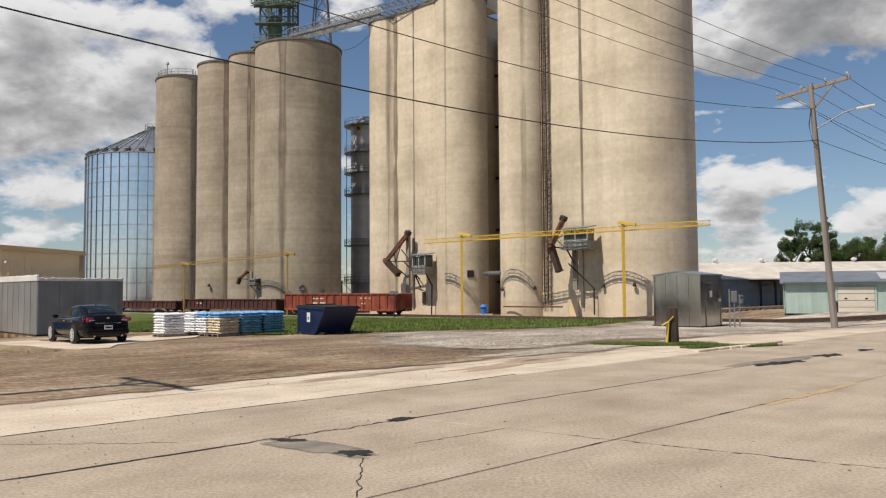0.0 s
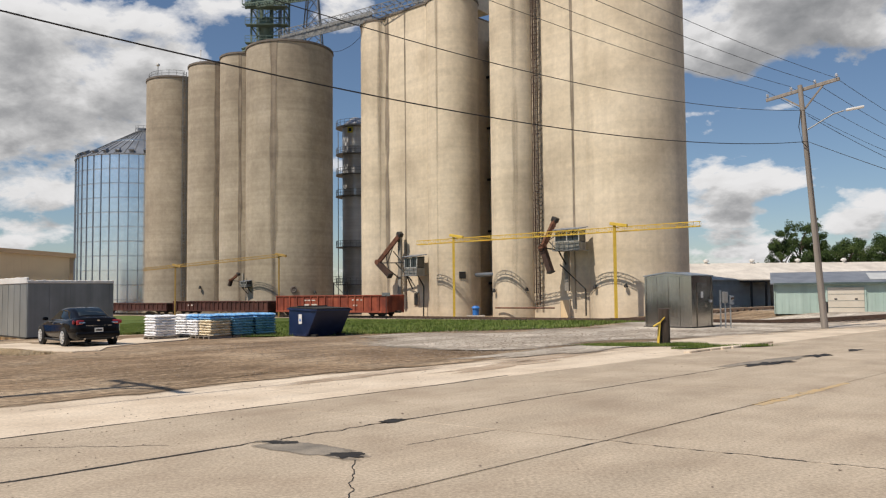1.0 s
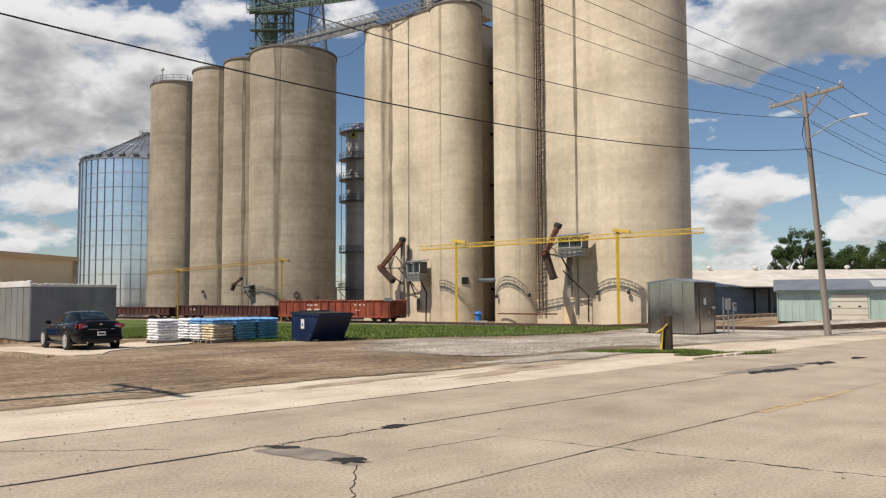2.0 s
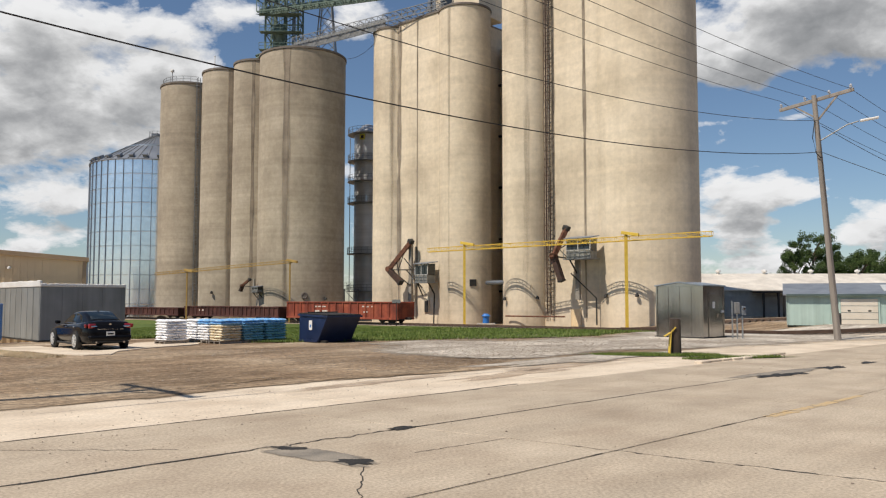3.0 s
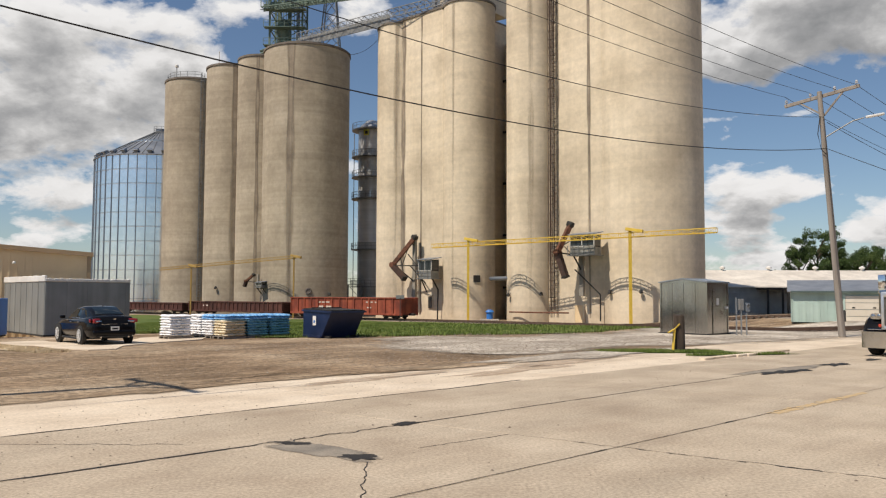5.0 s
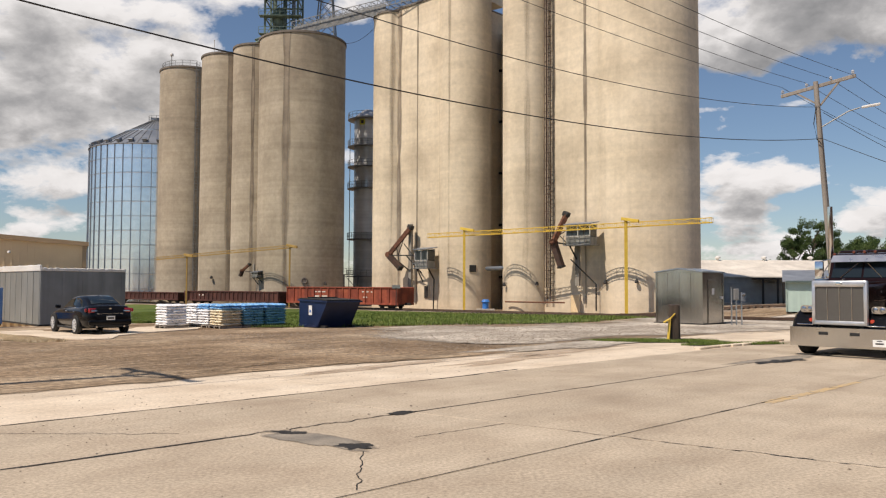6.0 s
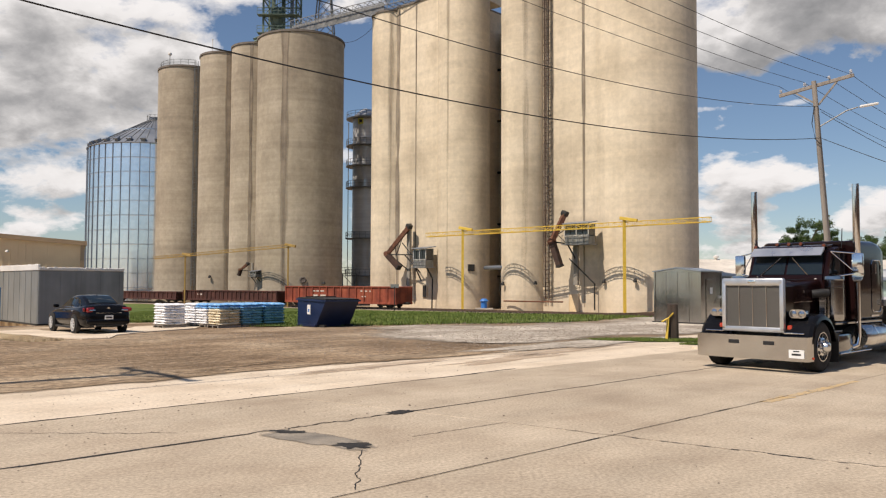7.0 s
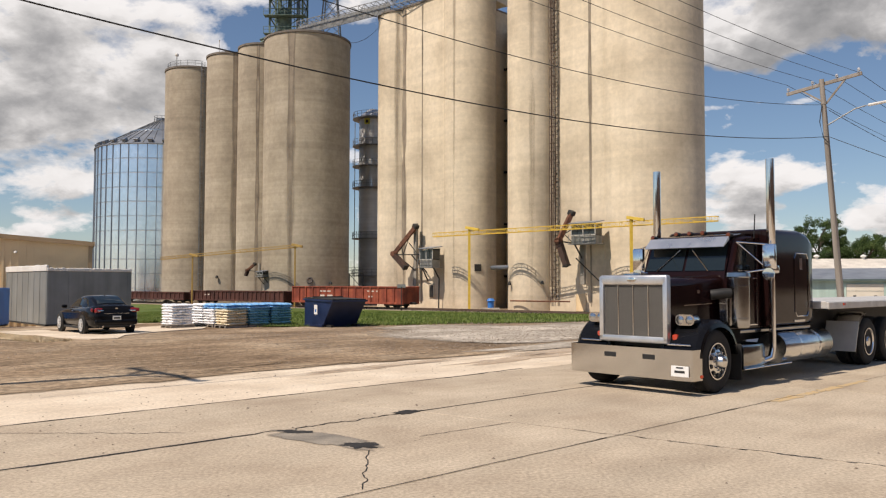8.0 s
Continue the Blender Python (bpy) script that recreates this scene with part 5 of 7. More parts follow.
    prism(bm, [(-1.0, 0.98), (-1.0, 1.97), (-1.26, 2.56), (-1.36, 2.66), (-1.66, 2.72), (-2.2, 2.74), (-2.2, 0.98)], "y", -0.9, 0.9)
    es = [e for e in bm.edges if e.verts[0].co.y == e.verts[1].co.y and min(v.co.z for v in e.verts) > 1.9]
    bmesh.ops.bevel(bm, geom=es, offset=0.09, segments=3, affect="EDGES")
    cab = part("cab", bm, MAROON, t)
    sl = (Vector((-1.26, 0, 2.56)) - Vector((-1.0, 0, 1.97)))
    def on_screen(f, y, lift=0.004):
        p = Vector((-1.0, 0, 1.97)) + sl * f
        n = Vector((sl.z, 0, -sl.x)).normalized() * lift
        return (p.x + n.x, y, p.z + n.z)
    for a, b in ((-0.80, -0.025), (0.025, 0.80)):
        bm = bmesh.new()
        quad(bm, on_screen(0.1, a), on_screen(0.1, b), on_screen(0.98, b * (0.95 if b > 0.1 else 1)), on_screen(0.98, a * (0.95 if a < -0.1 else 1)), 0.012)
        part("windscreen_pane", bm, TRGLASS, cab, "dark tinted windscreen glass")
    for y0, y1 in ((-0.55, -0.15), (0.5, 0.1)):
        part("wiper", bar(bmesh.new(), on_screen(0.08, y0, 0.03), on_screen(0.75, y1, 0.03), 0.016), CHROME, cab)
    bm = bmesh.new()
    prism(bm, [(-1.22, 2.60), (-1.0, 2.45), (-0.985, 2.46), (-1.20, 2.65)], "y", -0.80, 0.80)
    part("sun_visor", bm, VISOR, t, "polished drop sun visor")
    for y in (-1, 1):
        win = part("door_window", quad(bmesh.new(), (-1.32, y * 0.903, 2.06), (-2.0, y * 0.903, 2.06), (-2.0, y * 0.903, 2.52), (-1.46, y * 0.903, 2.52), 0.006 * -y), TRGLASS, cab)
        bm = bmesh.new()
        for a, b in (((-1.2, 1.05), (-1.22, 2.0)), ((-2.08, 1.05), (-2.08, 2.56)), ((-1.2, 1.05), (-2.08, 1.05)), ((-1.3, 2.03), (-2.08, 2.03))):
            bar(bm, (a[0], y * 0.904, a[1]), (b[0], y * 0.904, b[1]), 0.02)
        part("door_trim", bm, CHROME, cab)
        part("door_handle", box(bmesh.new(), 0.16, 0.04, 0.03, Matrix.Translation((-1.95, y * 0.915, 1.9)), 0.01), CHROME, cab)
        # mirror
        bm = bmesh.new()
        box(bm, 0.1, 0.24, 0.46, Matrix.Translation((-1.62, y * 1.34, 2.28)), 0.03, 2)
        mi = part("mirror", bm, CHROME, t, "tall chrome mirror on braced arms")
        bm = bmesh.new()
        bar(bm, (-1.32, y * 0.88, 2.55), (-1.62, y * 1.32, 2.50), 0.03, None, 8)
        bar(bm, (-1.3, y * 0.9, 1.98), (-1.62, y * 1.32, 2.06), 0.03, None, 8)
        bar(bm, (-1.32, y * 0.88, 2.55), (-1.62, y * 1.3, 2.07), 0.025, None, 8)
        part("mirror_arm", bm, CHROME, mi)
        part("convex_mirror", lathe(bmesh.new(), [(0.02, -0.05), (0.1, -0.02), (0.11, 0.03)], 16, pose(-1.6, y * 1.34, 1.97, 0, 90, 0)), CHROME, mi)
        # air cleaner
        ac = part("air_cleaner", lathe(bmesh.new(), [(0.02, 1.02), (0.17, 1.03), (0.19, 1.07), (0.19, 1.17), (0.197, 1.175), (0.197, 1.2), (0.19, 1.205), (0.19, 1.74), (0.197, 1.745), (0.197, 1.77), (0.19, 1.775), (0.19, 1.90), (0.21, 1.92), (0.2, 1.99), (0.02, 2.02)], 32, pose(-1.0, y * 1.06, 0)), CLEANER, t, "polished cylindrical air cleaner")
        part("intake_pipe", tube(bmesh.new(), [(-0.95, y * 1.0, 1.62), (-0.78, y * 0.92, 1.63), (-0.66, y * 0.72, 1.6)], 0.09, 12), UNDER, ac)
        part("cleaner_bracket", box(bmesh.new(), 0.08, 0.12, 0.5, Matrix.Translation((-0.78, y * 0.9, 1.3))), CHROME, ac)
        # exhaust stack
        tb = bmesh.new()
        tube(tb, [(-1.7, y * 0.85, 0.42), (-1.9, y * 1.07, 0.40), (-2.03, y * 1.16, 0.46), (-2.06, y * 1.18, 0.65), (-2.06, y * 1.18, 4.06)], 0.06, 20)
        st = part("exhaust_stack", tb, CHROME, t, "tall chrome exhaust stack")
        part("stack_elbow", lathe(bmesh.new(), [(0.09, 1.98), (0.13, 2.0), (0.14, 2.06), (0.13, 2.13), (0.09, 2.15)], 20, pose(-2.06, y * 1.18, 0)), CHROME, st)
        part("stack_tip", lathe(bmesh.new(), [(0.06, 2.15), (0.076, 2.2), (0.076, 4.1), (0.068, 4.1), (0.068, 3.9)], 24, pose(-2.06, y * 1.18, 0)), CHROME, st)
        # steps, tank, skirts
        part("step_box", box(bmesh.new(), 0.85, 0.46, 0.42, Matrix.Translation((-1.4, y * 0.93, 0.53)), 0.05, 2), SHADECHROME, t, "polished battery and step box")
        part("step_plate", box(bmesh.new(), 1.9, 0.12, 0.03, Matrix.Translation((-1.85, y * 1.16, 0.32)), 0.01), CHROME, t)
        part("cab_skirt", box(bmesh.new(), 3.0, 0.03, 0.06, Matrix.Translation((-2.6, y * 1.03, 0.95)), 0.01), SHADECHROME, t)
        ft = part("fuel_tank", lathe(bmesh.new(), [(0.02, -1.12), (0.28, -1.11), (0.31, -1.06), (0.31, 1.06), (0.28, 1.11), (0.02, 1.12)], 36, pose(-3.7, y * 0.92, 0.60, 0, 90, 0)), POLISH, t, "polished round fuel tank")
        for k in (-0.45, 0.45):
            part("tank_strap", lathe(bmesh.new(), [(0.312, -0.03), (0.318, -0.028), (0.318, 0.028), (0.312, 0.03)], 36, pose(-3.7 + k, y * 0.92, 0.60, 0, 90, 0)), CHROME, ft)
        bm = bmesh.new()
        fender(bm, y * 0.62, y * 1.22, -6.9, TYRE_R, 0.66, 10, 75, 0.0)
        part("quarter_fender", bm, POLISH, t, "polished quarter fender")
        bm = bmesh.new()
        quad(bm, (-5.98, y * 0.56, 0.34), (-5.98, y * 1.24, 0.34), (-6.22, y * 1.24, 0.98), (-6.22, y * 0.56, 0.98), 0.02)
        part("fender_face", bm, ALUDULL, t)
        # sleeper trim
    sb = bmesh.new()
    loft(sb, [(-2.26, shifted(rrect(2.10, 1.80, 0.12), 1.90)), (-2.32, shifted(rrect(2.16, 1.84, 0.12), 1.91)), (-2.36, shifted(rrect(2.16, 1.84, 0.12), 1.91)), (-3.6, shifted(rrect(2.16, 1.88, 0.14), 1.92)), (-3.95, shifted(rrect(2.16, 1.84, 0.16), 1.90)), (-4.15, shifted(rrect(2.15, 1.76, 0.18), 1.86)), (-4.25, shifted(rrect(2.08, 1.60, 0.16), 1.80))])
    slp = part("sleeper", sb, MAROON, t, "dark maroon sleeper box")
    for y in (-1, 1):
        bm = bmesh.new()
        pts = [(-3.3, 1.25), (-3.28, 2.3), (-3.35, 2.4), (-3.85, 2.4), (-3.92, 2.3), (-3.92, 1.25), (-3.85, 1.17), (-3.38, 1.17), (-3.3, 1.25)]
        tube(bm, [(x, y * 1.085, z) for x, z in pts], 0.012, 6)
        part("hatch_trim", bm, CHROME, slp)
        part("vent_plate", box(bmesh.new(), 0.12, 0.015, 0.22, Matrix.Translation((-3.58, y * 1.085, 2.2)), 0.004), CHROME, slp)
        part("side_lettering", box(bmesh.new(), 0.5, 0.006, 0.045, Matrix.Translation((-3.5, y * 1.084, 1.08))), POLISH, slp)
    for k in range(5):
        y = (-0.86, -0.3, 0.0, 0.3, 0.86)[k]
        rl = part("roof_lamp", lathe(bmesh.new(), [(0.015, -0.13), (0.038, -0.07), (0.046, 0.05), (0.03, 0.06)], 14, pose(-1.28, y * 0.9, 2.73 - 0.05 * (abs(y) > 0.5), 0, 90, 0)), UNDER, t)
        part("lens", lathe(bmesh.new(), [(0.043, 0.05), (0.035, 0.068), (0.01, 0.075)], 14, pose(-1.28, y * 0.9, 2.73 - 0.05 * (abs(y) > 0.5), 0, 90, 0)), CABLAMP, rl)
    part("antenna", bar(bmesh.new(), (-2.1, 0.84, 2.65), (-2.13, 0.85, 3.1), 0.015), UNDER, t)
    # fifth wheel and wheels
    part("fifth_wheel", box(bmesh.new(), 1.0, 0.9, 0.12, Matrix.Translation((-7.4, 0, 1.12)), 0.03), UNDER, t)
    fw, rw = wheel_meshes(True, 0.30), wheel_meshes(False, 0.27)
    for y in (-1, 1):
        add_wheel(t, fw, 0.0, y * 1.03, y < 0)
        for x in (-6.9, -8.22):
            add_wheel(t, rw, x, y * 1.07, y < 0)
            add_wheel(t, rw, x, y * 0.76, y < 0)
    return t


def build_trailer():
    tr = thing("flatbed_trailer", pose(0, 0, 0), "aluminium flatbed trailer with pale deck edge behind the truck", "trailer")
    d = part("deck", box(bmesh.new(), 14.2, 2.5, 0.06, Matrix.Translation((-11.5, 0, 1.405))), DECK, tr)
    for y in (-1, 1):
        part("side_rail", box(bmesh.new(), 14.2, 0.06, 0.14, Matrix.Translation((-11.5, y * 1.27, 1.36)), 0.01), DECK, tr, "pale aluminium side rail")
        part("main_beam", box(bmesh.new(), 13.6, 0.12, 0.42, Matrix.Translation((-11.8, y * 0.5, 1.14))), UNDER, tr)
        for k in range(5):
            part("marker_lamp", box(bmesh.new(), 0.1, 0.03, 0.05, Matrix.Translation((-5.2 - k * 3.2, y * 1.305, 1.38)), 0.008), AMBER, tr)
    part("headboard", box(bmesh.new(), 0.08, 2.5, 0.15, Matrix.Translation((-4.42, 0, 1.37)), 0.01), DECK, tr)
    me = mesh(box(bmesh.new(), 0.08, 2.4, 0.1), "cross_member", UNDER, 0)
    for k in range(28):
        share("cross_member", me, tr, pose(-4.7 - 0.5 * k, 0, 1.32))
    rw = wheel_meshes(False, 0.27)
    for y in (-1, 1):
        for x in (-17.0, -18.3):
            add_wheel(tr, rw, x, y * 1.07, y < 0)
            add_wheel(tr, rw, x, y * 0.76, y < 0)
    return tr


tractor = build_tractor()
trailer = build_trailer()


# ---- sheds, yard things ----
def ribbed_wall(bm, w, h, m, pitch=0.3, depth=0.03, t=0.12):
    """A sheet wall in local x, z with upright ribs on its -y face."""
    box(bm, w, t, h, m @ Matrix.Translation((w / 2, t / 2, h / 2)))
    n = int(w / pitch)
    for i in range(n + 1):
        box(bm, 0.06, depth, h - 0.02, m @ Matrix.Translation((min(w - 0.03, 0.03 + i * pitch), -depth / 2, h / 2)))


def tan_shed():
    b = thing("tan_metal_shed", pose(-21.4, 48.0, -1.0, 0, 0, 24.5), "tan ribbed metal shed, its low gable end with dark trim", "shed")
    e, p, w, d = 5.18, 6.1, 26.0, 14.0
    part("gable_wall", prism(bmesh.new(), [(-w, 0), (0, 0), (0, e), (-w / 2, p), (-w, e)], "y", 0, 0.12), TAN, b, smooth=0)
    for i in range(68):
        x = -w + 0.07 + i * 0.385
        top = e + (p - e) * (1 - abs(x + w / 2) / (w / 2))
        part("rib", prism(bmesh.new(), [(x - 0.06, 0.02), (x + 0.06, 0.02), (x + 0.06, top - 0.03), (x - 0.06, top - 0.03)], "y", -0.05, -0.002), TAN, b, smooth=0)
    part("side_wall", box(bmesh.new(), 0.12, d - 0.2, e, Matrix.Translation((-0.07, d / 2 + 0.05, e / 2))), TAN, b, smooth=0)
    part("roof", prism(bmesh.new(), [(0.1, e + 0.0), (-w / 2, p + 0.03), (-w - 0.35, e + 0.0), (-w - 0.35, e + 0.1), (-w / 2, p + 0.14), (0.1, e + 0.1)], "y", -0.2, d), TAN, b, smooth=0)
    part("rake_trim", prism(bmesh.new(), [(0.14, e - 0.14), (-w / 2, p - 0.1), (-w - 0.4, e - 0.14), (-w - 0.4, e + 0.12), (-w / 2, p + 0.17), (0.14, e + 0.12)], "y", -0.28, -0.205), TANTRIM, b, "darker tan rake trim", smooth=0)
    part("corner_trim", box(bmesh.new(), 0.22, 0.1, e, Matrix.Translation((-0.1, -0.06, e / 2))), TANTRIM, b)
    part("wall_lamp", lathe(bmesh.new(), [(0.03, 0), (0.09, -0.05), (0.1, -0.14)], 14, pose(-4.1, -0.14, 4.7)), WHITE, b)


TANTRIM = mat("tan_trim", [(0.30, 0.20, 0.11), (0.36, 0.25, 0.14)], 1, 0.5)
tan_shed()


def grey_container():
    z = -0.3
    c = thing("grey_storage_container", pose(-19.6, 39.0, z, 0, 0, ROAD_ANG), "grey sheet-metal storage unit with white roof edge", "storage unit")
    L, W, H = 4.2, 7.0, 2.7
    bm = bmesh.new()
    box(bm, L, W, H, Matrix.Translation((L / 2, W / 2, H / 2)), 0.02)
    body = part("body", bm, GREYSHEET, c, smooth=0)
    rib = mesh(box(bmesh.new(), 0.09, 0.014, H - 0.06), "rib", GREYSHEET, 0)
    for i in range(5):
        share("rib", rib, body, pose(0.1 + i * 0.98, -0.013, H / 2))
    for i in range(8):
        share("rib", rib, body, pose(-0.006, 0.12 + i * 0.96, H / 2, 0, 0, 90))
    bm = bmesh.new()
    n = 30
    for side in range(2):
        for i in range(n):
            f = (i + 0.5) / n
            hgt = 0.16 + 0.14 * side + 0.05 * noise.noise(Vector((i * 0.7, side * 5, 0)))
            if side:
                box(bm, 0.12, W / n * 1.05, hgt, Matrix.Translation((0.02, f * W, H + hgt / 2)), 0.02)
            else:
                box(bm, L / n * 1.05, 0.12, hgt, Matrix.Translation((f * L, 0.02, H + hgt / 2)), 0.02)
    box(bm, L - 0.1, W - 0.1, 0.1, Matrix.Translation((L / 2, W / 2, H + 0.06)))
    part("roof_edge", bm, WHITE, c, "crumpled white roof covering")
    part("skid", box(bmesh.new(), L + 0.1, W + 0.1, 0.08, Matrix.Translation((L / 2, W / 2, 0.03))), DARK, c)


grey_container()
bb = thing("blue_container", pose(-21.9, 36.0, -0.25, 0, 0, 12), "bright blue steel refuse container", "container")
part("body", box(bmesh.new(), 2.2, 2.2, 1.75, Matrix.Translation((0.2, 1.1, 0.95)), 0.03), BLUE, bb)
part("skid", box(bmesh.new(), 2.1, 2.2, 0.12, Matrix.Translation((0.2, 1.1, 0.06))), DARK, bb)
for k in range(4):
    part("rib", box(bmesh.new(), 0.08, 0.06, 1.6, Matrix.Translation((-0.7 + k * 0.6, -0.02, 0.95))), BLUE, bb)


def sedan():
    gz = ground_z(-13.95, 31.5)
    car = thing("sedan_car", pose(-13.85, 31.5, gz + 0.03, 0, 0, 131), "black four-door sedan parked on the concrete pad", "car")
    CARP, CARG = BLACKP, TRGLASS
    # lower body: half width, underside, belt line and deck height at each station
    secs = []
    for x, w, z0, zb, zt in ((2.42, 0.55, 0.32, 0.52, 0.58), (2.34, 0.74, 0.26, 0.60, 0.68), (2.1, 0.86, 0.22, 0.68, 0.78), (1.4, 0.91, 0.20, 0.79, 0.90), (0.9, 0.915, 0.19, 0.85, 0.95), (0.0, 0.92, 0.19, 0.90, 0.96),
                             (-1.0, 0.92, 0.19, 0.93, 0.99), (-1.7, 0.91, 0.21, 0.95, 1.05), (-2.1, 0.87, 0.25, 0.95, 1.075), (-2.3, 0.81, 0.30, 0.93, 1.06), (-2.38, 0.76, 0.33, 0.88, 0.99), (-2.44, 0.68, 0.37, 0.72, 0.80)):
        half = [(0.0, z0), (w - 0.16, z0), (w - 0.04, z0 + 0.1), (w, z0 + (zb - z0) * 0.45), (w - 0.01, z0 + (zb - z0) * 0.75), (w - 0.05, zb), (w - 0.16, zt - 0.02), (w * 0.5, zt + 0.005)]
        secs.append((x, half + [(0.0, zt + 0.015)] + [(-y, z) for y, z in reversed(half[1:])]))
    body = part("body", loft(bmesh.new(), secs), CARP, car, smooth=50)
    top = ((1.05, 0.74, 0.70, 0.95), (0.55, 0.765, 0.63, 1.21), (0.15, 0.775, 0.58, 1.375), (-0.3, 0.78, 0.565, 1.435), (-0.8, 0.78, 0.56, 1.44), (-1.2, 0.765, 0.555, 1.385), (-1.55, 0.735, 0.56, 1.25), (-1.98, 0.68, 0.62, 1.05))

    def at_x(x):
        for p, q in zip(top, top[1:]):
            if q[0] <= x <= p[0]:
                f = (p[0] - x) / (p[0] - q[0])
                return [p[i] + (q[i] - p[i]) * f for i in (1, 2, 3)]

    secs = []
    for x, wb, wt, z in top:
        half = [(wb, 0.86), (wt + 0.035, z - 0.09), (wt, z - 0.045), (wt - 0.07, z - 0.012)]
        secs.append((x, half + [(0.0, z + 0.012)] + [(-y, zz) for y, zz in reversed(half)]))
    part("roof", loft(bmesh.new(), secs), CARP, car, smooth=50)

    def side_y(x, z):
        wb, wt, zt = at_x(x)
        f = (z - 0.86) / max(0.05, zt - 0.95)
        return wb + (wt + 0.035 - wb) * min(1.0, f)

    for y in (-1, 1):
        for pts in (((0.74, 0.99), (0.52, 1.10), (0.14, 1.275), (-0.30, 1.33), (-0.30, 0.99)), ((-0.37, 0.99), (-0.37, 1.335), (-0.82, 1.335), (-1.16, 1.25), (-1.4, 1.06), (-1.4, 0.99))):
            bm = bmesh.new()
            a = [bm.verts.new((x, y * (side_y(x, z) + 0.008), z)) for x, z in pts]
            b = [bm.verts.new((x, y * (side_y(x, z) - 0.02), z)) for x, z in pts]
            bm.faces.new(a)
            bm.faces.new(list(reversed(b)))
            for i in range(len(pts)):
                bm.faces.new((a[i], b[i], b[(i + 1) % len(pts)], a[(i + 1) % len(pts)]))
            bmesh.ops.recalc_face_normals(bm, faces=bm.faces)
            part("door_window", bm, CARG, car, "dark tinted door glass", smooth=0)
        part("window_trim", tube(bmesh.new(), [(x, y * (side_y(x, 0.975) + 0.012), 0.975) for x in (0.78, 0.4, 0.0, -0.5, -1.0, -1.45)], 0.011, 6), CHROME, car, "thin chrome belt line")
    for name, xs in (("rear_window", (-1.14, -1.35, -1.55, -1.8)), ("windscreen", (0.95, 0.75, 0.55, 0.35, 0.2))):
        bm = bmesh.new()
        rows = []
        for x in xs:
            wb, wt, z = at_x(x)
            rows.append([bm.verts.new((x, f * (wt - 0.09), z + 0.024 - 0.022 * abs(f) ** 2)) for f in (-1, -0.5, 0, 0.5, 1)])
        for p, q in zip(rows, rows[1:]):
            for i in range(4):
                bm.faces.new((p[i], p[i + 1], q[i + 1], q[i]))
        bmesh.ops.recalc_face_normals(bm, faces=bm.faces)
        bmesh.ops.solidify(bm, geom=bm.faces[:], thickness=0.012)
        part(name, bm, CARG, car, "dark tinted glass", smooth=60)
    for y in (-1, 1):
        tl = part("tail_light", box(bmesh.new(), 0.14, 0.44, 0.17, pose(-2.335, y * 0.56, 0.90, 0, 8, y * 15), 0.035, 3), TAILRED, car, "red and clear tail light")
        part("side_lens", box(bmesh.new(), 0.34, 0.08, 0.14, pose(-2.16, y * 0.815, 0.905, 0, 0, -y * 14), 0.03, 2), TAILRED, tl)
        part("clear_lens", box(bmesh.new(), 0.03, 0.3, 0.05, pose(-2.413, y * 0.55, 0.89, 0, 8, y * 15), 0.012), LENS, tl)
        part("door_mirror", box(bmesh.new(), 0.13, 0.2, 0.13, Matrix.Translation((0.70, y * 0.98, 1.0)), 0.04, 3), CARP, car)
        part("head_light", box(bmesh.new(), 0.3, 0.35, 0.14, pose(2.2, y * 0.6, 0.62, 0, 0, -y * 20), 0.04), LENS, car)
        for x in (-0.18, -1.15):
            part("door_handle", box(bmesh.new(), 0.17, 0.03, 0.03, Matrix.Translation((x, y * 0.925, 0.84)), 0.008), CHROME, car)
        part("exhaust", cyl(bmesh.new(), 0.035, 0.035, 0.1, pose(-2.42, y * 0.5, 0.3, 0, 90, 0), 12), CHROME, car)
        part("sill", box(bmesh.new(), 1.9, 0.05, 0.08, Matrix.Translation((0.02, y * 0.90, 0.22)), 0.02), UNDER, car)
        for x in (1.42, -1.38):
            part("wheel_arch", lathe(bmesh.new(), [(0.385, -0.12), (0.385, 0.012), (0.02, 0.012)], 28, pose(x, y * 0.92, 0.335, -90 * y, 0, 0)), UNDER, car)
            wh = part("wheel", lathe(bmesh.new(), [(0.22, -0.1), (0.31, -0.1), (0.335, -0.06), (0.335, 0.06), (0.31, 0.1), (0.235, 0.105)], 32, pose(x, y * 0.86, 0.335, -90 * y, 0, 0)), RUBBER, car)
            bm = bmesh.new()
            lathe(bm, [(0.24, 0.06), (0.24, 0.11), (0.21, 0.11), (0.2, 0.05), (0.02, 0.035)], 32, pose(x, y * 0.86, 0.335, -90 * y, 0, 0))
            for k in range(10):
                a = 2 * math.pi * k / 10
                bar(bm, (x + 0.04 * math.cos(a), y * 0.962, 0.335 + 0.04 * math.sin(a)), (x + 0.225 * math.cos(a), y * 0.955, 0.335 + 0.225 * math.sin(a)), 0.05, 0.03)
            cyl(bm, 0.06, 0.05, 0.05, pose(x, y * 0.955, 0.335, 90, 0, 0), 16)
            part("rim", bm, SILVER, wh, "bright alloy spoke wheel")
    part("chrome_trim", box(bmesh.new(), 0.02, 0.95, 0.04, Matrix.Translation((-2.43, 0, 0.78)), 0.008), CHROME, car)
    part("badge", cyl(bmesh.new(), 0.05, 0.05, 0.03, pose(-2.385, 0, 0.95, 0, 80, 0), 16), CHROME, car)
    pl = part("number_plate", box(bmesh.new(), 0.02, 0.3, 0.15, Matrix.Translation((-2.465, 0, 0.62))), PLATE, car)
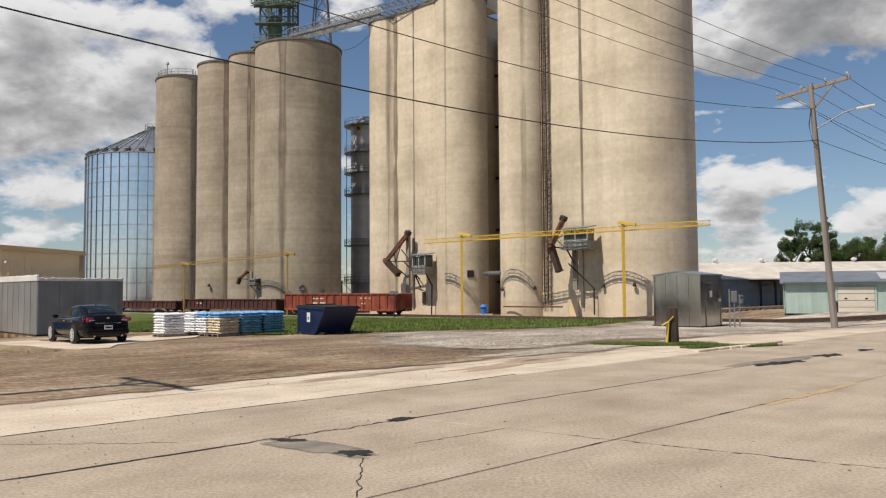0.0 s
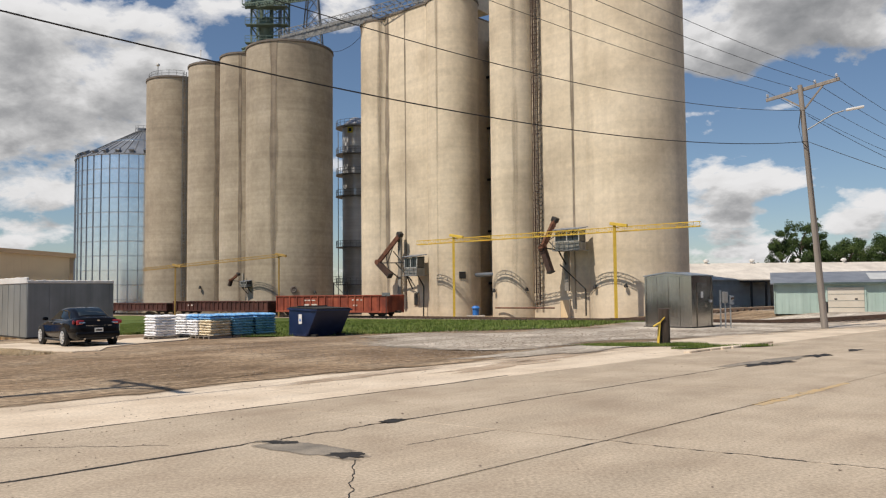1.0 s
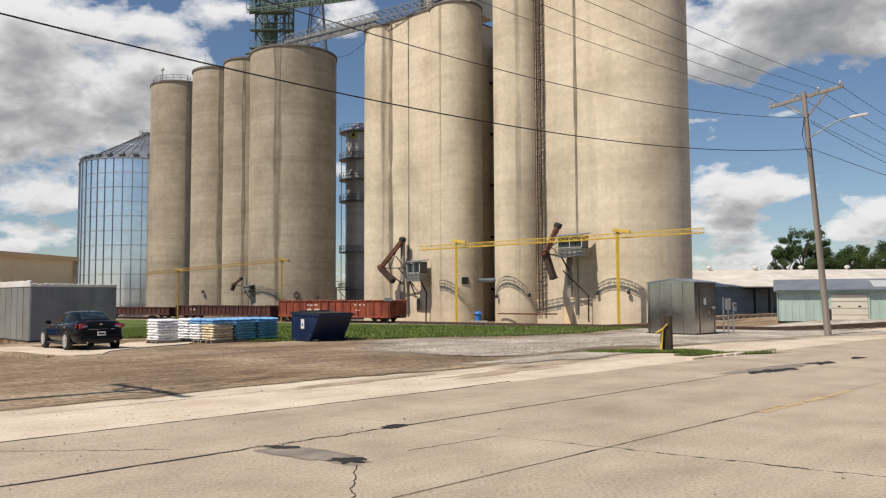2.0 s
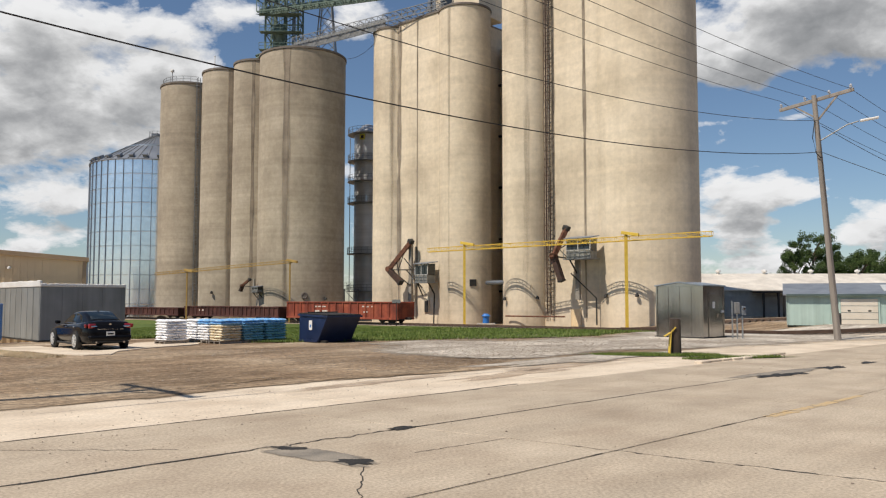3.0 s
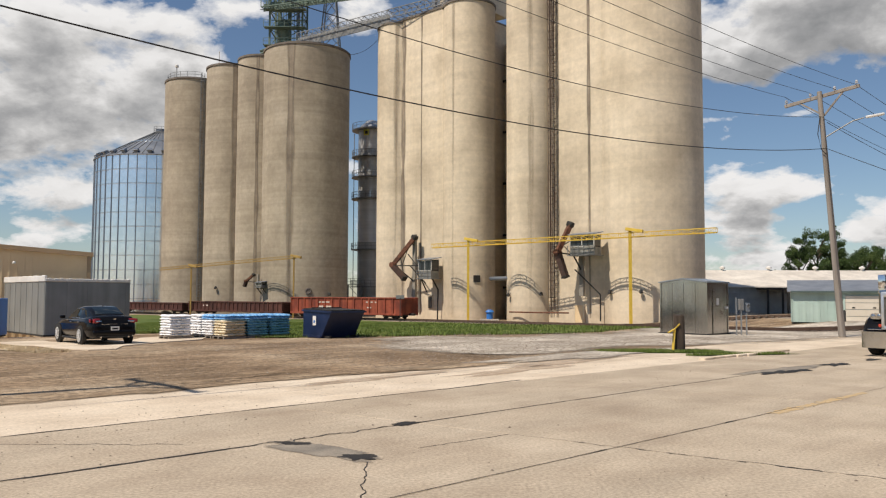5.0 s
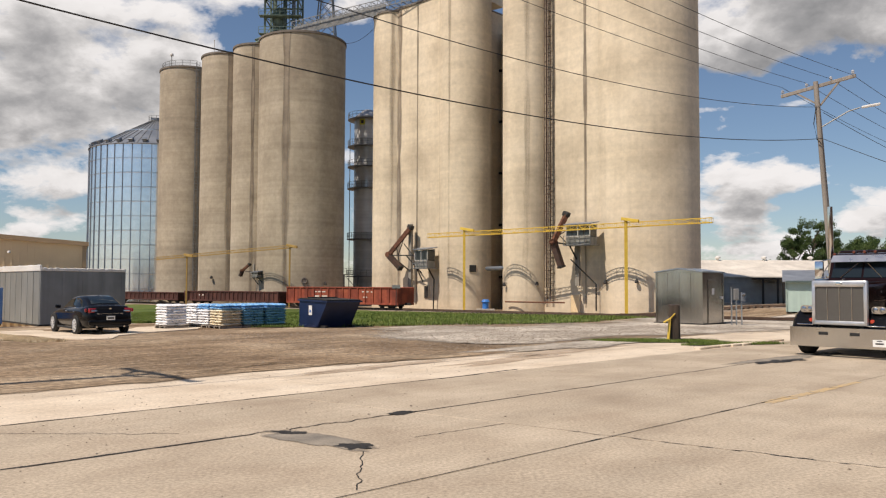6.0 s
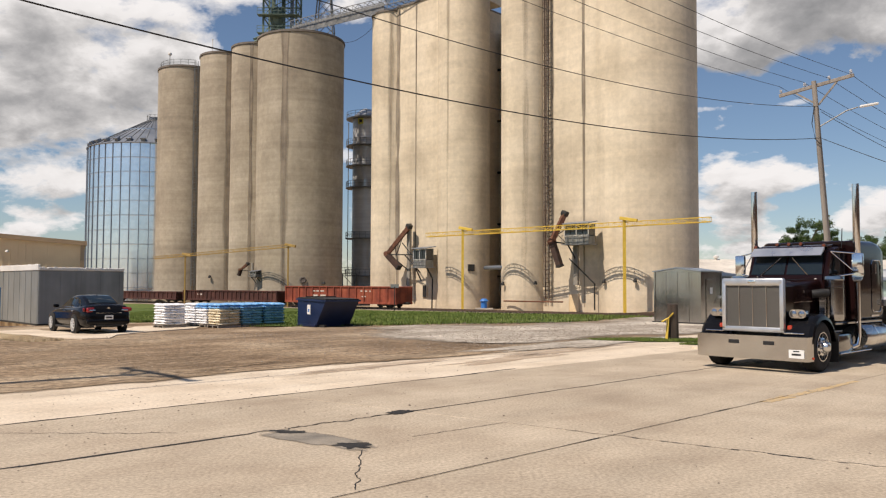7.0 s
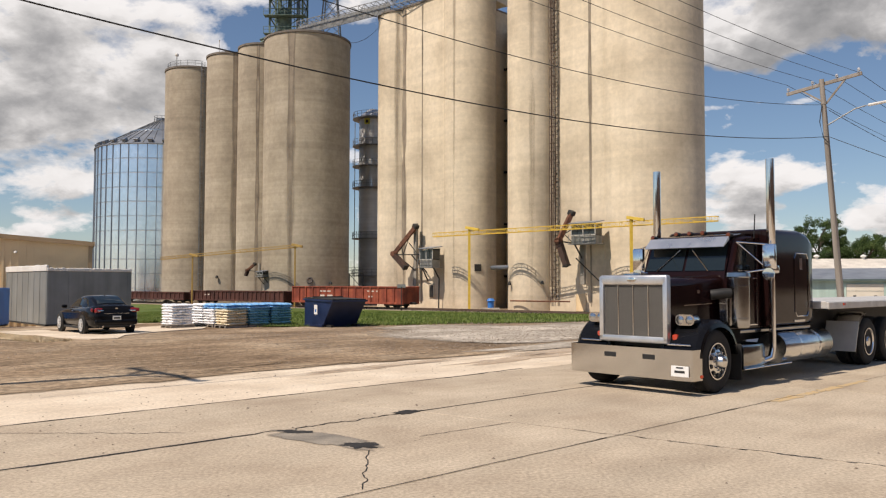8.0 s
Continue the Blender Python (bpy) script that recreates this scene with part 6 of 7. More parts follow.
    part("plate_bar", box(bmesh.new(), 0.006, 0.22, 0.06, Matrix.Translation((-2.478, 0, 0.615))), UNDER, pl)
    bp = part("rear_bumper", box(bmesh.new(), 0.16, 1.56, 0.22, Matrix.Translation((-2.40, 0, 0.46)), 0.07, 3), CARP, car)
    part("diffuser", box(bmesh.new(), 0.1, 1.3, 0.1, Matrix.Translation((-2.40, 0, 0.33)), 0.03), UNDER, bp)
    part("antenna_fin", box(bmesh.new(), 0.1, 0.03, 0.06, Matrix.Translation((-1.0, 0, 1.44)), 0.01), UNDER, car)


SILVER = mat("silver_paint", [(0.66, 0.66, 0.65), (0.76, 0.76, 0.75)], 8, 0.35, metal=0.3, local=True)
TAILRED = mat("tail_lamp_red", [(0.20, 0.010, 0.012), (0.30, 0.018, 0.02)], 10, 0.15, local=True, coat=0.5)
sedan()

# concrete pad under the car
bm = bmesh.new()
pad = [(-31.0, 42.0), (-24.0, 36.6), (-17.2, 30.9), (-15.6, 29.3), (-14.9, 29.0), (-13.2, 27.2), (-11.6, 26.0), (-10.9, 26.5), (-11.5, 28.6), (-11.2, 30.9), (-10.2, 33.6), (-10.9, 37.0), (-16.6, 42.5)]
rows = []
for x, y in pad:
    rows.append((x, y))
top = [bm.verts.new((x, y, ground_z(x, y) + 0.03)) for x, y in rows]
bot = [bm.verts.new((x, y, ground_z(x, y) - 0.25)) for x, y in rows]
bm.faces.new(top)
for i in range(len(rows)):
    bm.faces.new((bot[i], bot[(i + 1) % len(rows)], top[(i + 1) % len(rows)], top[i]))
bmesh.ops.recalc_face_normals(bm, faces=bm.faces)
solid("pavement", bm, APRON, "pale concrete parking pad with a broken edge", "pavement", kind="structure", smooth=0)


def bag_stack(x, y, ang, layers, kinds, label):
    gz = ground_z(x, y)
    st = thing("bag_pallet", pose(x, y, gz, 0, 0, ang), label, "bagged goods", "pallets of bagged goods")
    st.scale = (0.93, 0.93, 0.93)
    for yy in (-0.5, 0, 0.5):
        share("stringer", STRINGER, st, pose(0, yy, 0.05))
    for i in range(7):
        share("board", BOARD, st, pose(-0.52 + i * 0.173, 0, 0.113), "worn wooden pallet board")
    rng = random.Random(int(x * 100) + int(y * 10))
    for l in range(layers):
        z = 0.19 + l * 0.125
        m = kinds[min(len(kinds) - 1, int(l / layers * len(kinds)))]
        for ix in range(2):
            for iy in range(3):
                a, b = (-0.27 + 0.55 * ix, -0.37 + 0.37 * iy)
                if l % 2:
                    a, b = b, a
                w, d = (0.57, 0.39) if l % 2 == 0 else (0.39, 0.57)
                share("bag", BAGS[m][l % 2], st, pose(a + rng.uniform(-0.02, 0.02), b + rng.uniform(-0.02, 0.02), z, rng.uniform(-3, 3), rng.uniform(-3, 3), rng.uniform(-4, 4)))


STRINGER = mesh(box(bmesh.new(), 1.15, 0.1, 0.1), "stringer", WOODP, 0)
BOARD = mesh(box(bmesh.new(), 0.1, 1.15, 0.025), "board", WOODP, 0)


def bag_mesh(material, odd):
    bm = bmesh.new()
    w, d, h = (0.60, 0.41, 0.145) if not odd else (0.41, 0.60, 0.145)
    n = 6
    g = {}
    for s in (-1, 1):
        for i in range(n + 1):
            for j in range(n + 1):
                u, v = 2 * i / n - 1, 2 * j / n - 1
                e = (1 - u ** 4) * (1 - v ** 4)
                key = (i, j, s if e > 1e-6 else 0)
                if key not in g:
                    g[key] = bm.verts.new((u * w / 2, v * d / 2, s * h / 2 * e ** 0.45))
    for s in (-1, 1):
        for i in range(n):
            for j in range(n):
                q = []
                for a, b in ((i, j), (i + 1, j), (i + 1, j + 1), (i, j + 1)):
                    v = g.get((a, b, s)) or g[(a, b, 0)]
                    if v not in q:
                        q.append(v)
                if len(q) > 2:
                    bm.faces.new(q if s > 0 else list(reversed(q)))
    return mesh(bm, "bag", material, 60)


BAGW = mat("white_bag", [(0.78, 0.78, 0.80), (0.88, 0.88, 0.88)], 6, 0.4, local=True, island=0.08, fine=0.1, fine_scale=12)
BAGB = mat("blue_bag", [(0.10, 0.31, 0.64), (0.22, 0.47, 0.78), (0.50, 0.66, 0.84)], 5, 0.35, local=True, island=0.15)
BAGC = mat("cream_bag", [(0.66, 0.56, 0.38), (0.80, 0.72, 0.56)], 5, 0.45, local=True, island=0.1)
BAGG = mat("teal_bag", [(0.15, 0.36, 0.48), (0.30, 0.52, 0.62)], 5, 0.4, local=True, island=0.12)
BAGS = {"w": (bag_mesh(BAGW, 0), bag_mesh(BAGW, 1)), "b": (bag_mesh(BAGB, 0), bag_mesh(BAGB, 1)), "c": (bag_mesh(BAGC, 0), bag_mesh(BAGC, 1)), "g": (bag_mesh(BAGG, 0), bag_mesh(BAGG, 1))}
for x, y, k, lab in ((-14.2, 42.2, "www", "pallet of stacked white plastic bags"), (-13.15, 43.9, "www", "pallet of stacked white plastic bags"), (-12.2, 42.85, "wwb", "pallet of white bags under blue ones"), (-11.2, 43.9, "wbb", "pallet of white and blue bags"),
                     (-11.23, 41.8, "ccb", "pallet of cream bags under blue ones"), (-10.25, 42.75, "ggb", "pallet of teal plastic bags under blue ones"), (-9.27, 43.7, "ggb", "pallet of teal plastic bags under blue ones"), (-10.15, 44.9, "ggb", "pallet of teal plastic bags under blue ones")):
    bag_stack(x * 0.83, y * 0.83, ROAD_ANG, 8, k, lab)


def dumpster():
    x, y = -6.21, 35.3
    d = thing("waste_skip", pose(x, y, ground_z(x, y) + 0.02, 0, 0, ROAD_ANG - 90), "navy blue steel waste skip with sloped front", "skip")
    d.scale = (0.92, 0.92, 0.92)
    w = 1.95
    bd = part("body", prism(bmesh.new(), [(0.0, 0.02), (1.5, 0.02), (2.26, 1.2), (0.0, 1.26)], "y", 0, w), BLUEBIN, d, smooth=0)
    part("top_rim", prism(bmesh.new(), [(-0.06, 1.26), (-0.06, 1.34), (2.36, 1.28), (2.36, 1.2)], "y", -0.06, w + 0.06), BLUEBIN, d, smooth=0)
    part("lid", prism(bmesh.new(), [(-0.02, 1.344), (-0.02, 1.40), (2.3, 1.33), (2.3, 1.286)], "y", 0.0, w), DARK, d, "flat black lid", smooth=0)
    part("lid_hinge", bar(bmesh.new(), (0.55, 0.1, 1.42), (0.55, w - 0.1, 1.42), 0.05, None, 8), DARK, d)
    part("bottom_rail", box(bmesh.new(), 1.5, 0.05, 0.1, Matrix.Translation((0.77, -0.028, 0.08))), BLUEBIN, bd)
    part("decal", box(bmesh.new(), 0.26, 0.012, 0.45, Matrix.Translation((0.95, -0.012, 0.82))), WHITE, d, "white oval decal")
    part("decal_mark", box(bmesh.new(), 0.1, 0.012, 0.13, Matrix.Translation((0.95, -0.021, 0.78))), BLUE, d)
    for yy in (0.2, w - 0.2):
        part("fork_pocket", box(bmesh.new(), 1.9, 0.16, 0.14, Matrix.Translation((1.05, yy, 0.05))), DARK, d)


dumpster()


def equipment_hut():
    h = thing("equipment_hut", pose(12.03, 36.15, 0.0, 0, 0, ROAD_ANG), "small grey galvanised sheet-metal equipment hut", "hut")
    L, W, H = 1.95, 2.36, 2.42
    body = part("body", box(bmesh.new(), L, W, H, Matrix.Translation((L / 2, W / 2, H / 2)), 0.015), HUTSHEET, h, smooth=0)
    for i in range(1, 4):
        part("panel_seam", box(bmesh.new(), 0.03, 0.035, H - 0.05, Matrix.Translation((-0.005, i * W / 4, H / 2))), HUTSHEET, body)
    for px, py in ((0, 0), (L, 0), (0, W), (L, W)):
        part("corner_trim", box(bmesh.new(), 0.07, 0.07, H, Matrix.Translation((px, py, H / 2))), HUTSHEET, body)
    bm = bmesh.new()
    prism(bm, [(-0.08, H), (W / 2, H + 0.16), (W + 0.08, H), (W + 0.08, H + 0.05), (W / 2, H + 0.22), (-0.08, H + 0.05)], "x", -0.1, L + 0.1)
    part("roof", bm, GALV, h, smooth=0)
    part("gable", prism(bmesh.new(), [(0.0, H - 0.01), (W, H - 0.01), (W / 2, H + 0.15)], "x", 0.0, L), HUTSHEET, h, smooth=0)
    dr = part("door", box(bmesh.new(), 0.95, 0.04, 2.05, Matrix.Translation((L / 2, -0.02, 1.06)), 0.01), HUTSHEET, h)
    part("notice", box(bmesh.new(), 0.22, 0.012, 0.3, Matrix.Translation((L / 2 - 0.05, -0.046, 1.55))), WHITE, dr)
    part("handle", box(bmesh.new(), 0.05, 0.06, 0.16, Matrix.Translation((L / 2 + 0.36, -0.06, 1.05))), CHROME, dr)
    part("vent", box(bmesh.new(), 0.18, 0.06, 0.12, Matrix.Translation((L - 0.15, -0.03, 1.25))), WHITE, h)
    part("base", box(bmesh.new(), L + 0.2, W + 0.2, 0.16, Matrix.Translation((L / 2, W / 2, 0.0))), DARK, h)


HUTSHEET = mat("hut_sheet", [(0.42, 0.415, 0.40), (0.52, 0.515, 0.50)], 0.9, 0.15, metal=1.0, streak=(2.0, 0.12), rough_var=0.06, bump=0.05, bump_scale=1.4, bump_dist=0.05)
equipment_hut()

mp = thing("meter_pedestal", pose(13.6, 36.2, 0.0), "grey electric meter boxes on galvanised posts", "meter")
for x in (-0.22, 0.0, 0.24):
    part("post", bar(bmesh.new(), (x, 0, -0.1), (x, 0, (1.75, 1.3, 1.05)[round((x + 0.22) / 0.22)]), 0.07, None, 10), GALV, mp)
part("meter_box", box(bmesh.new(), 0.24, 0.16, 0.52, Matrix.Translation((-0.04, -0.1, 1.42)), 0.02), STEEL, mp)
part("junction_box", box(bmesh.new(), 0.2, 0.14, 0.4, Matrix.Translation((0.26, -0.1, 1.3)), 0.02), STIFF, mp)
part("meter_glass", cyl(bmesh.new(), 0.07, 0.06, 0.08, pose(0.26, -0.2, 1.38, 90, 0, 0), 14), LENS, mp)

pb = thing("timber_post", pose(7.65, 25.75, 0.0, 0, 0, 20), "weathered dark timber post with yellow strap", "post")
bm = bmesh.new()
cyl(bm, 0.19, 0.175, 1.25, Matrix.Translation((0, 0, 0.55)), 14)
for v in bm.verts:
    if v.co.z > 1.0:
        v.co.z += 0.06 * noise.noise(v.co * 6)
part("trunk", bm, BLACKPOST, pb)
bm = bmesh.new()
bar(bm, (-0.33, -0.12, 0.0), (-0.25, -0.1, 0.72), 0.09, 0.03)
bar(bm, (-0.25, -0.1, 0.72), (-0.52, -0.16, 0.62), 0.07, 0.03)
bar(bm, (-0.25, -0.1, 0.72), (-0.1, -0.17, 0.9), 0.07, 0.03)
part("strap", bm, YELLOW, pb, "bent yellow metal strap")


WIRE_SAG = 0.62
WIRE1 = (-1.95, 1.0, 0.0)
WIRE2 = (-1.6, 1.15, 0.0)


# ---- utility pole and wires ----
def utility_pole(x, y, lean, with_lamp):
    p = thing("utility_pole", pose(x, y, -0.1, 0, lean, 0), "weathered grey wooden utility pole with crossarm and insulators", "utility pole", "utility poles along the road")
    part("shaft", cyl(bmesh.new(), 0.155, 0.105, 11.15, Matrix.Translation((0, 0, 5.57)), 20), WOODP, p)
    arm_m = pose(0, 0, 10.95, 0, -lean, ROAD_ANG + 90)
    part("crossarm", box(bmesh.new(), 3.3, 0.12, 0.15, arm_m @ Matrix.Translation((0, -0.16, 0)), 0.01), WOODP, p)
    for sgn in (-1, 1):
        part("arm_brace", bar(bmesh.new(), arm_m @ Vector((sgn * 0.95, -0.16, -0.05)), arm_m @ Vector((0, -0.13, -0.9)), 0.07), WOODP, p)
    for k in (-1.55, -0.62, 0.45, 1.55):
        part("insulator", lathe(bmesh.new(), [(0.02, 0), (0.02, 0.07), (0.07, 0.08), (0.07, 0.11), (0.04, 0.12), (0.06, 0.15), (0.05, 0.2), (0.02, 0.22)], 14, arm_m @ Matrix.Translation((k, -0.16, 0.06))), PORCELAIN, p)
    if with_lamp:
        la = part("lamp_arm", tube(bmesh.new(), [(0.05, -0.05, 9.05), (0.6, -0.3, 9.35), (1.1, -0.5, 9.62), (1.55, -0.65, 9.72)], 0.03, 8), STEEL, p)
        part("lamp_head", box(bmesh.new(), 0.75, 0.22, 0.1, pose(1.95, -0.8, 9.75, 0, -4, -22), 0.04, 2), WHITE, la, "pale street lamp head")
        part("riser_cable", tube(bmesh.new(), [(-0.12, -0.1, 10.0), (-0.32, -0.15, 9.2), (-0.22, -0.15, 8.5), (-0.05, -0.2, 8.25)], 0.02, 6), CABLE, p)
    return p


PORCELAIN = mat("grey_insulator", [(0.4, 0.4, 0.42), (0.55, 0.55, 0.56)], 5, 0.25, local=True)
utility_pole(17.69, 35.2, -3.9, True)
utility_pole(-11.35, 10.95, 0, False)
utility_pole(17.69 + 0.7254 * 46, 35.2 + 0.6883 * 46, 0, False)


def wire(name, a, b, sag, r, label, skew=0.0):
    a, b = Vector(a), Vector(b)
    pts = []
    for i in range(41):
        f = i / 40
        p = a.lerp(b, f)
        p.z -= 4 * sag * f * (1 - f) * (1 + skew * (f - 0.5))
        pts.append(p)
    solid(name, tube(bmesh.new(), pts, r, 6), CABLE, label, "cable", "overhead wires")


POLE_TOP = Vector((16.93, 35.2, 0))


def arm_point(k):
    return Vector((POLE_TOP.x + ROAD_N.x * k, POLE_TOP.y + ROAD_N.y * k, 11.05))


back = Vector((-ROAD_U.x * 37, -ROAD_U.y * 37, 0))
ahead = Vector((ROAD_U.x * 46, ROAD_U.y * 46, 0))
for k in (-1.55, -0.62, 0.45, 1.55):
    a = arm_point(k)
    wire("power_line", a, a + back, WIRE_SAG, 0.009, "thin black overhead power line")
    wire("power_line", a, a + ahead, 0.8, 0.011, "thin black overhead power line")
lowa, lowb = Vector((17.05, 35.1, 9.85)), Vector((17.15, 35.1, 8.42))
wire("communication_cable", lowa, lowa + back + Vector((0, 0, WIRE2[0])), WIRE2[1], 0.011, "thin black overhead communication cable", WIRE2[2])
wire("communication_cable", lowb, lowb + back + Vector((0, 0, WIRE1[0])), WIRE1[1], 0.015, "thick black overhead cable", WIRE1[2])
wire("power_line", (17.2, 35.1, 9.6), Vector((17.2, 35.1, 9.6)) + ahead, 0.9, 0.013, "thin black overhead cable")
wire("guy_wire", (17.2, 35.1, 8.4), (24.5, 30.2, 4.2), 0.1, 0.014, "thin black service drop cable")
wire("roof_cable", (-15.0, 122.0, 39.5), (-9.4, 115.0, 40.0), 0.8, 0.03, "thin cable between the silo roofs")


# ---- far sheds and trees ----
def long_shed():
    b = thing("long_shed", pose(35.5, 122.0, -1.5, 0, 0, -2), "long grey shed with a pale sheet roof", "shed")
    H, R, D = 4.85, 7.7, 20.0
    bm = bmesh.new()
    ribbed_wall(bm, 80, H, Matrix(), 0.6, 0.05)
    part("front_wall", bm, GREYWALL, b, smooth=0)
    part("end_wall", prism(bmesh.new(), [(0.0, 0.0), (D, 0.0), (D, H), (D / 2, R - 0.2), (0.0, H)], "x", 0, 0.15), GREYWALL, b, smooth=0)
    r = part("roof", prism(bmesh.new(), [(-0.5, H - 0.15), (D / 2, R - 0.15), (D + 0.5, H - 0.15), (D + 0.5, H), (D / 2, R), (-0.5, H)], "x", -0.4, 80), PALEROOF, b, smooth=0)
    for k in range(9):
        part("roof_vent", lathe(bmesh.new(), [(0.25, 0), (0.25, 0.3), (0.45, 0.36), (0.45, 0.6), (0.05, 0.8)], 14, pose(10.5 + k * 7.6, D / 2 - 0.3, R - 0.1)), WHITE, r)
    part("dock_opening", box(bmesh.new(), 9.8, 0.3, 3.7, Matrix.Translation((13.2, -0.12, 2.0))), DOCKDARK, b, "dark open loading bay")
    part("dock_canopy", box(bmesh.new(), 6.0, 3.2, 0.25, Matrix.Translation((15.6, -1.6, 4.5))), DARK, b)
    for x in (13.2, 15.4, 16.2, 18.0):
        part("dock_post", box(bmesh.new(), 0.26, 0.26, 4.5, Matrix.Translation((x, -3.0, 2.25))), DARK, b)
    part("dock_sill", box(bmesh.new(), 13, 2.2, 0.9, Matrix.Translation((13, -1.4, 0.4))), GRAVEL, b)


DOCKDARK = mat("dock_grey", [(0.26, 0.265, 0.25), (0.34, 0.345, 0.33)], 1.0, 0.8)
long_shed()


def mint_shed():
    b = thing("mint_shed", pose(27.2, 62.0, -0.17, 0, 0, -23.5), "pale mint-green metal shed with grey roof", "shed")
    L, H = 30, 2.38
    bm = bmesh.new()
    ribbed_wall(bm, L, H, Matrix(), 0.5, 0.03)
    part("front_wall", bm, MINT, b, smooth=0)
    part("end_wall", prism(bmesh.new(), [(0, 0), (9, 0), (9, H), (4.5, H + 0.82), (0, H)], "x", 0, 0.12), MINT, b, smooth=0)
    r = part("roof", prism(bmesh.new(), [(-0.35, H - 0.05), (4.5, H + 0.86), (9.35, H - 0.05), (9.35, H + 0.05), (4.5, H + 0.96), (-0.35, H + 0.05)], "x", -0.25, L), SLATE, b, smooth=0)
    for k in range(5):
        part("skylight", prism(bmesh.new(), [(0.6, H + 0.25), (3.4, H + 0.77), (3.4, H + 0.80), (0.6, H + 0.28)], "x", 6.8 + k * 2.4, 8.3 + k * 2.4), SKYL, r, "pale translucent roof panel", smooth=0)
    part("eave_trim", box(bmesh.new(), L, 0.08, 0.14, Matrix.Translation((L / 2, -0.36, H - 0.02))), EAVE, b)
    dr = part("garage_door", box(bmesh.new(), 2.5, 0.1, 2.05, Matrix.Translation((5.05, -0.06, 1.02)), 0.01), CREAM, b, "cream sectional garage door")
    for k in range(1, 4):
        part("panel_joint", box(bmesh.new(), 2.5, 0.02, 0.02, Matrix.Translation((5.05, -0.115, 0.51 * k))), EAVE, dr)
    for dx in (-0.7, 0.7):
        part("door_window", box(bmesh.new(), 0.2, 0.02, 0.1, Matrix.Translation((5.05 + dx, -0.115, 1.15))), WINDOW, dr)
    for dx in (-1.33, 1.33):
        part("door_jamb", box(bmesh.new(), 0.12, 0.12, 2.15, Matrix.Translation((5.05 + dx, -0.06, 1.07))), MINT, b)


SKYL = mat("skylight_sheet", [(0.42, 0.44, 0.44), (0.52, 0.53, 0.52)], 1, 0.5)
EAVE = mat("dark_green_trim", [(0.06, 0.09, 0.085), (0.09, 0.125, 0.12)], 1, 0.6)
CREAM = mat("cream_paint", [(0.60, 0.54, 0.44), (0.68, 0.62, 0.52)], 1, 0.6, fine=0.05)
mint_shed()
for x, y in ((29.6, 58.5), (33.2, 60.0)):
    solid("bollard", lathe(bmesh.new(), [(0.09, -0.4), (0.09, 0.85), (0.05, 0.92), (0.01, 0.93)], 12, pose(x, y, -0.1)), DARK, "short dark steel bollard by the shed", "bollard", "bollards by the shed")


def tree(x, y, h, spread, seed, bare=False):
    rng = random.Random(seed)
    gz = ground_z(x, y) - 0.2
    t = thing("tree", pose(x, y, gz), "bare-twigged leafy bush behind the shed" if bare else "tall leafy deciduous tree behind the sheds", "tree", "trees behind the sheds")
    bm = bmesh.new()
    tube(bm, [(0, 0, 0), (0.1, 0.05, h * 0.3), (-0.1, 0.1, h * 0.5), (0.05, 0, h * 0.68)], 0.012 * h, 10)
    tips = []
    for i in range(14):
        a, z0 = rng.uniform(0, 6.28), h * rng.uniform(0.2, 0.75)
        rr = spread * rng.uniform(0.45, 1.0) * (1 - 0.45 * (z0 / h))
        tip = Vector((math.cos(a) * rr, math.sin(a) * rr, min(h * 0.98, z0 + h * rng.uniform(0.1, 0.28))))
        tube(bm, [(0, 0, z0), tip * 0.5 + Vector((0, 0, z0 * 0.5 + 0.2)), tip], 0.006 * h, 6)
        tips.append(tip)
    part("trunk", bm, BARK, t)
    tips.append(Vector((0, 0, h * 0.95)))
    bm = bmesh.new()
    for tip in tips:
        for c in range(5):
            p = tip + Vector((rng.gauss(0, 1), rng.gauss(0, 1), rng.gauss(0, 0.7))) * spread * 0.22
            rad = spread * rng.uniform(0.14, 0.30)
            for k in range(165 if not bare else 40):
                d = Vector((rng.gauss(0, 1), rng.gauss(0, 1), rng.gauss(0, 0.8)))
                d = d.normalized() * rng.uniform(0.35, 1.0) * rad
                q = Euler((rng.uniform(0, 6.3), rng.uniform(0, 6.3), rng.uniform(0, 6.3))).to_matrix()
                s = rng.uniform(0.16, 0.32)
                vs = [bm.verts.new(p + d + q @ Vector(v) * s) for v in ((-0.5, 0, 0), (0, -0.32, 0.08), (0.5, 0, 0), (0, 0.32, 0.08))]
                bm.faces.new(vs)
    part("crown", bm, LEAF, t, smooth=0)


for i, (x, y, h, s, bare) in enumerate(((54.5, 115, 12.2, 3.0, False), (57.0, 116, 9.6, 3.2, False), (60.8, 114, 9.2, 3.0, False), (51.8, 115, 11.2, 2.5, False), (58.6, 119, 10.6, 2.6, False), (62.8, 118, 9.2, 3.4, False), (67.0, 113, 9.2, 3.6, False), (65.0, 117, 9.6, 3.4, False), (69.5, 116, 9.8, 3.4, False), (74, 115, 9.2, 3.4, False), (80, 116, 9.5, 3.6, False), (51.5, 117, 7.4, 2.2, True), (49.0, 118, 6.3, 2.2, True), (87, 118, 10, 4, False))):
    tree(x * 1.28, y * 1.28, h * 1.27, s * 1.15, 11 + i, bare)

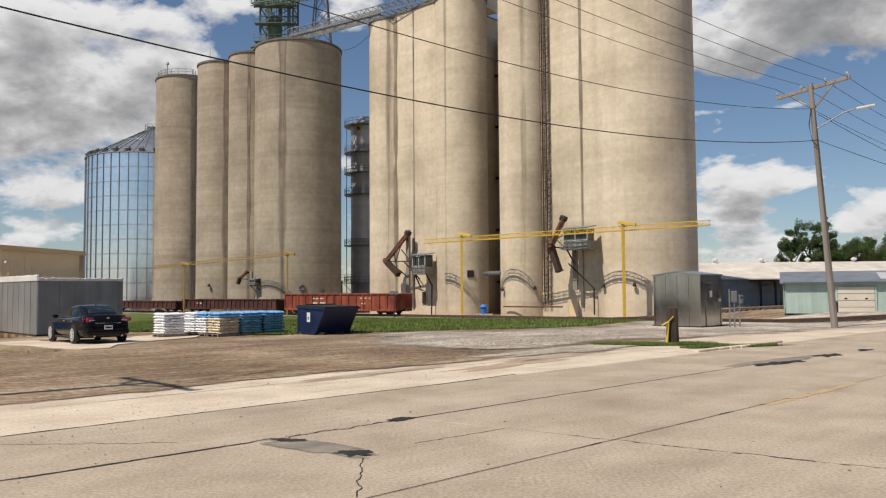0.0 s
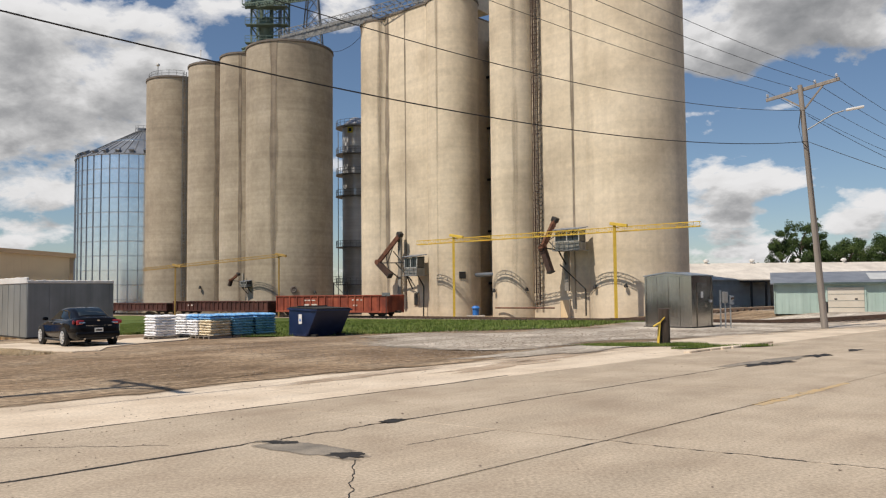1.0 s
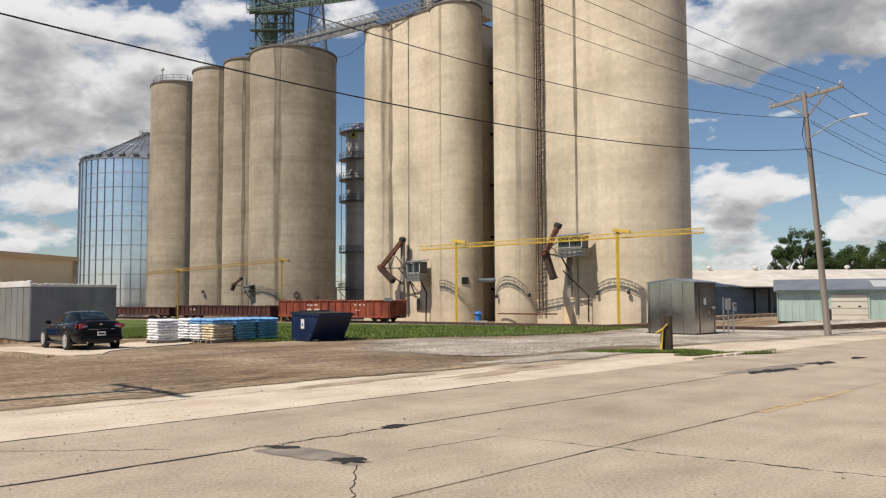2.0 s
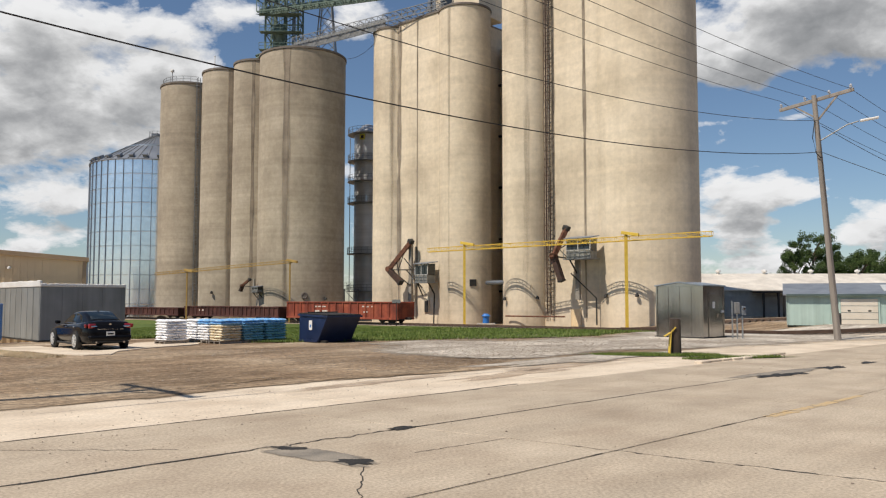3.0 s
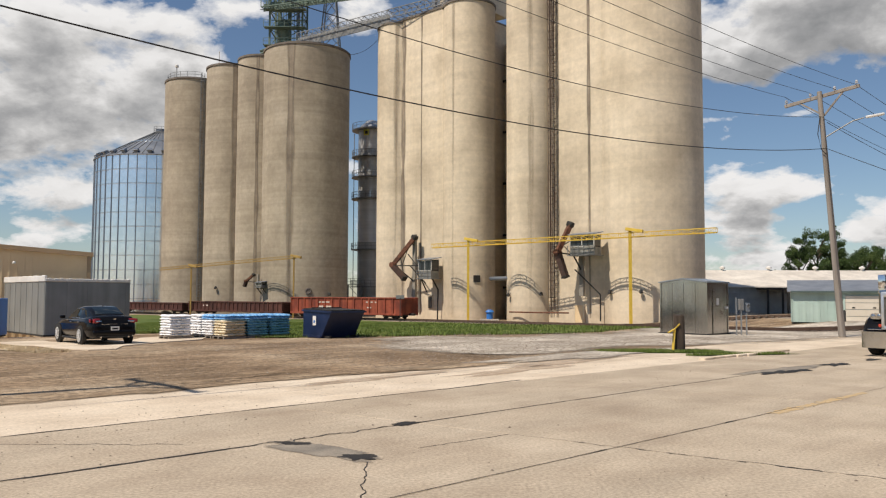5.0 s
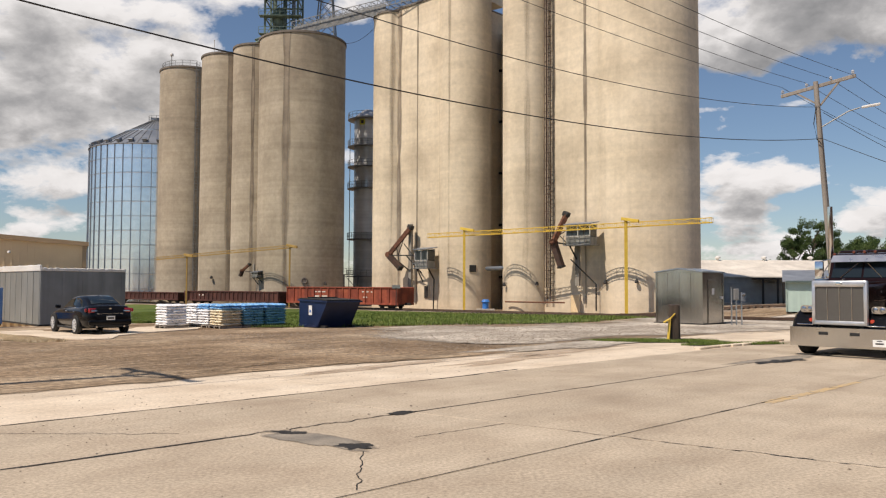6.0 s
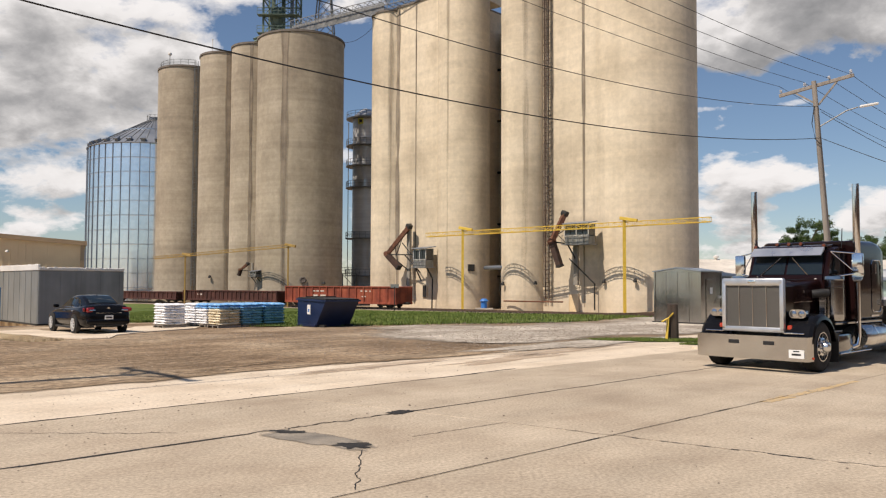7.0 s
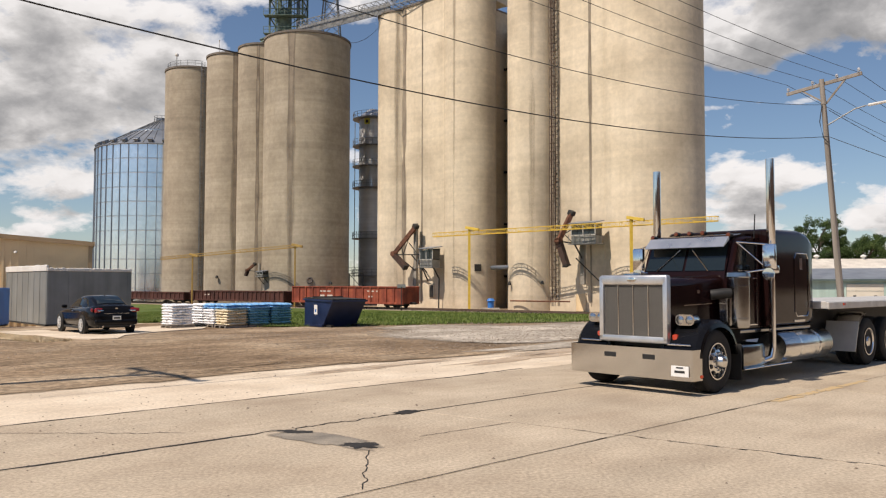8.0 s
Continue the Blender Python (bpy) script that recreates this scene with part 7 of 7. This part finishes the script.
GRASSF, GRAVELF = faded(GRASS, "grass_cover", 1.2), faded(GRAVEL, "gravel_cover", 0.8)
DIRTF = faded(DIRT, "dirt_wash", 2.0)
DIRTTHIN = faded(mat("dirt_film", [(0.38, 0.29, 0.20), (0.46, 0.36, 0.26), (0.54, 0.44, 0.33)], 1.5, 0.95, fine=0.2, fine_scale=20), "dirt_film_worn", 1.6, (1, 1, 1), 0.55)


# ---- grass, gravel and kerb ----
def sheet(name, outline, material, label, lift, seed, step=1.6):
    """A ground cover that follows the slope, with a frayed outline."""
    bm = bmesh.new()
    pts = []
    n = len(outline)
    for i in range(n):
        a, b = Vector(outline[i]), Vector(outline[(i + 1) % n])
        k = max(1, int((b - a).length / step))
        nrm = Vector((-(b - a).y, (b - a).x)).normalized()
        for j in range(k):
            p = a.lerp(b, j / k)
            p += nrm * (1.1 * noise.noise(Vector((p.x * 0.22, p.y * 0.22, seed))) + 0.5 * noise.noise(Vector((p.x * 0.8, p.y * 0.8, seed + 3))))
            pts.append(p)
    vs = [bm.verts.new((p.x, p.y, 0)) for p in pts]
    f = bm.faces.new(vs)
    bmesh.ops.triangulate(bm, faces=[f])
    for _ in range(4):
        long = [e for e in bm.edges if e.calc_length() > 4.0]
        if long:
            bmesh.ops.subdivide_edges(bm, edges=long, cuts=1)
            bmesh.ops.triangulate(bm, faces=bm.faces)
    fade = bm.verts.layers.float.new("fade")
    for v in bm.verts:
        v.co.z = terrain(v.co.x, v.co.y) + lift
        v[fade] = 0.1 if v.is_boundary else 1.0
    bmesh.ops.recalc_face_normals(bm, faces=bm.faces)
    if sum(f.normal.z for f in bm.faces) < 0:
        bmesh.ops.reverse_faces(bm, faces=bm.faces)
    return solid(name, bm, material, label, "ground", kind="structure")


GRASS_FIELD = [(-34, 66), (-21, 52), (-16, 43.5), (-11.6, 38.0), (-9.2, 35.2), (-6.9, 34.6), (-3.4, 35.3), (0.4, 36.3), (3, 37), (5.8, 37.8), (7.6, 39.2), (12.9, 47.5), (24, 78), (6, 88.5), (-14, 104), (-52, 131)]
sheet("grass", GRASS_FIELD, GRASSF, "green mown grass between the yard and the rails", 0.05, 1)
sheet("gravel", [(-3.4, 34.6), (-2.6, 27), (0.4, 22.6), (4.2, 24.4), (6.5, 26.6), (12, 29.5), (22, 36), (40, 44), (40, 48), (20, 46), (13, 47), (7.6, 38.7), (3, 36.6), (0, 35.8)], GRAVELF, "pale crushed gravel drive", 0.034, 7)
sheet("gravel", [(11, 44), (40, 41), (75, 38), (80, 62), (26, 61.5), (14, 54)], GRAVELF, "pale gravel yard before the sheds", 0.03, 9)
blob("grass_island", 6.95, 25.5, 2.5, 0.8, -2, GRASSF, "small island of grass at the drive", z=0.03, seed=3.3, rough=0.35, category="grass")
blob("grass_island", 9.0, 24.3, 2.3, 0.42, 14, GRASSF, "small island of grass at the drive", z=0.03, seed=5.3, rough=0.5, category="grass")


def tufts(name, area, count, hmin, hmax, seed, label, flat, material=None):
    rng = random.Random(seed)
    verts, faces = [], []
    (x0, x1), (y0, y1), inside = area
    made = 0
    while made < count:
        x, y = rng.uniform(x0, x1), rng.uniform(y0, y1)
        if not inside(x, y):
            continue
        made += 1
        z = (0.03 if flat else ground_z(x, y) + 0.04)
        for b in range(4):
            a = rng.uniform(0, 6.28)
            h = rng.uniform(hmin, hmax)
            w = h * 0.16
            ox, oy = x + rng.uniform(-0.12, 0.12), y + rng.uniform(-0.12, 0.12)
            dx, dy = math.cos(a), math.sin(a)
            i = len(verts)
            verts += [(ox - dy * w, oy + dx * w, z - 0.03), (ox + dy * w, oy - dx * w, z - 0.03), (ox + dx * h * 0.5, oy + dy * h * 0.5, z + h)]
            faces.append((i, i + 1, i + 2))
    me = bpy.data.meshes.new(name)
    me.from_pydata(verts, [], faces)
    me.materials.append(material or BLADE)
    tagged(new(name, me), label, "grass", kind="stuff")


def in_poly(poly):
    def test(x, y):
        c = False
        n = len(poly)
        for i in range(n):
            (xa, ya), (xb, yb) = poly[i], poly[(i + 1) % n]
            if (ya > y) != (yb > y) and x < (xb - xa) * (y - ya) / (yb - ya) + xa:
                c = not c
        return c
    return test


tufts("grass_tufts", ((-34, 24), (34, 92), in_poly(GRASS_FIELD)), 60000, 0.04, 0.15, 3, "short uneven grass", False)
tufts("grass_tufts", ((4.4, 11.2), (23.6, 26.4), lambda x, y: ((x - 6.95) / 2.0) ** 2 + ((y - 25.5) / 0.55) ** 2 < 1 or ((x - 9.0) / 1.7) ** 2 + ((y - 24.3 - 0.25 * (x - 9.0)) / 0.22) ** 2 < 1), 2600, 0.02, 0.08, 4, "short grass of the drive islands", True)
tufts("weeds", ((-34, 24), (60, 100), lambda x, y: abs((x - 3.1) * 0.588 + (y - 96.0) * 0.809) < 1.0), 900, 0.06, 0.26, 5, "weeds along the rails", False)

DRYGRASS = mat("dry_grass", [(0.46, 0.36, 0.22), (0.58, 0.47, 0.31), (0.68, 0.57, 0.40)], 1.2, 0.9, fine=0.3, fine_scale=9, bump=0.6, bump_scale=10)
blob("dry_grass_verge", -15.6, 28.0, 4.8, 0.75, -42, faded(DRYGRASS, "dry_grass_cover", 1.2), "strip of dry straw-coloured grass before the pad", z=0.03, seed=7.7, rough=0.3, category="grass", flat=False)
tufts("dry_grass", ((-20, -11), (24, 33), lambda x, y: abs((x + 15.6) * 0.669 + (y - 28.0) * 0.743) < 0.5 and abs((x + 15.6) * 0.743 - (y - 28.0) * 0.669) < 4.6), 3600, 0.02, 0.07, 8, "dry straw-coloured grass along the pad", False, DRYGRASS)

# low kerb by the drive
kb = thing("kerb", pose(0, 0, 0), "low worn concrete kerb", "kerb", kind="structure")
bm = bmesh.new()
for i in range(9):
    a, b = rd(20.6 + i * 0.62, 11.15 + 0.05 * math.sin(i)), rd(20.6 + (i + 1) * 0.62 - 0.03, 11.15 + 0.05 * math.sin(i + 1))
    mid = (a + b) / 2
    box(bm, 0.62, 0.22, 0.16, Matrix.Translation((mid.x, mid.y, -0.015)) @ pose(0, 0, 0, 0, 0, ROAD_ANG), 0.03, 2)
part("kerb_stone", bm, APRON, kb)

# dirt spilled over the edge of the apron
for i, (r, s, rx, ry, m) in enumerate(((-2, 14.9, 6.5, 1.2, DIRTF), (6, 14.8, 6.0, 1.0, DIRTF), (13, 14.7, 5.0, 0.95, DIRTF), (20, 14.3, 4.6, 1.1, GRAVELF))):
    p = rd(r, s)
    blob("dirt_spill", p.x, p.y, rx, ry, ROAD_ANG, m, "dirt washed over the concrete edge", z=0.014 + 0.004 * i, flat=False, seed=i * 3.1 + 2, rough=0.5, seg=72)


for i, (r, s, rx, ry) in enumerate(((10.5, 13.4, 2.2, 0.4), (14.5, 12.6, 2.2, 0.4), (17.5, 13.4, 2.8, 0.6))):
    p = rd(r, s)
    blob("dirt_spill", p.x, p.y, rx, ry, ROAD_ANG + 4, DIRTTHIN, "thin brown dirt stain on the concrete apron", z=0.008, seed=i * 2.7 + 9, rough=0.6, seg=56)


def stones(name, count, size, area, material, seed, label):
    """Loose stones and grit, each a small uneven solid, lying on the ground."""
    rng = random.Random(seed)
    verts, faces = [], []
    for _ in range(count):
        x, y = area(rng)
        s = rng.uniform(*size) * (1.8 if rng.random() < 0.06 else 1.0)
        z = terrain(x, y) + 0.1 * s + (0.04 if x * ROAD_N.x + y * ROAD_N.y > 15 else 0.003)
        i = len(verts)
        a0 = rng.uniform(0, 6.3)
        for k in range(5):
            a = a0 + k * 1.2566
            rr = s * rng.uniform(0.7, 1.2)
            verts.append((x + rr * math.cos(a), y + rr * math.sin(a), z + s * rng.uniform(-0.15, 0.1)))
        verts.append((x + rng.uniform(-0.2, 0.2) * s, y + rng.uniform(-0.2, 0.2) * s, z + s * rng.uniform(0.4, 0.7)))
        faces += [(i + k, i + (k + 1) % 5, i + 5) for k in range(5)]
    me = bpy.data.meshes.new(name)
    me.from_pydata(verts, [], faces)
    me.materials.append(material)
    tagged(new(name, me), label, "gravel", kind="stuff")


def strip(r0, r1, s0, s1):
    def pick(rng):
        p = rd(rng.uniform(r0, r1), s0 + (s1 - s0) * rng.random())
        return p.x, p.y
    return pick


STONE = mat("stone_grit", [(0.12, 0.09, 0.07), (0.21, 0.165, 0.125), (0.34, 0.29, 0.235)], 6.0, 0.9)
stones("grit", 900, (0.006, 0.016), strip(-3, 26, 8.2, 14.4), STONE, 21, "loose grit on the concrete")
stones("grit", 250, (0.005, 0.012), strip(0, 22, 2.2, 8.2), STONE, 22, "loose grit on the concrete")
stones("loose_stones", 7000, (0.008, 0.022), strip(-6, 34, 14.3, 27), STONE, 23, "loose stones scattered on the dirt yard")
stones("loose_stones", 8000, (0.010, 0.026), strip(12, 32, 14.8, 26), STONE, 24, "loose stones of the gravel drive")


# ---- road slabs, cracks and patches (pieces last) ----
JOINT = mat("joint_filler", [(0.06, 0.052, 0.044), (0.17, 0.145, 0.115)], 1.6, 0.9, fine=0.2, fine_scale=30)


def build_road():
    road = thing("road", pose(0, 0, 0), "wide pale concrete street with joints, cracks and tar patches", "road", kind="structure")
    bm = bmesh.new()
    prism(bm, [tuple(rd(-70, -11.8).to_2d()), tuple(rd(150, -11.8).to_2d()), tuple(rd(150, 14.3).to_2d()), tuple(rd(-70, 14.3).to_2d())], "z", -0.3, -0.02)
    part("joint_bed", bm, JOINT, road, "dark joint filler", smooth=0)
    strips = [(-11.6, -6.2, ROAD), (-6.2, -0.4, ROAD), (-0.4, 5.42, ROAD), (5.42, 8.37, ROAD), (8.37, 10.98, ROAD), (10.98, 14.4, APRON)]
    g = 0.011
    for s0, s1, m in strips:
        cache = {}
        for j in range(-8, 24):
            r0 = 7.71 + 6.0 * j
            if m is APRON:
                r0 += 1.6
            name = "slab"
            # one mesh serves all slabs of a strip
            if "me" not in cache:
                bm = bmesh.new()
                q = 0.199 * 0.5 * (s1 - s0)
                L = 6.0
                w = (s1 - s0) / 2
                o = [(g - q * -1 - 0.0, -w + g), (L - g + q, -w + g), (L - g - q, w - g), (g - q, w - g)]
                prism(bm, o, "z", -0.18, 0.0)
                es = [e for e in bm.edges if all(v.co.z > -0.01 for v in e.verts)]
                bmesh.ops.bevel(bm, geom=es, offset=0.008, segments=1, affect="EDGES")
                cache["me"] = mesh(bm, "slab", m, 0)
            mid = (s0 + s1) / 2
            p = rd(r0 - 0.199 * (mid - 6.85), mid)
            share("slab", cache["me"], road, Matrix.Translation(p) @ pose(0, 0, 0, 0, 0, ROAD_ANG))
    # worn centre dash
    for k, (a, b, w) in enumerate(((12.0, 12.9, 0.2), (12.95, 13.7, 0.15), (13.75, 14.6, 0.17), (14.66, 15.9, 0.12), (26.5, 29.5, 0.1), (40.5, 43.5, 0.1))):
        bm = bmesh.new()
        n = 10
        pts = [rd(a + (b - a) * i / n, 5.36 + 0.02 * noise.noise(Vector((i * 0.8, k, 0)))) for i in range(n + 1)]
        ribbon(bm, pts, [max(0.02, w * (1 + 0.7 * noise.noise(Vector((i * 1.3, k * 3, 2))))) for i in range(n + 1)], 0.004)
        part("centre_line", bm, ROADYELLOW, road, "worn yellow centre line")
    # ragged crack over the lane joint and the one that runs down from the patch
    def crack(p0, p1, n, wob, w, seed):
        bm = bmesh.new()
        p0, p1 = Vector(p0), Vector(p1)
        d = (p1 - p0).normalized()
        nn = Vector((-d.y, d.x))
        pts, ws = [], []
        for i in range(n + 1):
            f = i / n
            p = p0.lerp(p1, f) + nn * wob * (noise.noise(Vector((f * n * 0.23, seed, 0))) + 0.5 * noise.noise(Vector((f * n * 0.7, seed, 4)))) * min(1, 4 * f, 4 * (1 - f) + 0.3)
            pts.append((p.x, p.y))
            ws.append(w * (0.75 + 0.9 * abs(noise.noise(Vector((i * 0.5, seed, 9))))))
        ribbon(bm, pts, ws, 0.004)
        part("crack", bm, TAR, road, "dark open crack")
    c = lambda r, s: tuple(rd(r, s).to_2d())
    crack(c(-6, 8.37), c(4.6, 8.40), 70, 0.03, 0.035, 1)
    crack(c(4.6, 8.40), c(7.4, 8.33), 40, 0.16, 0.03, 2)
    crack(c(7.4, 8.33), c(18, 8.36), 60, 0.04, 0.03, 3)
    crack(c(5.3, 6.75), c(4.25, 5.5), 30, 0.05, 0.014, 4)
    crack(c(-4, 10.98), c(10.5, 10.98), 80, 0.03, 0.045, 5)
    crack(c(10.4, 10.95), c(12.8, 11.1), 20, 0.05, 0.06, 6)
    crack(c(6.2, 6.95), c(7.7, 6.85), 20, 0.05, 0.014, 7)
    crack(c(7.7, 6.85), c(8.7, 2.0), 60, 0.05, 0.016, 8)
    crack(c(3.9, 5.42), c(13, 5.42), 60, 0.02, 0.02, 9)
    crack(c(2.2, 10.9), c(4.3, 9.0), 30, 0.15, 0.014, 10)
    for i, (x, y, rx, ry, m, lab) in enumerate(((-0.93, 8.76, 0.2, 0.13, TAR, "black tar patch"), (-1.78, 9.56, 0.17, 0.1, TAR, "black tar patch"), (-0.5, 11.06, 0.22, 0.1, TAR, "black tar patch"),
                                           (7.9, 18.7, 0.62, 0.2, TAR, "black tar patch"), (8.6, 19.2, 0.4, 0.16, TAR, "black tar patch"), (10.3, 20.9, 0.6, 0.2, TAR, "black tar patch"), (12.2, 22.6, 0.5, 0.15, TAR, "black tar patch"))):
        blob("tar_patch", x, y, rx, ry, ROAD_ANG if i > 1 else -10, m, lab, z=0.009, seed=i * 2.3 + 1, rough=0.7, parent=road)
    blob("grey_patch", -1.45, 9.2, 0.95, 0.34, -42, STAINF, "grey asphalt repair patch", z=0.006, seed=4.4, rough=0.5, parent=road)
    blob("grey_patch", 8.5, 19.6, 2.4, 0.35, 40, STAINF, "grey asphalt repair patch", z=0.005, seed=8.4, rough=0.5, parent=road)


STAINF = faded(STAINPATCH, "worn_asphalt_patch", 5.0)
ROADYELLOW = mat("worn_yellow_paint", [(0.42, 0.345, 0.25), (0.49, 0.36, 0.20), (0.55, 0.36, 0.14)], 9, 0.85, fine=0.25, fine_scale=40)
build_road()


def motions():
    """The truck rolls down the far lane at an even pace; its wheels turn with it."""
    speed, r_end, lane = 4.80, 12.28, 7.58
    heading = ROAD_ANG + 180
    rows, times = [], [0.1 * i for i in range(81)]
    for t in times:
        p = rd(r_end + speed * (8.0 - t), lane)
        rows.append((t, pose(p.x, p.y, 0.0, 0, 0, heading)))
    walk(tractor, rows)
    walk(trailer, rows)
    for wob, x, y in SPINNERS:
        walk(wob, [(t, pose(x, y, TYRE_R, 0, math.degrees(speed * t / TYRE_R) % 360, 0)) for t in times])


motions()
